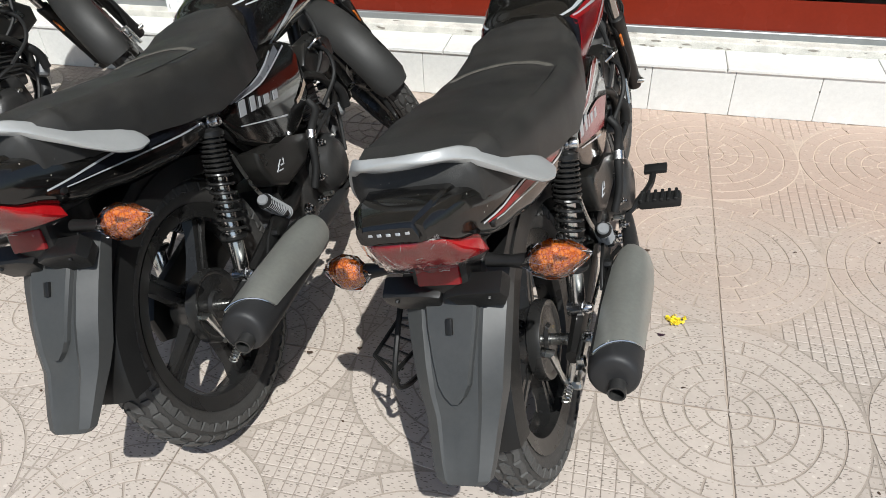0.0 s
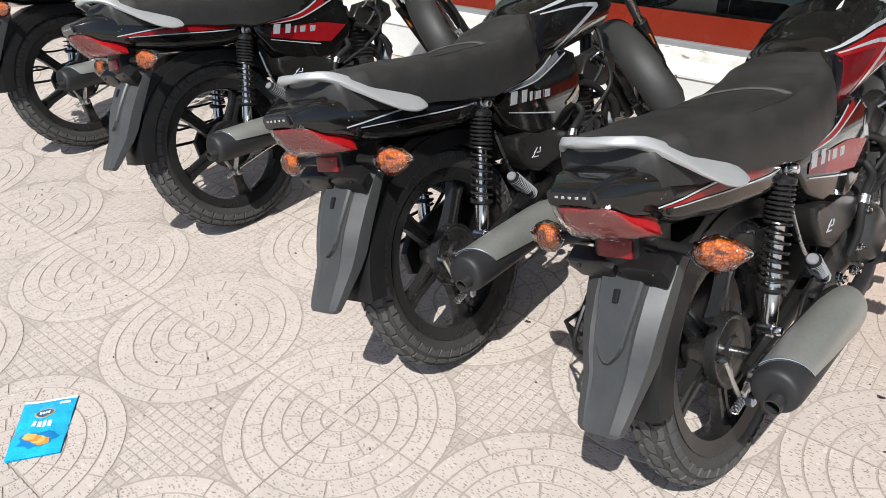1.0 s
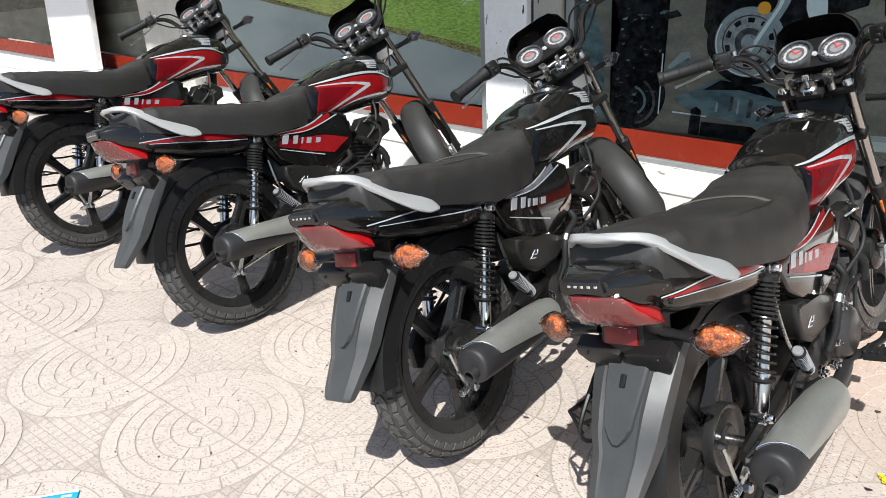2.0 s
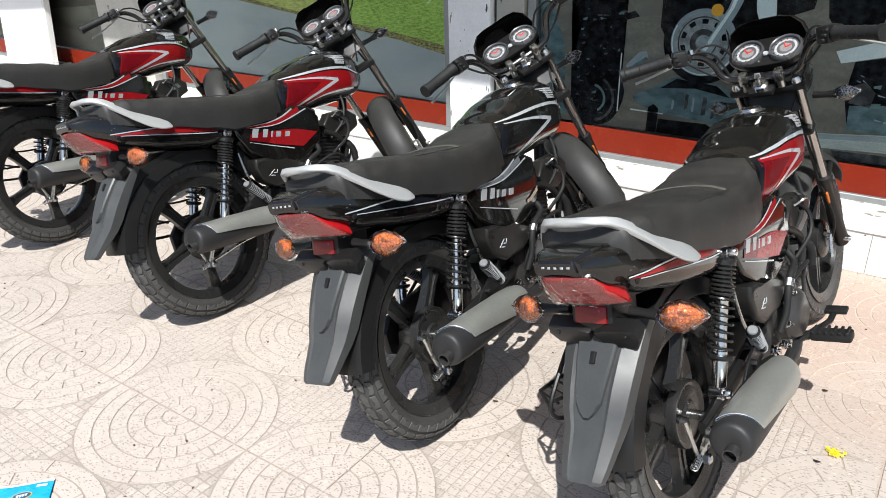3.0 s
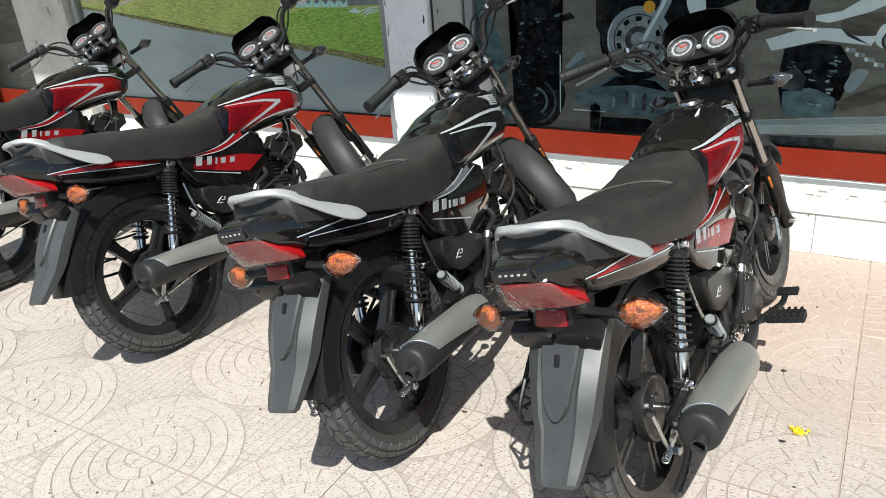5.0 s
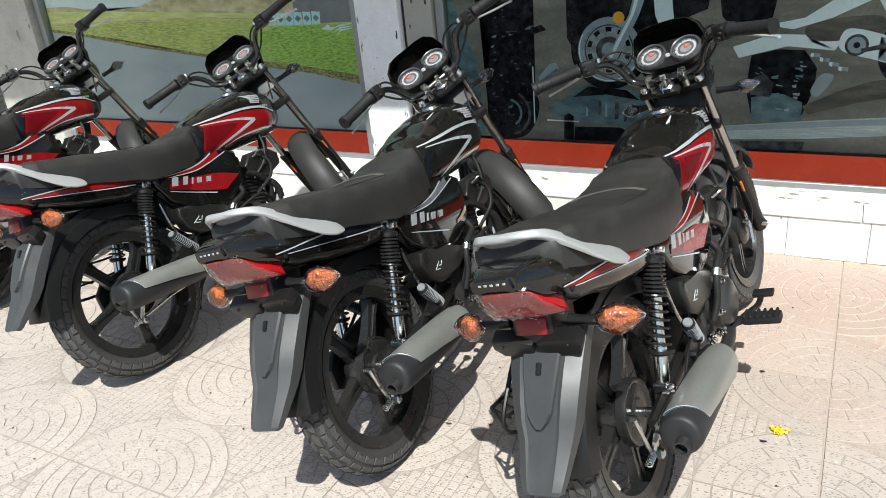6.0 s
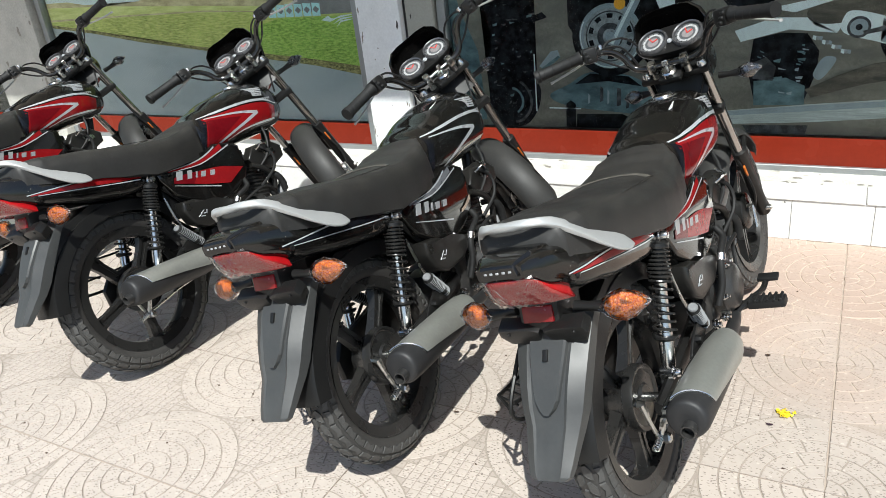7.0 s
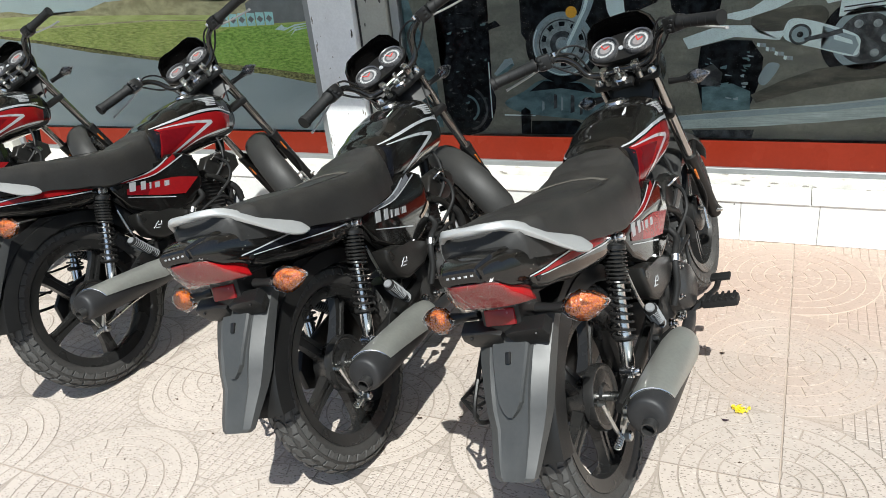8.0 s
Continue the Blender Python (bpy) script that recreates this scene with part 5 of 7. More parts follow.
def chassis(bike):
    def tubes():
        bm = bmesh.new()
        for pts, r in (([(0.90, 0, 0.78), (0.84, 0, 0.62), (0.78, 0, 0.45), (0.74, 0, 0.30), (0.64, 0, 0.235)], 0.019), ([(0.90, 0, 0.80), (0.70, 0, 0.66), (0.45, 0, 0.62), (0.36, 0, 0.55), (0.34, 0, 0.35)], 0.019)):
            tube(bm, smooth_path(pts, 4), r, 10)
        for s in (-1, 1):
            tube(bm, smooth_path([(0.40, s * 0.075, 0.615), (0.15, s * 0.090, 0.63), (-0.10, s * 0.085, 0.67), (-0.27, s * 0.06, 0.70)], 4), 0.012, 8)
            tube(bm, smooth_path([(0.36, s * 0.085, 0.36), (0.27, s * 0.095, 0.47), (0.17, s * 0.10, 0.60)], 4), 0.011, 8)
        return bm

    fr = part("frame", tubes, m_plastic, bike, "black tubular frame", key="frame")
    for s in (-1, 1):
        part("swingarm", lambda: tube(bmesh.new(), [(0.35, s * 0.088, 0.335), (0.15, s * 0.096, 0.318), (-0.02, s * 0.100, 0.302), (-0.10, s * 0.100, 0.298)], [0.018, 0.018, 0.017, 0.013], 8, 1.3), m_plastic, fr, key="swing%d" % s)
    part("brake_rod", lambda: tube(bmesh.new(), [(-0.095, -0.072, 0.210), (0.05, -0.095, 0.240), (0.33, -0.110, 0.26)], 0.0045, 6), m_steel, fr, "zinc brake rod", key="brod")
    part("brake_arm", lambda: tube(bmesh.new(), [(-0.110, -0.045, 0.322), (-0.112, -0.066, 0.320), (-0.108, -0.070, 0.272), (-0.090, -0.070, 0.215), (-0.084, -0.070, 0.198)], [0.011, 0.010, 0.0055, 0.006, 0.006], 8), m_steel, fr, "zinc brake lever arm", key="barm")
    part("chain_adjuster", lambda: box(box(bmesh.new(), (0.065, 0.012, 0.028), (-0.085, -0.118, 0.30), (0, 0, 0), 0.004), (0.02, 0.02, 0.035), (-0.118, -0.122, 0.296), (0, 20, 0), 0.004), m_steel, fr, "zinc chain adjuster plate", key="adj")
    part("adjuster_nut", lambda: lathe(bmesh.new(), [(0, -0.150), (0.010, -0.150), (0.013, -0.146), (0.013, -0.132)], (-0.048, 0, 0.300), n=6), m_steel, fr, key="adjnut")
    part("adjuster_bolt", lambda: rod(rod(bmesh.new(), (-0.165, -0.121, 0.294), (-0.10, -0.121, 0.298), [(0, 0.0045), (1, 0.0045)], 8), (-0.140, -0.121, 0.2955), (-0.130, -0.121, 0.296), [(0, 0.010), (1, 0.010)], 6), m_steel, fr, "zinc adjuster bolt and nut", key="adjbolt")
    part("brake_link", lambda: tube(bmesh.new(), [(-0.060, -0.100, 0.292), (-0.066, -0.088, 0.258), (-0.080, -0.078, 0.222), (-0.078, -0.076, 0.204)], [0.009, 0.007, 0.008, 0.010], 8), m_steel, fr, key="blink")
    part("brake_nut", lambda: lathe(bmesh.new(), [(0, -0.098), (0.009, -0.098), (0.013, -0.094), (0.013, -0.074), (0, -0.074)], (-0.080, 0, 0.207), n=6), m_steel, fr, key="bnut")
    part("brake_spring", lambda: helix(bmesh.new(), (-0.125, -0.072, 0.203), (-0.085, -0.074, 0.212), 0.008, 0.0020, 6, 8, 4), m_steel, fr, key="bspring")
    for s in (-1, 1):
        peg = part("pillion_peg", lambda: rod(bmesh.new(), (0.206, s * 0.138, 0.348), (0.110, s * 0.159, 0.449), [(0, 0.008), (0.1, 0.015), (0.95, 0.017), (1, 0.012)], 12), m_rubber, fr, "folded ribbed pillion foot peg", key="ppeg%d" % s)
        part("peg_cap", lambda: rod(bmesh.new(), (0.112, s * 0.1585, 0.447), (0.108, s * 0.160, 0.4525), [(0, 0.0125), (0.6, 0.0125), (1, 0.010)], 16), m_pegcap, peg, key="pcap%d" % s)
        part("peg_ring", lambda: helix(bmesh.new(), (0.198, s * 0.140, 0.357), (0.117, s * 0.1575, 0.442), 0.0166, 0.0019, 14, 10, 4), m_pegcap, peg, key="pring%d" % s)
        part("peg_bracket", lambda: tube(bmesh.new(), [(0.31, s * 0.09, 0.41), (0.24, s * 0.105, 0.392), (0.207, s * 0.132, 0.352), (0.235, s * 0.108, 0.335), (0.31, s * 0.09, 0.33)], 0.008, 7), m_plastic, fr, key="pbr%d" % s)
        foot = part("footrest", lambda: box(bmesh.new(), (0.046, 0.105, 0.026), (0.535, s * 0.212, 0.240), (0, 0, 0), 0.008, 2), m_rubber, fr, "ribbed rubber rider footrest", key="foot%d" % s)
        for k in range(6):
            part("rib", lambda: box(bmesh.new(), (0.050, 0.008, 0.008), (0.535, s * (0.168 + 0.017 * k), 0.2545), (0, 0, 0), 0.002), m_rubber, foot, key="frib%d%d" % (s, k), smooth=False)
        part("foot_bar", lambda: tube(bmesh.new(), [(0.48, s * 0.06, 0.220), (0.52, s * 0.12, 0.228), (0.535, s * 0.172, 0.238)], 0.010, 8), m_plastic, fr, key="fbar%d" % s)
    part("brake_pedal", lambda: tube(bmesh.new(), smooth_path([(0.47, -0.125, 0.235), (0.54, -0.165, 0.248), (0.625, -0.181, 0.236), (0.668, -0.186, 0.246)], 5), 0.009, 8), m_plastic, fr, "black brake pedal", key="pedal")
    part("pedal_pad", lambda: box(bmesh.new(), (0.034, 0.060, 0.012), (0.673, -0.193, 0.254), (0, -8, 0), 0.004, 2), m_rubber, fr, key="pad")

    def stand():
        bm = bmesh.new()
        tube(bm, smooth_path([(0.40, 0.10, 0.24), (0.36, 0.19, 0.12), (0.33, 0.262, -0.052)], 4), 0.012, 8)
        box(bm, (0.06, 0.05, 0.008), (0.325, 0.275, -0.066), (-14, 0, 0), 0.003)
        return bm

    part("side_stand", stand, m_plastic, fr, "black side stand swung out", key="sidestand")

    def sari():
        bm = bmesh.new()
        tube(bm, smooth_path([(0.12, 0.125, 0.60), (-0.10, 0.158, 0.555), (-0.225, 0.176, 0.455), (-0.262, 0.184, 0.385), (-0.17, 0.182, 0.335), (0.04, 0.165, 0.315), (0.20, 0.140, 0.40)], 5), 0.0055, 7)
        tube(bm, smooth_path([(-0.16, 0.170, 0.515), (-0.05, 0.170, 0.44), (0.10, 0.160, 0.42)], 4), 0.0045, 6)
        tube(bm, smooth_path([(-0.245, 0.182, 0.41), (-0.10, 0.176, 0.375), (0.12, 0.160, 0.36)], 4), 0.0045, 6)
        tube(bm, [(-0.255, 0.184, 0.39), (-0.195, 0.255, 0.400), (-0.07, 0.255, 0.385), (-0.05, 0.178, 0.365)], 0.005, 6)
        for k in range(4):
            tube(bm, [(-0.225 + 0.042 * k, 0.186, 0.392 - 0.007 * k), (-0.195 + 0.036 * k, 0.255, 0.399 - 0.004 * k)], 0.0035, 5)
        return bm

    part("side_guard", sari, m_plastic, fr, "black wire side guard with a foot plate", key="sari")
    part("brake_switch_rod", lambda: tube(bmesh.new(), smooth_path([(0.152, -0.108, 0.560), (0.154, -0.114, 0.500), (0.164, -0.120, 0.440), (0.200, -0.122, 0.380)], 5), 0.0042, 7), m_steel, fr, "thin steel rod beside the shock absorber", key="bsrod")
    part("chain_case", lambda: prism(bmesh.new(), [(-0.12, 0.33), (-0.08, 0.37), (0.28, 0.41), (0.36, 0.38), (0.36, 0.30), (0.28, 0.27), (-0.06, 0.235), (-0.12, 0.27)], 0.062, 0.085, 0.008), m_plastic, fr, key="chaincase")
    part("battery_box", lambda: box(bmesh.new(), (0.20, 0.16, 0.17), (0.27, 0, 0.545), (0, 0, 0), 0.02, 2), m_plastic, fr, key="batt")


def on_axis(z, back=0.0, y=0.0):
    """A point on the fork's line at height z, moved ahead of the steering axis."""
    return Vector((HEAD.x - (z - HEAD.z) * math.tan(RAKE) + back, y, z))


def front_end(bike, steer, red):
    def add(name, make, material, key, label="", parent=None):
        ob = part(name, make, material, parent or bike, label, key=key)
        if parent is None:
            ob.matrix_basis = steer
        return ob

    for s in (-1, 1):
        leg = add("fork_leg", lambda: rod(bmesh.new(), on_axis(0.885, 0.034, s * 0.088), on_axis(0.48, 0.034, s * 0.088), [(0, 0.0155), (1, 0.0155)], 16), m_fork, "tube%d" % s, "polished fork tube with black lower leg")
        part("lower_leg", lambda: rod(bmesh.new(), on_axis(0.552, 0.034, s * 0.088), on_axis(0.270, 0.034, s * 0.088), [(0, 0.017), (0.01, 0.024), (0.06, 0.025), (0.09, 0.0235), (0.85, 0.0225), (0.93, 0.026), (1.0, 0.022)], 18), m_plastic, leg, key="lowleg%d" % s)
        part("leg_bolt", lambda: lathe(bmesh.new(), [(0, s * 0.030), (0.006, s * 0.030), (0.007, s * 0.02), (0.007, 0)], tuple(on_axis(0.29, 0.034, s * 0.088)), n=8), m_steel, leg, key="legbolt%d" % s)
        part("side_reflector", lambda: box(bmesh.new(), (0.014, 0.008, 0.052), tuple(on_axis(0.470, 0.002, s * 0.094)), (0, -26, 0), 0.005, 2), m_bronze, leg, "amber side reflector", key="sref%d" % s)
    add("lower_clamp", lambda: box(bmesh.new(), (0.050, 0.212, 0.028), tuple(on_axis(0.735, 0.026)), (0, -26, 0), 0.012, 2), m_plastic, "lclamp")
    top = add("top_clamp", lambda: box(box(bmesh.new(), (0.046, 0.220, 0.022), tuple(on_axis(0.886, 0.034)), (0, -26, 0), 0.009, 2), (0.062, 0.074, 0.022), tuple(on_axis(0.890, -0.004)), (0, -26, 0), 0.009, 2), m_plastic, "tclamp", "black top clamp with ignition lock")
    part("ignition_lock", lambda: rod(bmesh.new(), on_axis(0.895, -0.012), on_axis(0.915, -0.012), [(0, 0.024), (0.6, 0.024), (0.8, 0.019), (1.0, 0.019)], 18), m_chrome, top, "chrome ignition lock", key="lock")
    for s in (-1, 1):
        part("bar_clamp", lambda: box(rod(bmesh.new(), on_axis(0.89, 0.012, s * 0.052), on_axis(0.915, 0.012, s * 0.052), [(0, 0.012), (1, 0.011)], 10), (0.032, 0.024, 0.036), tuple(on_axis(0.928, 0.012, s * 0.052)), (0, -26, 0), 0.006, 2), m_steel, top, "polished handlebar clamp", key="bclamp%d" % s)
        part("fork_cap", lambda: rod(bmesh.new(), on_axis(0.885, 0.034, s * 0.088), on_axis(0.912, 0.034, s * 0.088), [(0, 0.017), (0.7, 0.016), (1, 0.010)], 12), m_chrome, top, key="fcap%d" % s)

    bar_half = [(0.884, 0.0, 0.926), (0.883, 0.070, 0.926), (0.878, 0.112, 0.942), (0.868, 0.138, 0.988), (0.845, 0.175, 1.020), (0.789, 0.245, 1.028), (0.710, 0.362, 1.017)]
    part("key", lambda: box(rod(bmesh.new(), on_axis(0.915, -0.012), on_axis(0.930, -0.013), [(0, 0.003), (1, 0.003)], 6), (0.004, 0.018, 0.020), tuple(on_axis(0.936, -0.014)), (0, -26, 15), 0.002), m_steel, top, "steel ignition key", key="key")
    bar = add("handlebar", lambda: tube(bmesh.new(), smooth_path([(x, -y, z) for x, y, z in bar_half[::-1]] + [(x, y, z) for x, y, z in bar_half[1:]], 5), 0.011, 12), m_black, "bar", "black tubular handlebar with rubber grips")
    for s in (-1, 1):
        g0, g1 = Vector((0.793, s * 0.240, 1.0285)), Vector((0.706, s * 0.370, 1.0165))
        grip = part("grip", lambda: rod(bmesh.new(), g0, g1, [(0, 0.023), (0.04, 0.023), (0.08, 0.0185), (0.9, 0.0185), (0.92, 0.022), (1, 0.021)], 16), m_rubber, bar, "black ribbed rubber grip", key="grip%d" % s)
        part("grip_rib", lambda: helix(bmesh.new(), g0.lerp(g1, 0.12), g0.lerp(g1, 0.86), 0.0176, 0.0020, 4, 14, 4), m_rubber, grip, key="griprib%d" % s)
        sw = part("switch_box", lambda: box(bmesh.new(), (0.046, 0.044, 0.050), (0.806, s * 0.214, 1.027), (0, 0, s * 30), 0.009, 2), m_plastic, bar, "black switch box", key="switch%d" % s)
        for k in range(3):
            part("switch", lambda: box(bmesh.new(), (0.014, 0.013, 0.009), (0.782, s * (0.206 + 0.006 * k), 1.014 + 0.013 * k), (0, 0, s * 22), 0.002), m_rubber, sw, key="swb%d%d" % (k, s))
        part("lever", lambda: tube(bmesh.new(), smooth_path([(0.835, s * 0.205, 1.022), (0.846, s * 0.245, 1.008), (0.818, s * 0.305, 0.990), (0.782, s * 0.362, 0.976)], 5), [0.008] * 5 + [0.006] * 10 + [0.008], 8, 0.6), m_rail, bar, "bright alloy lever", key="lever%d" % s)
        part("lever_perch", lambda: box(bmesh.new(), (0.04, 0.03, 0.022), (0.832, s * 0.200, 1.026), (0, 0, s * 15), 0.006, 2), m_plastic, bar, key="perch%d" % s)
        part("perch_bolt", lambda: lathe(bmesh.new(), [(0, 0.016), (0.009, 0.014), (0.010, 0.008), (0.010, 0.0)], (0.832, s * 0.185, 1.034), axis="Z", n=10), m_chrome, bar, key="pbolt%d" % s)
        for k, pts in enumerate(([(0.845, s * 0.19, 1.026), (0.882, s * 0.172, 1.046), (0.935, s * 0.130, 1.030), (0.962, s * 0.090, 0.95), (0.965, s * 0.05, 0.80)], [(0.822, s * 0.21, 1.014), (0.868, s * 0.185, 1.030), (0.920, s * 0.145, 1.005), (0.935, s * 0.10, 0.90), (0.93, s * 0.04, 0.76)], [(0.815, s * 0.20, 1.012), (0.865, s * 0.14, 0.955), (0.90, s * 0.06, 0.925), (0.93, s * 0.03, 0.86)])):
            part("cable", lambda: tube(bmesh.new(), smooth_path(pts, 6), 0.0038, 6), m_rubber, bar, key="cable%d%d" % (k, s))

    # instrument pod, two dials and the fly screen
    tilt = radians(-38)
    base = pose(0.957, 0, 0.986) @ Matrix.Rotation(tilt, 4, "Y")

    def pod():
        bm = bmesh.new()
        rings = []
        for h, g in ((-0.035, 0.75), (-0.010, 0.97), (0.004, 1.0), (0.008, 0.985)):
            ring = []
            for k in range(40):
                a = 2 * math.pi * k / 40
                ca, sa = math.cos(a), math.sin(a)
                ring.append(base @ Vector((0.058 * sa * g, 0.118 * math.copysign(abs(ca) ** 0.75, ca) * g, h)))
            rings.append(ring)
        return loft(bm, rings)

    pd = add("instrument_pod", pod, m_plastic, "pod", "black instrument pod with two pale dials")
    for s in (-1, 1):
        m = base @ pose(0, s * 0.057, 0.008)
        part("dial_ring", lambda: lathe(bmesh.new(), [(0.041, 0.002), (0.042, 0.011), (0.046, 0.013), (0.050, 0.008), (0.051, -0.004)], axis="Z", n=36, m=m), m_bezel, pd, "dark metal dial ring", key="dring%d" % s)
        dl = part("dial", lambda: lathe(bmesh.new(), [(0.0, 0.003), (0.042, 0.003), (0.042, -0.002)], axis="Z", n=36, m=m), m_dial, pd, "pale grey dial face", key="dial%d" % s)
        part("number_band", lambda: lathe(bmesh.new(), [(0.0265, 0.0034), (0.0265, 0.0042), (0.0335, 0.0042), (0.0335, 0.0034)], axis="Z", n=36, m=m), m_dialband, dl, "white band of figures", key="dband%d" % s)
        part("dial_centre", lambda: lathe(bmesh.new(), [(0.0, 0.0045), (0.0175, 0.0045), (0.0185, 0.003)], axis="Z", n=28, m=m), m_dialgrey, dl, key="dialc%d" % s)
        for k in range(9):
            a = radians(-30 + 30 * k)
            part("tick", lambda: tick_mesh(m, a), m_plastic, dl, key="tick%d%d" % (k, s), smooth=False)
        part("needle", lambda: needle_mesh(m, radians(35 if s > 0 else 20)), m_dialred, dl, "red needle", key="needle%d" % s, smooth=False)
        part("red_print", lambda: needle_mesh(m, radians(-60), 0.009, 0.004), m_dialred, dl, key="rprint%d" % s, smooth=False)
    part("warning_light", lambda: lathe(bmesh.new(), [(0, 0.010), (0.007, 0.010), (0.009, 0.006)], axis="Z", n=12, m=base @ pose(-0.012, 0, 0.006)), m_silver, pd, key="warn")

    def screen():
        bm = bmesh.new()
        rings = []
        for z, x, w, dep in ((0.905, 1.055, 0.092, 0.055), (0.96, 1.058, 0.118, 0.065), (1.02, 1.048, 0.122, 0.066), (1.06, 1.028, 0.108, 0.055), (1.084, 1.008, 0.080, 0.036), (1.090, 0.995, 0.045, 0.016)):
            ring = []
            for k in range(17):
                a = radians(-100 + 200 * k / 16)
                ring.append((x - dep + dep * math.cos(a), w * math.sin(a) / 0.99, z))
            ring += [((p[0] - 0.004), p[1] * 0.965, p[2] - 0.001) for p in ring[::-1]]
            rings.append(ring)
        return loft(bm, rings)

    cowl = add("headlamp_cowl", screen, m_black, "screen", "black headlamp cowl and fly screen")
    part("headlamp_shell", lambda: lathe(bmesh.new(), [(0.0, -0.03), (0.060, -0.02), (0.090, 0.02), (0.096, 0.055), (0.096, 0.075), (0.080, 0.080)], (0.985, 0, 0.895), axis="X", n=28), m_black, cowl, key="hlshell")
    part("headlamp_lens", lambda: lathe(bmesh.new(), [(0.0, 0.092), (0.05, 0.089), (0.080, 0.079)], (0.985, 0, 0.895), axis="X", n=28), m_clear, cowl, "clear headlamp lens", key="hllens")
    part("pod_stay", lambda: prism(bmesh.new(), [(0.93, 0.80), (1.02, 0.83), (1.03, 0.93), (0.97, 0.96)], -0.085, 0.085, 0.01), m_plastic, cowl, key="podstay")
    for s in (-1, 1):
        indicator(bike, 1.020, s * 0.205, 0.824, m_smoke, s, "fi%d" % s, "front indicator in clear wrapping film", steer, True, False)

    # front fender: a long rounded blade over the wheel
    fr_ = R_WHEEL - 0.006

    def fender():
        bm = bmesh.new()
        rings = []
        for d in range(28, 186, 6):
            a = radians(d)
            r = fr_ + 0.022
            e = min(1.0, (d - 22) / 16, (190 - d) / 10)
            c = Vector((FX + r * math.cos(a), 0, fr_ + r * math.sin(a)))
            n = Vector((math.cos(a), 0, math.sin(a)))
            w = 0.062 * (0.6 + 0.4 * max(0, e))
            ring = []
            for k in range(11):
                f = -1 + 0.2 * k
                ring.append(c + Vector((0, w * math.sin(f * 1.45) / math.sin(1.45), 0)) + n * (-0.040 * (1 - math.cos(f * 1.45))))
            ring += [p - n * 0.003 + Vector((0, -0.04 * p.y, 0)) for p in ring[::-1]]
            rings.append(ring)
        return loft(bm, rings)

    fd = add("front_fender", fender, m_fender, "fender", "satin dark grey front mudguard")
    for s in (-1, 1):
        part("fender_bolt", lambda: lathe(bmesh.new(), [(0, s * 0.058), (0.007, s * 0.058), (0.009, s * 0.052), (0.009, s * 0.045)], tuple(Vector((FX - 0.125, 0, fr_ + 0.255))), n=10), m_plastic, fd, key="fdbolt%d" % s)
        part("fender_stay", lambda: tube(bmesh.new(), [(FX - 0.10, s * 0.07, fr_ + 0.19), (FX - 0.04, s * 0.078, fr_ + 0.22), (FX + 0.05, s * 0.07, fr_ + 0.26)], 0.009, 7), m_plastic, fd, key="fdstay%d" % s)
    add("brake_cable", lambda: tube(bmesh.new(), smooth_path([(0.965, -0.05, 0.90), (0.985, -0.07, 0.75), (1.06, -0.075, 0.56), (1.11, -0.10, 0.40), (1.15, -0.075, 0.30)], 5), 0.0045, 6), m_rubber, "fbcable")
    add("front_brake_arm", lambda: tube(bmesh.new(), [(FX - 0.05, -0.055, fr_ + 0.035), (FX - 0.055, -0.075, fr_ + 0.035), (FX - 0.075, -0.078, fr_ - 0.04)], 0.007, 7), m_steel, "fbarm", "zinc front brake arm")
    wheel_parts(bike, FX, False, steer)


def tick_mesh(m, a, r=0.035):
    bm = box(bmesh.new(), (0.008, 0.0026, 0.001), (r, 0, 0.0038))
    bm.transform(m @ Matrix.Rotation(a, 4, "Z"))
    return bm


def needle_mesh(m, a, r=0.012, w=0.003):
    bm = box(bmesh.new(), (r * 2, w, 0.001), (r, 0, 0.0056))
    bm.transform(m @ Matrix.Rotation(a, 4, "Z"))
    return bm


def motorcycle(x, y, heading, lean, steer_deg, red, label):
    bike = new("motorcycle")
    bike.empty_display_size = 0.1
    steer = Matrix.Translation(HEAD) @ Matrix.Rotation(radians(steer_deg), 4, STEER_AXIS) @ Matrix.Translation(-HEAD)
    wheel_parts(bike, AX, True, Matrix())
    chassis(bike)
    engine(bike)
    tail_section(bike, red)
    seat(bike)
    grab_rail(bike)
    rear_guard(bike)
    for s in (-1, 1):
        shock(bike, s)
        indicator(bike, -0.272, s * 0.175, 0.657, m_orange, s, "ri%d" % s, "orange indicator in clear wrapping film")
    tank(bike, red)
    side_panels(bike, red)
    muffler(bike)
    front_end(bike, steer, red)
    bike.matrix_basis = pose(x, y, 0.002, lean, 0, heading)
    tagged(bike, label, "motorcycle", group="parked motorcycles in a row")
    return bike


motorcycle(-0.367, -0.714, 86.7, -15.6, -1, True, "black motorcycle with red and silver flashes on its side stand")
motorcycle(-1.083, -0.748, 91.6, -15.4, 46.7, False, "all-black motorcycle with grey flashes, handlebar turned aside")
motorcycle(-2.186, -0.649, 88.1, -15.1, 43.7, True, "black motorcycle with red flashes, handlebar turned aside")
motorcycle(-3.371, -0.595, 92.6, -12.7, 41.4, True, "black motorcycle with red flashes, handlebar turned aside")


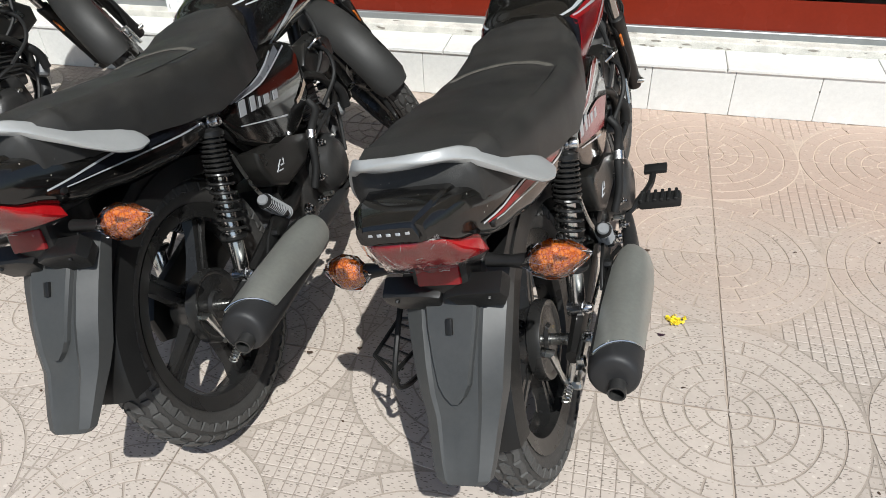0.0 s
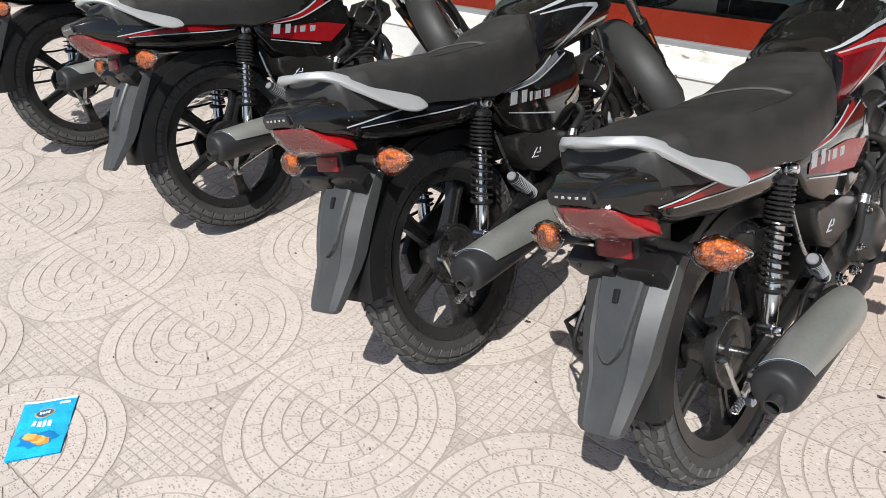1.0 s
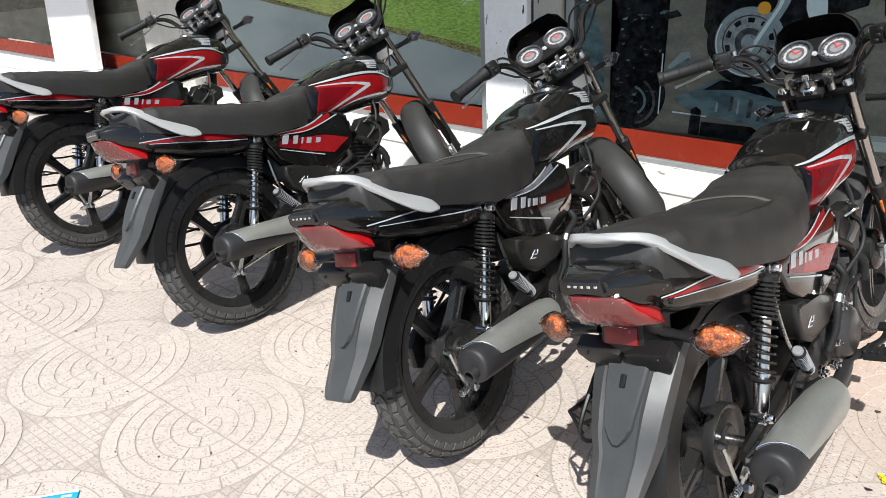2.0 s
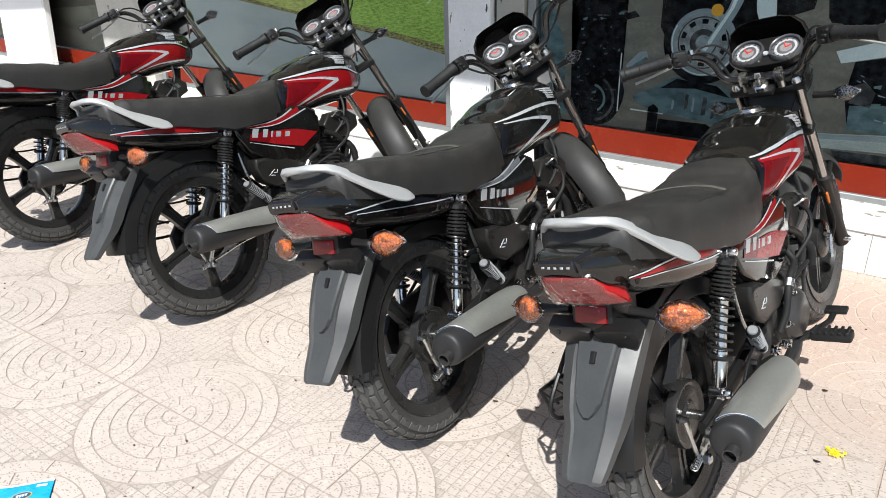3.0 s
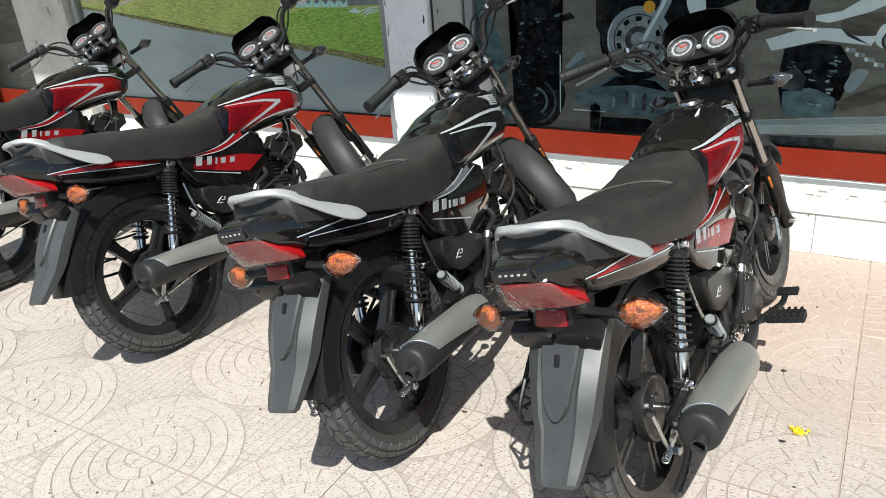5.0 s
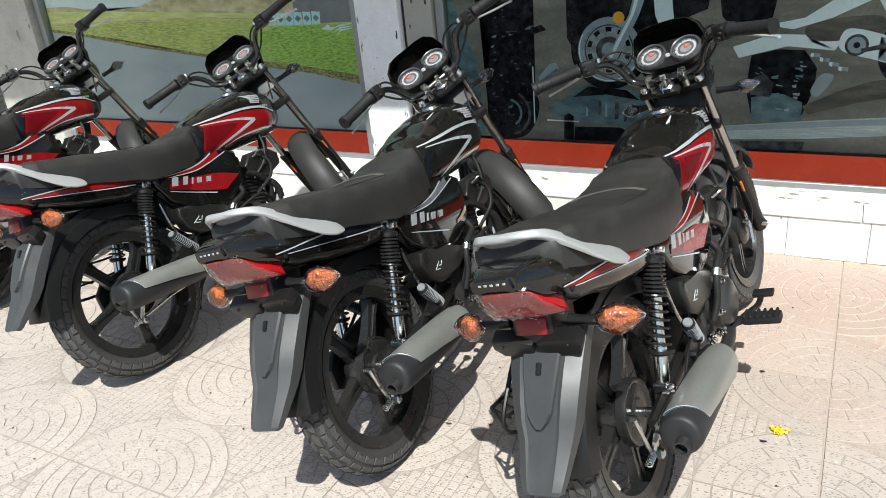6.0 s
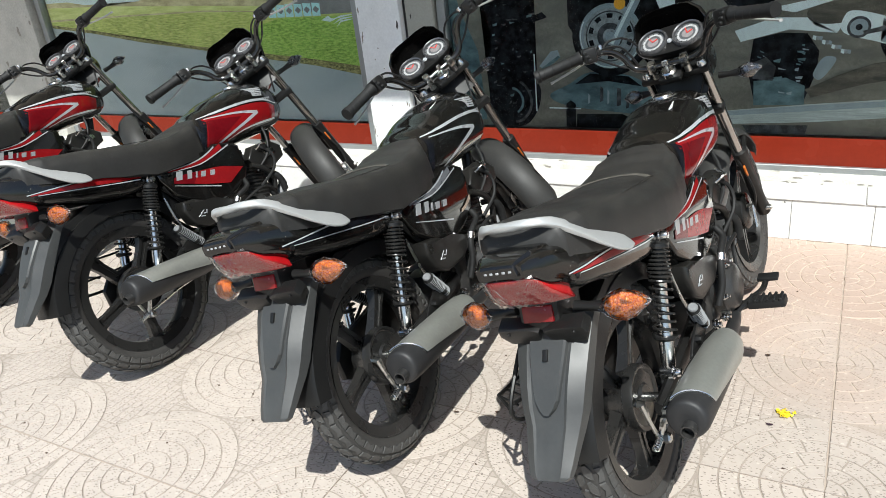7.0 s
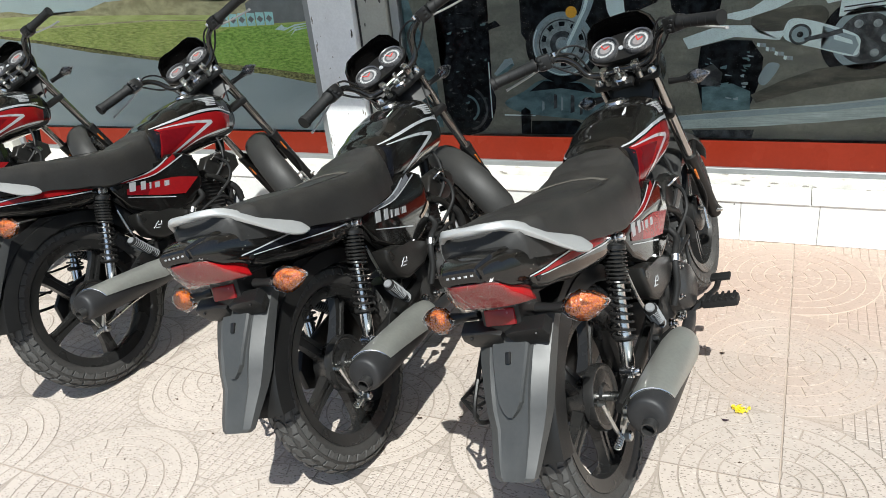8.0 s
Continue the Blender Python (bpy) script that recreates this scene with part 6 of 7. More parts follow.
# ---- printed posters behind the glass ----
def flat_mat(name, base, vary=0.1, scale=10, stretch=(1, 1, 1), second=None, bscale=90):
    base = tuple(min(0.8, 2.35 * c) for c in base)
    m = mat(name, base, 0.6, vary=vary, scale=scale, spec=0.05)
    if second:
        second = tuple(min(0.8, 2.35 * c) for c in second)
        nt = m.node_tree
        b = nt.nodes["Principled BSDF"]
        src = b.inputs["Base Color"].links[0].from_socket
        tc, mp, n = nt.nodes.new("ShaderNodeTexCoord"), nt.nodes.new("ShaderNodeMapping"), nt.nodes.new("ShaderNodeTexNoise")
        mp.inputs["Scale"].default_value = stretch
        n.inputs["Scale"].default_value, n.inputs["Detail"].default_value = bscale, 6
        r = nt.nodes.new("ShaderNodeMapRange")
        r.inputs[1].default_value, r.inputs[2].default_value = 0.4, 0.65
        x = nt.nodes.new("ShaderNodeMix")
        x.data_type = "RGBA"
        x.inputs[7].default_value = (*second, 1)
        nt.links.new(tc.outputs["Object"], mp.inputs[0])
        nt.links.new(mp.outputs[0], n.inputs["Vector"])
        nt.links.new(n.outputs[0], r.inputs[0])
        nt.links.new(r.outputs[0], x.inputs[0])
        nt.links.new(src, x.inputs[6])
        nt.links.new(x.outputs[2], b.inputs["Base Color"])
    return m


q_sky = flat_mat("print_sky", (0.30, 0.48, 0.62), 0.06, 2)
q_hill = flat_mat("print_hills", (0.20, 0.17, 0.10), 0.2, 8, (1, 1, 2), (0.30, 0.27, 0.16), 14)
q_far = flat_mat("print_far_field", (0.31, 0.32, 0.135), 0.12, 4, (1, 1, 8), (0.24, 0.26, 0.09), 6)
q_grass = flat_mat("print_grass", (0.185, 0.215, 0.062), 0.4, 5, (0.5, 1, 3.0), (0.28, 0.29, 0.10), 40)
q_green = flat_mat("print_near_grass", (0.125, 0.20, 0.042), 0.4, 6, (0.7, 1, 2.4), (0.22, 0.29, 0.075), 50)
q_verge = flat_mat("print_verge", (0.07, 0.065, 0.03), 0.4, 12, (1, 1, 2), (0.20, 0.18, 0.08), 60)
q_road = flat_mat("print_road", (0.18, 0.20, 0.205), 0.14, 2, (0.6, 1, 1.5), (0.205, 0.225, 0.228), 5)
q_asphalt = flat_mat("print_asphalt", (0.088, 0.086, 0.072), 0.35, 5, (0.5, 1, 2), (0.064, 0.063, 0.054), 9)
q_dark = flat_mat("print_black", (0.0015, 0.0016, 0.002), 0.3, 10, (1, 1, 1), (0.008, 0.009, 0.011), 30)
q_shade = flat_mat("print_dark_grey", (0.016, 0.017, 0.018), 0.3, 10, (1, 1, 1), (0.045, 0.047, 0.05), 30)
q_teal = flat_mat("print_teal_grey", (0.060, 0.094, 0.102), 0.25, 6, (1, 1, 2), (0.030, 0.048, 0.053), 12)
q_white = flat_mat("print_pale_panel", (0.30, 0.365, 0.38), 0.12, 4)
q_metal = flat_mat("print_metal", (0.15, 0.165, 0.168), 0.2, 14, (1, 1, 1), (0.08, 0.09, 0.092), 40)
q_rimg = flat_mat("print_wheel_grey", (0.125, 0.152, 0.162), 0.2, 14)
q_line = flat_mat("print_kerb", (0.20, 0.225, 0.22), 0.25, 9, (0.4, 1, 7), (0.15, 0.17, 0.165), 22)
q_amber = flat_mat("print_amber", (0.55, 0.17, 0.02), 0.1, 20)
q_blue = flat_mat("print_blue_fence", (0.22, 0.36, 0.42), 0.1, 20)
q_brown = flat_mat("print_brown_shade", (0.055, 0.052, 0.042), 0.3, 6, (0.5, 1, 2), (0.03, 0.029, 0.025), 18)
q_house = flat_mat("print_house", (0.10, 0.10, 0.10), 0.2, 20)


def shape(name, pts, layer, material, parent, curved=False):
    """A printed field: an outline in x and z, laid on the sheet in thin layers."""
    if curved:
        loop = [Vector((x, 0, z)) for x, z in pts]
        out = []
        n = len(loop)
        for i in range(n):
            a, b, c, d = loop[i - 1], loop[i], loop[(i + 1) % n], loop[(i + 2) % n]
            for k in range(6):
                t = k / 6
                out.append(0.5 * (2 * b + (c - a) * t + (2 * a - 5 * b + 4 * c - d) * t * t + (3 * b - a - 3 * c + d) * t**3))
        pts = [(v.x, v.z) for v in out]
    bm = bmesh.new()
    vs = [bm.verts.new((x, YG + 0.030 - 0.0011 * layer, z)) for x, z in pts]
    f = bm.faces.new(vs)
    bmesh.ops.triangulate(bm, faces=[f])
    return part(name, bm, material, parent, smooth=False)


def ring(name, c, r0, r1, layer, material, parent, a0=0, a1=360, sx=1.0):
    bm = bmesh.new()
    n = 40
    rows_ = []
    for k in range(n + 1):
        a = radians(a0 + (a1 - a0) * k / n)
        rows_.append([(c[0] + r * math.cos(a) * sx, YG + 0.030 - 0.0011 * layer, c[1] + r * math.sin(a)) for r in (r0, r1)])
    loft(bm, rows_, cap=False, closed=False)
    return part(name, bm, material, parent, smooth=False)


def landscape_poster():
    x0, x1 = WL[0] + 0.047, WL[1] - 0.047
    sheet = part("poster", box(bmesh.new(), (x1 - x0, 0.004, 2.14), ((x0 + x1) / 2, YG + 0.033, 1.44)), q_sky, smooth=False)
    tagged(sheet, "printed landscape of road, meadow and hills behind the shop window", "poster")
    shape("hills", [(x0, 1.125), (-4.72, 1.125), (-4.55, 1.10), (-4.33, 1.085), (-4.05, 1.10), (-3.87, 1.14), (-3.63, 1.145), (-3.3, 1.13), (-3.0, 1.10), (-2.75, 1.10), (x1, 1.10), (x1, 0.90), (x0, 0.90)], 1, q_hill, sheet)
    shape("far_field", [(x0, 1.095), (-4.31, 1.082), (-3.8, 1.06), (-3.41, 1.045), (-2.92, 1.02), (x1, 0.99), (x1, 0.60), (x0, 0.80)], 2, q_far, sheet)
    shape("meadow", [(x0, 1.00), (-4.2, 1.01), (-3.6, 1.012), (-3.2, 1.0), (-2.9, 0.98), (x1, 0.965), (x1, 0.60), (-3.5, 0.74), (x0, 0.93)], 3, q_grass, sheet)
    shape("near_meadow", [(-3.35, 0.86), (-2.95, 0.955), (x1, 0.955), (x1, 0.672), (-2.75, 0.715), (-3.03, 0.745)], 3.5, q_green, sheet)
    shape("field_edge", [(x0, 1.016), (-4.2, 1.022), (-3.5, 1.022), (-3.05, 1.0), (-3.05, 0.995), (-3.5, 1.014), (-4.2, 1.012), (x0, 1.004)], 4, q_hill, sheet)
    shape("verge", [(x0, 0.985), (-4.55, 0.938), (-4.09, 0.868), (-3.63, 0.815), (-3.03, 0.755), (-2.75, 0.725), (x1, 0.680), (x1, 0.60), (-3.5, 0.74), (x0, 0.93)], 4, q_verge, sheet)
    shape("road", [(x0, 0.965), (-4.55, 0.918), (-4.09, 0.848), (-3.63, 0.795), (-3.03, 0.720), (-2.75, 0.690), (x1, 0.630), (x1, 0.372), (x0, 0.372)], 5, q_road, sheet)
    house = shape("house", [(-2.82, 1.0), (-2.82, 1.08), (-2.73, 1.12), (-2.60, 1.12), (-2.50, 1.08), (x1, 1.08), (x1, 0.968), (-2.64, 0.966)], 4, q_house, sheet)
    for k in range(6):
        shape("fence_panel", [(-3.015 + 0.062 * k, 0.960), (-2.960 + 0.062 * k, 0.960), (-2.955 + 0.062 * k, 1.026), (-3.010 + 0.062 * k, 1.030)], 5, q_blue, sheet)
        cx = -2.985 + 0.062 * k
        shape("fence_diamond", [(cx - 0.022, 0.994), (cx, 0.976), (cx + 0.022, 0.994), (cx, 1.012)], 6, q_house, sheet)
    for k in range(3):
        shape("swoosh", [(-2.60 + 0.02 * k, 0.93 - 0.02 * k), (-2.52, 0.955 - 0.012 * k), (x1, 0.962 - 0.012 * k), (-2.52, 0.945 - 0.012 * k)], 6, q_white, sheet)
    shape("white_bird", [(-2.65, 0.935), (-2.60, 0.958), (-2.585, 0.945), (-2.55, 0.938), (-2.59, 0.925)], 7, q_white, sheet)


def scooter_poster():
    x0, x1 = WR[0] + 0.047, WR[1] - 0.047
    sheet = part("poster", box(bmesh.new(), (x1 - x0, 0.004, 2.14), ((x0 + x1) / 2, YG + 0.033, 1.44)), q_asphalt, smooth=False)
    tagged(sheet, "printed scooters on grey asphalt behind the shop window", "poster")
    # pale kerb along the road and the dark patch below it
    shape("kerb", [(-0.80, 0.450), (-0.54, 0.468), (-0.208, 0.501), (0.075, 0.525), (0.80, 0.62), (1.6, 0.74), (1.6, 0.64), (0.80, 0.53), (0.083, 0.448), (-0.201, 0.424), (-0.537, 0.407), (-0.80, 0.400)], 1, q_line, sheet)
    shape("kerb_top", [(-0.56, 0.463), (-0.208, 0.496), (0.075, 0.518), (0.80, 0.61), (0.80, 0.59), (0.078, 0.495), (-0.205, 0.472), (-0.54, 0.445)], 2, q_rimg, sheet)
    shape("gutter", [(-0.462, 0.405), (-0.20, 0.411), (-0.208, 0.372), (-0.44, 0.372)], 2, q_shade, sheet)
    # motorcycle printed in black beside the pier
    shape("blue_panel", [(-1.88, 1.3), (-1.80, 0.95), (-1.72, 0.75), (-1.70, 0.40), (-1.78, 0.40), (-1.88, 0.60)], 1, q_teal, sheet)
    shape("dark_machine", [(-1.70, 1.30), (-1.40, 1.28), (-1.424, 0.976), (-1.443, 0.92), (-1.418, 0.84), (-1.415, 0.63), (-1.395, 0.54), (-1.426, 0.44), (-1.50, 0.374), (-1.66, 0.374), (-1.67, 0.65), (-1.64, 0.85), (-1.70, 1.0)], 2, q_dark, sheet, True)
    ring("tyre_edge", (-1.56, 0.50), 0.105, 0.118, 3, q_shade, sheet, -80, 60)
    ring("tyre_edge", (-1.56, 0.50), 0.060, 0.072, 3, q_teal, sheet, -60, 80)
    rnd = random.Random(8)
    for k in range(44):
        x, z, q = rnd.uniform(-1.65, -1.43), rnd.uniform(0.42, 1.08), rnd.uniform(0.008, 0.034)
        shape("engine_glint", [(x, z), (x + q, z + rnd.uniform(-0.01, 0.01)), (x + q * 0.8, z - 0.006), (x + 0.002, z - 0.008)], 3, (q_teal, q_shade, q_shade)[k % 3], sheet)
    shape("side_arm", [(-1.44, 0.90), (-1.37, 0.925), (-1.345, 0.90), (-1.43, 0.875)], 3, q_dark, sheet)
    shape("silencer", [(-1.397, 0.672), (-1.335, 0.742), (-1.30, 0.748), (-1.288, 0.715), (-1.366, 0.648)], 3, q_rimg, sheet)
    shape("silencer_shade", [(-1.385, 0.662), (-1.30, 0.722), (-1.288, 0.715), (-1.366, 0.648)], 4, q_teal, sheet)
    shape("prop", [(-1.424, 0.73), (-1.418, 0.73), (-1.420, 0.45), (-1.426, 0.45)], 3, q_white, sheet)
    shape("rod", [(-1.356, 0.472), (-1.195, 0.469), (-1.195, 0.463), (-1.356, 0.465)], 4, q_white, sheet)
    WP = (-1.045, 0.805)
    # front scooter: wheel, fork, floor and dark underside
    shape("leg_shield", [(-1.245, 1.3), (-1.245, 0.86), (-1.20, 0.79), (-1.13, 0.80), (-0.90, 0.93), (-0.80, 0.90), (-0.62, 0.97), (-0.56, 1.3)], 2, q_dark, sheet)
    shape("shadow", [(-1.35, 0.53), (-1.25, 0.585), (-1.146, 0.641), (-0.963, 0.627), (-0.86, 0.56), (-0.80, 0.44), (-0.99, 0.45), (-1.26, 0.48)], 2, q_teal, sheet, True)
    shape("floor_board", [(-1.22, 0.585), (-1.146, 0.636), (-0.963, 0.622), (-0.90, 0.575), (-1.06, 0.60)], 3, q_dark, sheet)
    for k, (x, z0, z1, w) in enumerate(((-1.10, 0.50, 0.575, 0.016), (-1.065, 0.49, 0.56, 0.010), (-1.02, 0.48, 0.57, 0.020), (-0.975, 0.47, 0.53, 0.014), (-1.16, 0.49, 0.54, 0.012))):
        shape("floor_gleam", [(x, z0), (x + w, z0 + 0.006), (x + w * 1.1, z1 - 0.008), (x + 0.2 * w, z1)], 3.5, (q_shade, q_rimg, q_shade)[k % 3], sheet)
    shape("stand", [(-1.272, 0.374), (-1.268, 0.49), (-1.245, 0.507), (-1.220, 0.49), (-1.222, 0.374)], 4, q_dark, sheet)
    shape("underside", [(-1.22, 0.374), (-1.215, 0.44), (-0.993, 0.444), (-0.90, 0.40), (-0.90, 0.374)], 3, q_dark, sheet)
    ring("tyre", WP, 0.140, 0.180, 4, q_dark, sheet)
    ring("wheel_rim", WP, 0.124, 0.146, 5, q_rimg, sheet)
    ring("rim_gleam", WP, 0.137, 0.142, 6, q_white, sheet, 150, 330)
    ring("wheel_disc", WP, 0.0, 0.126, 5, q_metal, sheet)
    ring("disc_groove", WP, 0.108, 0.114, 6, q_shade, sheet)
    for k in range(10):
        a = 36 * k + 10
        ring("wheel_slot", WP, 0.082, 0.102, 6, q_dark, sheet, a, a + 17)
    ring("hub_ring", WP, 0.034, 0.060, 6, q_shade, sheet)
    ring("wheel_hub", WP, 0.0, 0.022, 9, q_rimg, sheet)
    shape("fork_leg", [(-1.055, 0.770), (-1.012, 0.752), (-0.909, 0.954), (-0.84, 1.15), (-0.90, 1.15), (-0.955, 0.956)], 8, q_rimg, sheet)
    shape("fork_gleam", [(-1.045, 0.775), (-1.030, 0.768), (-0.932, 0.955), (-0.87, 1.15), (-0.89, 1.15), (-0.947, 0.955)], 9, q_white, sheet)
    ring("lamp", (-0.999, 0.947), 0.0, 0.026, 9, q_amber, sheet)
    shape("pale_panel", [(-0.88, 1.3), (-0.80, 1.3), (-0.754, 0.897), (-0.811, 0.887), (-0.838, 0.95)], 6, q_white, sheet)
    # rear scooter: pale body, engine, case and wheel
    shape("seat_shade", [(-0.62, 1.3), (-0.56, 0.938), (-0.523, 0.894), (-0.384, 0.883), (-0.364, 0.929), (-0.30, 1.3)], 2, q_dark, sheet)
    shape("pale_band", [(-0.384, 0.898), (-0.243, 0.924), (-0.10, 1.02), (0.06, 1.30), (0.20, 1.30), (0.02, 1.0), (-0.146, 0.92), (-0.283, 0.879)], 4, q_white, sheet)
    shape("pale_body", [(-0.485, 0.766), (-0.511, 0.812), (-0.359, 0.862), (-0.234, 0.857), (-0.21, 0.827), (-0.091, 0.852), (-0.125, 0.793), (-0.299, 0.812)], 4, q_white, sheet)
    shape("body_shade", [(-0.236, 0.885), (-0.172, 0.911), (-0.06, 0.925), (0.029, 0.919), (0.035, 0.862), (-0.133, 0.830), (-0.222, 0.843)], 5, q_brown, sheet, True)
    shape("pale_panel", [(0.088, 0.945), (0.30, 0.96), (0.36, 0.90), (0.084, 0.878)], 5, q_white, sheet)
    for k in range(2):
        shape("panel_line", [(0.10, 0.895 + 0.016 * k), (0.30, 0.918 + 0.016 * k), (0.30, 0.922 + 0.016 * k), (0.10, 0.900 + 0.016 * k)], 6, q_dark, sheet)
    shape("tail", [(-0.02, 1.03), (0.10, 1.10), (0.9, 1.22), (0.9, 1.04), (0.20, 0.96), (0.04, 0.93)], 4, q_white, sheet)
    for k in range(3):
        shape("vent_slot", [(0.09, 0.985 + 0.016 * k), (0.24, 1.005 + 0.016 * k), (0.24, 1.010 + 0.016 * k), (0.09, 0.991 + 0.016 * k)], 5, q_shade, sheet)
    shape("engine_block", [(-0.435, 0.776), (-0.33, 0.80), (-0.232, 0.795), (-0.182, 0.723), (-0.186, 0.638), (-0.221, 0.526), (-0.419, 0.51), (-0.45, 0.639)], 3, q_dark, sheet)
    shape("engine_teal", [(-0.425, 0.60), (-0.30, 0.615), (-0.225, 0.58), (-0.222, 0.50), (-0.42, 0.495)], 4, q_teal, sheet)
    shape("engine_grey", [(-0.43, 0.68), (-0.38, 0.70), (-0.34, 0.66), (-0.35, 0.60), (-0.43, 0.61)], 4, q_shade, sheet)
    for k in range(12):  # chain of bright fittings under the body
        x, z = -0.210 + 0.0118 * k, 0.786 - 0.0062 * k + 0.005 * (k % 3)
        shape("fitting", [(x, z), (x + 0.012, z - 0.003), (x + 0.010, z - 0.020), (x - 0.002, z - 0.014)], 5, (q_white, q_metal, q_rimg)[k % 3], sheet)
    for k in range(22):
        x, z, q = rnd.uniform(-0.43, -0.23), rnd.uniform(0.53, 0.77), rnd.uniform(0.010, 0.034)
        shape("engine_glint", [(x, z), (x + q, z + rnd.uniform(-0.014, 0.008)), (x + q * 0.9, z - 0.010), (x + 0.002, z - 0.007)], 5, q_teal if k % 3 else q_rimg, sheet)
    shape("cooling_pipe", [(-0.198, 0.628), (-0.175, 0.685), (-0.150, 0.702), (-0.118, 0.692), (-0.135, 0.650), (-0.172, 0.606)], 5, q_rimg, sheet, True)
    shape("silencer", [(-0.224, 0.565), (-0.100, 0.628), (0.020, 0.672), (0.160, 0.690), (0.330, 0.705), (0.330, 0.640), (0.140, 0.615), (-0.020, 0.585), (-0.199, 0.530)], 5, q_brown, sheet)
    shape("drive_case", [(-0.103, 0.862), (-0.062, 0.878), (0.046, 0.850), (0.153, 0.806), (0.170, 0.765), (0.150, 0.722), (0.023, 0.755), (-0.103, 0.795)], 7, q_white, sheet, True)
    shape("case_rim", [(0.03, 0.845), (0.150, 0.800), (0.165, 0.765), (0.148, 0.727), (0.03, 0.757), (0.06, 0.80)], 8, q_rimg, sheet)
    shape("case_gleam", [(0.07, 0.812), (0.14, 0.785), (0.145, 0.768), (0.075, 0.790)], 9, q_white, sheet)
    ring("case_cap", (-0.050, 0.814), 0.030, 0.042, 8, q_shade, sheet)
    ring("case_face", (-0.050, 0.814), 0.0, 0.032, 9, q_rimg, sheet)
    ring("case_nut", (-0.050, 0.814), 0.0, 0.012, 10, q_dark, sheet)
    shape("case_arm", [(-0.035, 0.800), (0.06, 0.822), (0.10, 0.835), (0.105, 0.815), (0.05, 0.800), (-0.03, 0.785)], 10, q_shade, sheet)
    ring("tyre", (0.19, 0.790), 0.120, 0.165, 4, q_dark, sheet)
    ring("wheel_rim", (0.19, 0.790), 0.100, 0.126, 5, q_rimg, sheet)
    ring("wheel_disc", (0.19, 0.790), 0.0, 0.101, 4, q_shade, sheet)
    for k in range(6):
        a = radians(60 * k)
        ring("wheel_slot", (0.19 + 0.066 * math.cos(a), 0.790 + 0.066 * math.sin(a)), 0.0, 0.016, 5, q_metal, sheet)


landscape_poster()
scooter_poster()
# added sheet: the further glass's dimness and reflections are put into its colours
far_sheet = part("poster", box(bmesh.new(), (WF[1] - WF[0] - 0.094, 0.004, 2.14), ((WF[0] + WF[1]) / 2, YG + 0.033, 1.44)), q_asphalt, smooth=False)
tagged(far_sheet, "dim grey-brown sheet added for the further window's dark reflecting glass", "poster")
shape("dark_field", [(-8.5, 0.60), (-7.4, 0.70), (-6.6, 0.66), (-5.7, 0.74), (-5.7, 2.4), (-8.5, 2.4)], 1, q_brown, far_sheet)

# ---- loose things ----
m_board = mat("white_printed_board", (0.78, 0.79, 0.80), 0.4, vary=0.03, scale=4)
m_ink = mat("grey_print", (0.20, 0.21, 0.23), 0.6, vary=0.1)


def notice_board():
    bm = box(bmesh.new(), (0.78, 0.022, 1.15), (0, 0, 0.575), bevel=0.004, segs=2)
    b = part("notice_board", bm, m_board, smooth=False)
    for k, (w, z) in enumerate(((0.30, 0.725), (0.34, 0.690))):
        part("print_line", box(bmesh.new(), (w, 0.002, 0.014), (0.06, -0.012, z)), m_ink, b, smooth=False)
    part("board_edge", box(bmesh.new(), (0.03, 0.05, 1.14), (0.402, 0.014, 0.57), bevel=0.003), m_marble, b, smooth=False)
    b.matrix_basis = pose(-6.56, 0.955, ZR, -5, 0, -3)
    tagged(b, "white notice board leaning against the shop front", "board")


notice_board()
m_packetd = mat("deep_blue_foil_print", (0.012, 0.17, 0.40), 0.35, vary=0.15, scale=40)
m_packeto = mat("orange_foil_print", (0.70, 0.22, 0.03), 0.4, vary=0.2, scale=60)
m_packet = mat("blue_foil", (0.020, 0.36, 0.60), 0.26, vary=0.15, scale=25, bump=0.0008, bscale=40, coat=0.3)
m_packetw = mat("pale_foil_print", (0.70, 0.80, 0.84), 0.35, vary=0.1)
m_packety = mat("yellow_foil_print", (0.62, 0.36, 0.10), 0.4, vary=0.15, scale=40)
m_packetb = mat("dark_foil_print", (0.03, 0.09, 0.16), 0.4, vary=0.1)


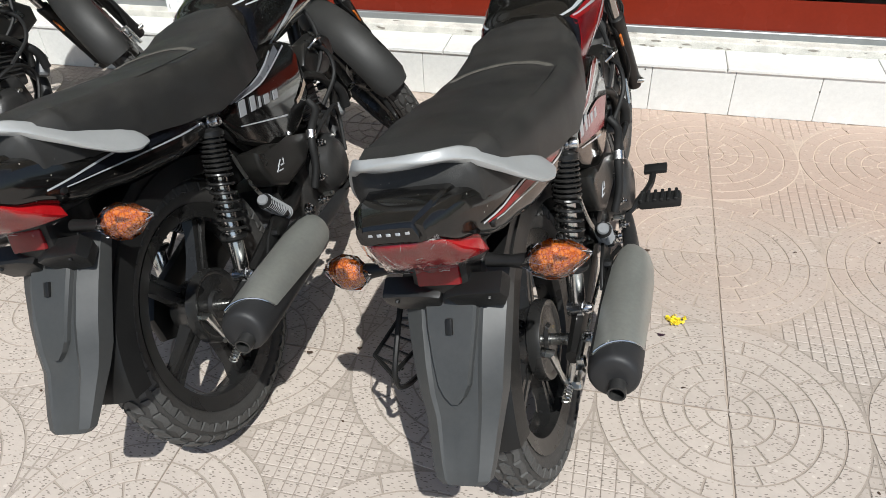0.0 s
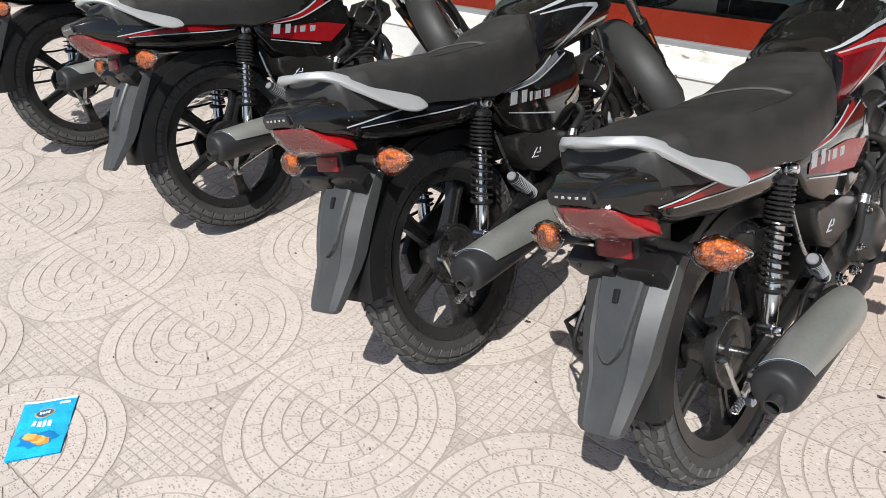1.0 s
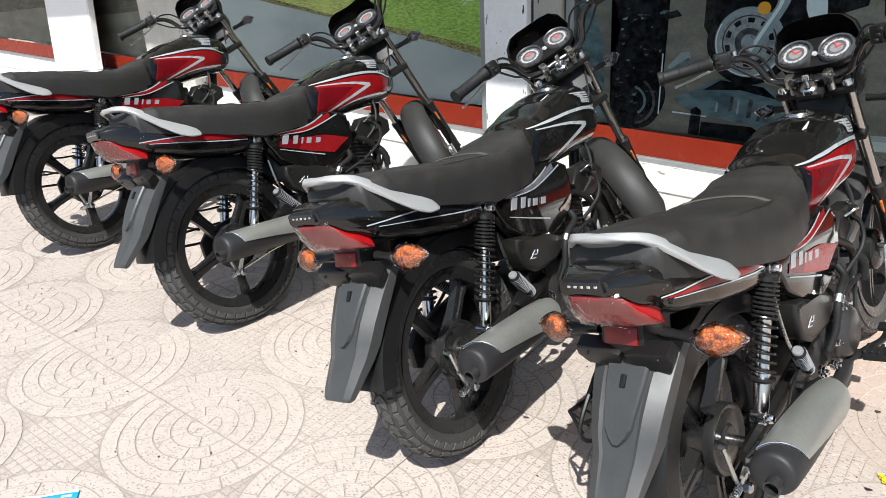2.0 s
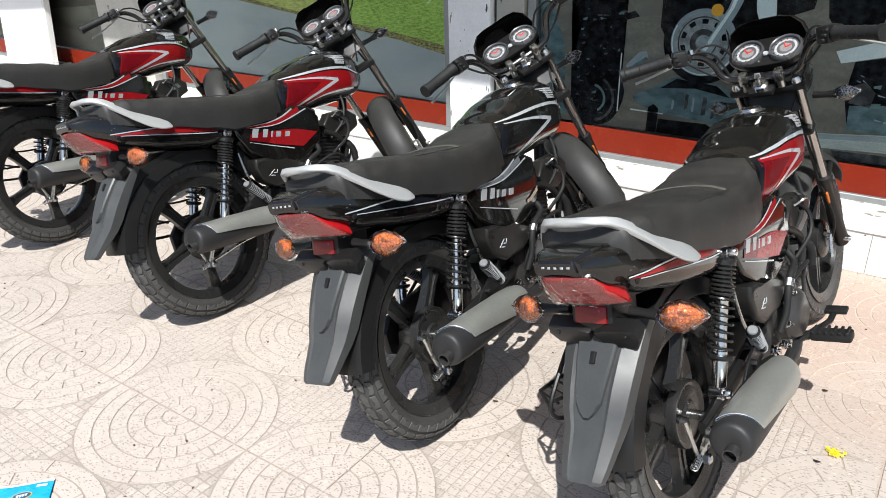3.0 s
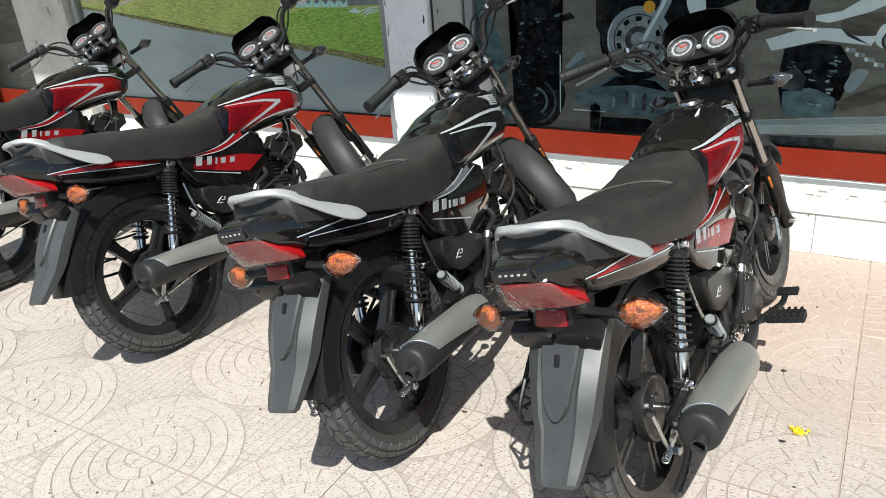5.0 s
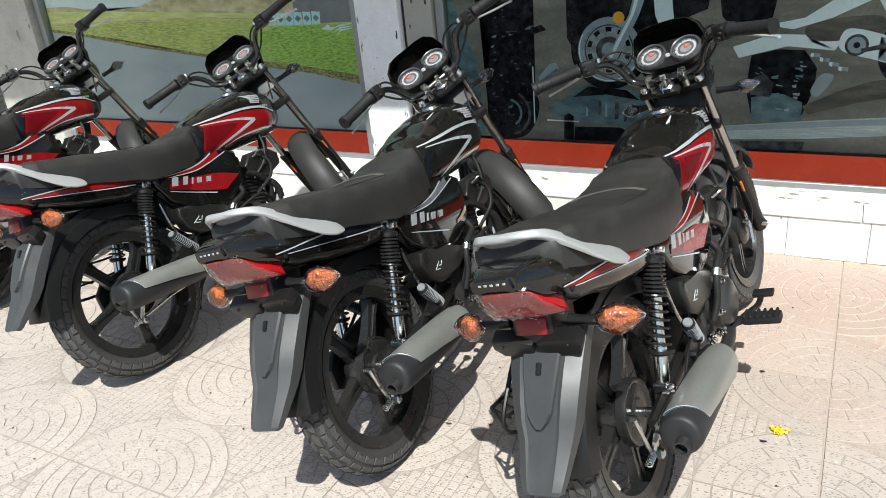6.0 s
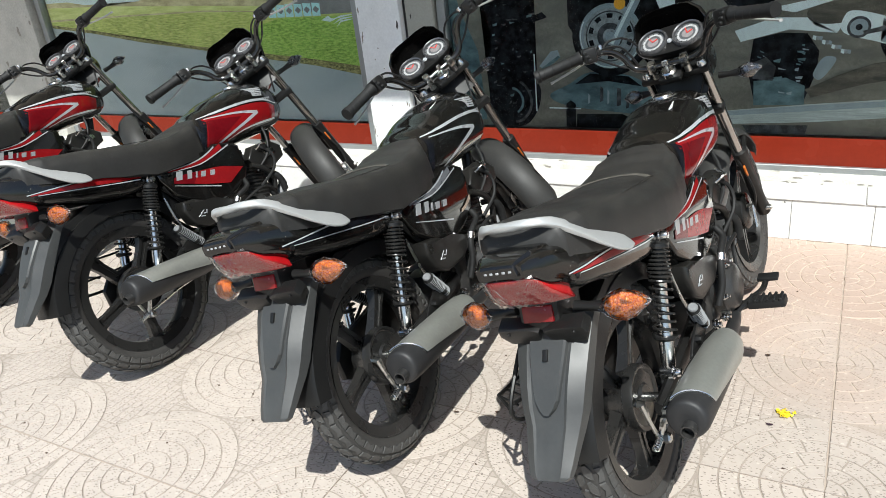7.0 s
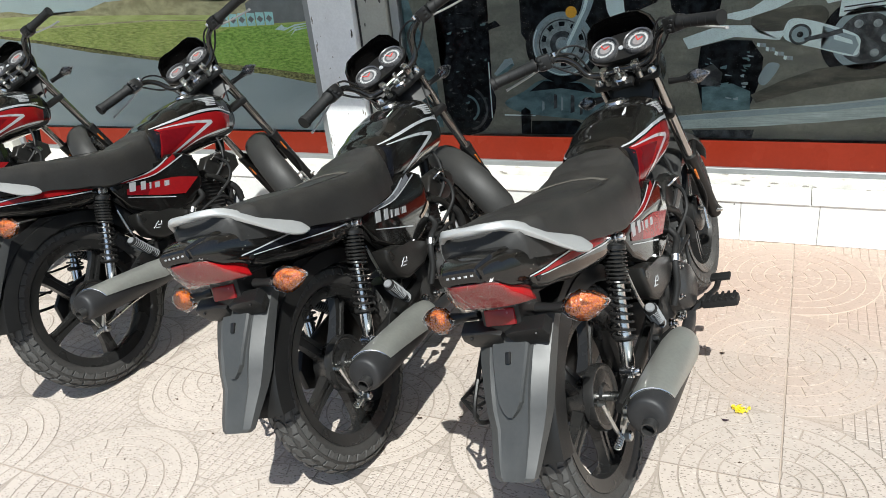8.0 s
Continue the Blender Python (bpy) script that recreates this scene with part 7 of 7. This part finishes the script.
def snack_packet():
    """An empty, creased foil packet lying on the paving; brand marks are plain shapes."""
    L, W = 0.205, 0.135

    def height(u, v):
        return 0.004 + 0.012 * max(0, 1 - (2 * u - 1) ** 2) * max(0, 1 - (2 * v - 1) ** 2) + 0.008 * noise.noise(Vector((u * 5, v * 5, 1.3))) * (1 - abs(2 * u - 1)) + 0.020 * max(0.0, v - 0.78) * (0.4 + u)

    def sheet(u0, u1, v0, v1, lift, n=16):
        bm = bmesh.new()
        rows_ = []
        for i in range(n + 1):
            u = u0 + (u1 - u0) * i / n
            rows_.append([((u - 0.5) * L, (v - 0.5) * W, height(u, v) + lift) for v in (v0 + (v1 - v0) * k / n for k in range(n + 1))])
        return loft(bm, rows_, cap=False, closed=False)

    bm = sheet(0, 1, 0, 1, 0.0, 28)
    bot = sheet(0, 1, 0, 1, 0.0, 28)
    for v in bot.verts:
        v.co.z = 0.0005 + 0.25 * max(0, v.co.z - 0.012)
    me = bpy.data.meshes.new("tmp")
    bot.to_mesh(me)
    bot.free()
    bm.from_mesh(me)
    bpy.data.meshes.remove(me)
    bmesh.ops.remove_doubles(bm, verts=bm.verts, dist=0.0001)
    p = part("snack_packet", bm, m_packet)
    def blob(u0, v0, ru, rv, lift, wob=0.12, seed=1):
        rnd = random.Random(seed)
        n = 22
        edge = [1 + rnd.uniform(-wob, wob) for _ in range(n)]
        rings = []
        for f in (0.05, 0.35, 0.65, 0.85, 1.0):
            ring_ = []
            for k in range(n):
                a = 2 * math.pi * k / n
                u, v = u0 + ru * f * edge[k] * math.cos(a), v0 + rv * f * edge[k] * math.sin(a)
                ring_.append(((u - 0.5) * L, (v - 0.5) * W, height(u, v) + lift))
            rings.append(ring_)
        return loft(bmesh.new(), rings, cap=False)

    part("print_shade", blob(0.26, 0.50, 0.12, 0.36, 0.0012, 0.2, 3), m_packetd, p)
    for k in range(4):
        part("food_picture", blob(0.20 + 0.035 * k, 0.36 + 0.09 * k, 0.055, 0.13, 0.0016 + 0.0004 * k, 0.18, 5 + k), m_packety if k % 2 else m_packeto, p, "golden food picture" if k == 0 else "")
    for k in range(4):
        part("print_bar", sheet(0.44 + 0.012 * k, 0.535 + 0.012 * k, 0.30 + 0.10 * k, 0.37 + 0.10 * k, 0.0016, 5), m_packetw, p)
    part("print_badge", blob(0.70, 0.50, 0.085, 0.19, 0.0014, 0.03), m_packety, p)
    part("print_badge", blob(0.70, 0.50, 0.068, 0.165, 0.0020, 0.03), m_packetb, p)
    for k in range(4):
        part("print_bar", sheet(0.68, 0.725, 0.40 + 0.053 * k, 0.438 + 0.053 * k, 0.0025, 3), m_packetw, p)
    part("print_bar", sheet(0.86, 0.91, 0.10, 0.30, 0.0014, 6), m_packetw, p)
    part("seal", sheet(0.955, 1.0, 0.0, 1.0, 0.0014, 12), m_packetw, p, "crimped pale end seam")
    p.matrix_basis = pose(-1.812, -1.690, 0.001, 0, 0, 140)
    tagged(p, "crumpled blue foil snack packet on the paving", "packet")


snack_packet()
m_petal = mat("yellow_petals", (0.80, 0.62, 0.03), 0.5, vary=0.2, scale=60)
m_leaf = mat("dry_brown_leaf", (0.07, 0.04, 0.025), 0.7, vary=0.2, scale=60)
m_purple = mat("dark_purple_scrap", (0.035, 0.015, 0.03), 0.6, vary=0.2, scale=60)


def scrap(name, x, y, size, material, label, seed, petals=1):
    rnd = random.Random(seed)
    bm = bmesh.new()
    for k in range(petals):
        cx, cy = (0, 0) if petals == 1 else (rnd.gauss(0, size * 0.45), rnd.gauss(0, size * 0.4))
        s = size * (1 if petals == 1 else rnd.uniform(0.25, 0.45))
        a0 = rnd.uniform(0, 6.3)
        top, bot = [], []
        for i in range(9):
            a = a0 + 2 * math.pi * i / 9
            r = s * rnd.uniform(0.6, 1.1) * (1.0 if i % 2 else 0.8)
            z = 0.002 + (0.004 if petals == 1 else rnd.uniform(0, 0.012)) + s * 0.2 * math.cos(a + 1)
            top.append((cx + r * math.cos(a), cy + 0.7 * r * math.sin(a), max(0.0022, z)))
            bot.append((cx + r * math.cos(a) * 0.96, cy + 0.67 * r * math.sin(a), max(0.0012, z - 0.0012)))
        loft(bm, [bot, top])
    ob = part(name, bm, material, smooth=False)
    ob.location = (x, y, -0.001)
    return tagged(ob, label, "litter")


scrap("marigold_petals", -0.119, -0.315, 0.022, m_petal, "small heap of yellow flower petals on the paving", 4, 26)
scrap("dark_scrap", -0.152, -0.376, 0.011, m_purple, "dark purple scrap on the paving", 5)
scrap("dry_leaf", -0.195, -0.02, 0.012, m_leaf, "small dry brown leaf on the paving", 6)
scrap("dry_leaf", -1.02, -0.62, 0.014, m_leaf, "small dry brown leaf on the paving", 7)
scrap("dry_leaf", -0.90, -0.58, 0.010, m_leaf, "small dry brown leaf on the paving", 8)
scrap("pebble", -0.10, -0.55, 0.006, m_leaf, "tiny dark crumb on the paving", 9)
scrap("pebble", 0.22, 0.05, 0.006, m_leaf, "tiny dark crumb on the paving", 10)


# ---- wear on the shop front ----
m_chip = mat("bared_dark_mortar", (0.06, 0.055, 0.05), 0.9, vary=0.3, scale=30)
m_grime = mat("dry_grime", (0.24, 0.22, 0.19), 0.9, vary=0.3, scale=30)


def flake(pts_n, size, loc, axis, seed, thick=0.0012, stretch=1.0):
    """A thin ragged patch of bared mortar or grime lying on a wall or ledge."""
    rnd = random.Random(seed)
    bm = bmesh.new()
    lo, hi = [], []
    for k in range(pts_n):
        a = 2 * math.pi * k / pts_n
        r = size * rnd.uniform(0.45, 1.0)
        u, v = r * math.cos(a), r * math.sin(a) * stretch
        for lst, h in ((lo, 0.0), (hi, thick)):
            lst.append(Vector(loc) + (Vector((u, -h, v)) if axis == "y" else Vector((h, u, v)) if axis == "x" else Vector((u, v, h))))
    return loft(bm, [lo, hi])


def wear():
    rnd = random.Random(21)
    host = bpy.data.objects["pillar_1"]
    for k in range(7):  # chipped right-hand arris and foot of the white pillar
        z = 0.22 + 0.85 * rnd.random() ** 1.6
        part("paint_chip", flake(15, rnd.uniform(0.003, 0.009), (-2.101 + rnd.uniform(-0.008, 0.004), 1.0752, z), "y", k, stretch=rnd.uniform(2.5, 7.0)), m_chip if k % 2 else m_grime, host, smooth=False)
    for k in range(9):
        z = rnd.uniform(0.22, 1.05)
        part("paint_chip", flake(15, rnd.uniform(0.002, 0.006), (-2.334 + rnd.uniform(-0.006, 0.010), 1.0752, z), "y", 40 + k, stretch=rnd.uniform(2.0, 7.0)), m_grime, host, smooth=False)
    for k in range(7):
        part("paint_chip", flake(9, rnd.uniform(0.002, 0.006), (-2.22 + rnd.uniform(-0.09, 0.09), 1.0752, rnd.uniform(0.25, 1.05)), "y", 60 + k), m_grime, host, smooth=False)
    pier = bpy.data.objects["pillar_2"]
    for k in range(8):
        part("stain", flake(11, rnd.uniform(0.004, 0.012), (-1.99 + rnd.uniform(-0.06, 0.06), 1.1052, rnd.uniform(0.3, 1.1)), "y", 80 + k, stretch=rnd.uniform(1.5, 4)), m_chip, pier, smooth=False)
    far = bpy.data.objects["pillar_3"]
    for k in range(9):
        part("paint_chip", flake(13, rnd.uniform(0.006, 0.022), (-5.06 + rnd.uniform(-0.04, 0.02) - (0.45 * rnd.random() if k % 2 == 0 else 0), 1.0852, rnd.uniform(0.25, 1.1)), "y", 100 + k, stretch=rnd.uniform(1.2, 3)), m_grime, far, smooth=False)
    sill = bpy.data.objects["sill"]
    for k in range(70):  # flaking paint along the sill and its foot
        x = -2.3 + 5.4 * rnd.random() ** 1.0
        top = rnd.random() < 0.35
        if top:
            part("paint_flake", flake(9, rnd.uniform(0.006, 0.022), (x, YR + 0.19 + rnd.uniform(-0.015, 0.03), ZR + 0.0307), "z", 200 + k, stretch=0.35), m_grime, sill, smooth=False)
        else:
            part("paint_flake", flake(9, rnd.uniform(0.005, 0.030), (x, YR + 0.1658, ZR + rnd.uniform(0.002, 0.024)), "y", 200 + k, stretch=0.22), m_grime, sill, smooth=False)
    step = bpy.data.objects["step"]
    for k in range(36):  # crumbs of mortar at the foot of the sill and of the riser
        x = -2.3 + 5.6 * rnd.random()
        if k % 2:
            part("mortar_crumb", flake(8, rnd.uniform(0.004, 0.016), (x, YR + 0.160, ZR + 0.0002), "z", 300 + k, 0.003, 0.3), m_grime, step, smooth=False)
        else:
            part("mortar_crumb", flake(8, rnd.uniform(0.003, 0.010), (x, YR - 0.006, 0.0002), "z", 300 + k, 0.003, 0.4), m_mortar, step, smooth=False)
    for k, (x, z) in enumerate(((-0.245, 0.165), (0.38, 0.12), (0.62, 0.15), (-0.62, 0.10), (1.1, 0.08))):
        part("spot", flake(8, 0.004, (x, YR - 0.0003, z), "y", 400 + k), m_chip, step, smooth=False)


wear()


def paving_litter():
    """Grit scattered on the paving."""
    rnd = random.Random(31)
    bm = bmesh.new()
    for k in range(240):
        x, y = rnd.uniform(-4.5, 1.3), rnd.uniform(-2.2, 0.86)
        s = rnd.choice((0.0015, 0.002, 0.003, 0.0045))
        m = pose(x, y, s * 0.4, rnd.uniform(0, 40), rnd.uniform(0, 40), rnd.uniform(0, 180)) @ Matrix.Diagonal((s, s * rnd.uniform(0.5, 1), s * 0.6, 1))
        bmesh.ops.create_icosphere(bm, subdivisions=1, radius=1, matrix=m)
    tagged(part("grit", bm, m_leaf, smooth=False), "dark grit and crumbs scattered on the paving", "grit", kind="stuff")


paving_litter()


# ---- paving tiles ----
def lay_tiles():
    meshes = [tile_mesh(k) for k in range(3)]
    rnd = random.Random(11)
    for i in range(-8, 4):
        for j in range(-7, 2):
            ob = new("paving_tile", meshes[rnd.randrange(3)])
            ob.parent = ground
            ob.matrix_basis = pose((2 * i + 1) * P, (j + 0.5) * P, rnd.uniform(-0.0004, 0.0004), rnd.uniform(-0.04, 0.04), rnd.uniform(-0.03, 0.03), 180 * rnd.randrange(2)) @ Matrix.Diagonal((1.003 if i < -1 else 1.0, 1, 1, 1))  # tighter joints further along


lay_tiles()
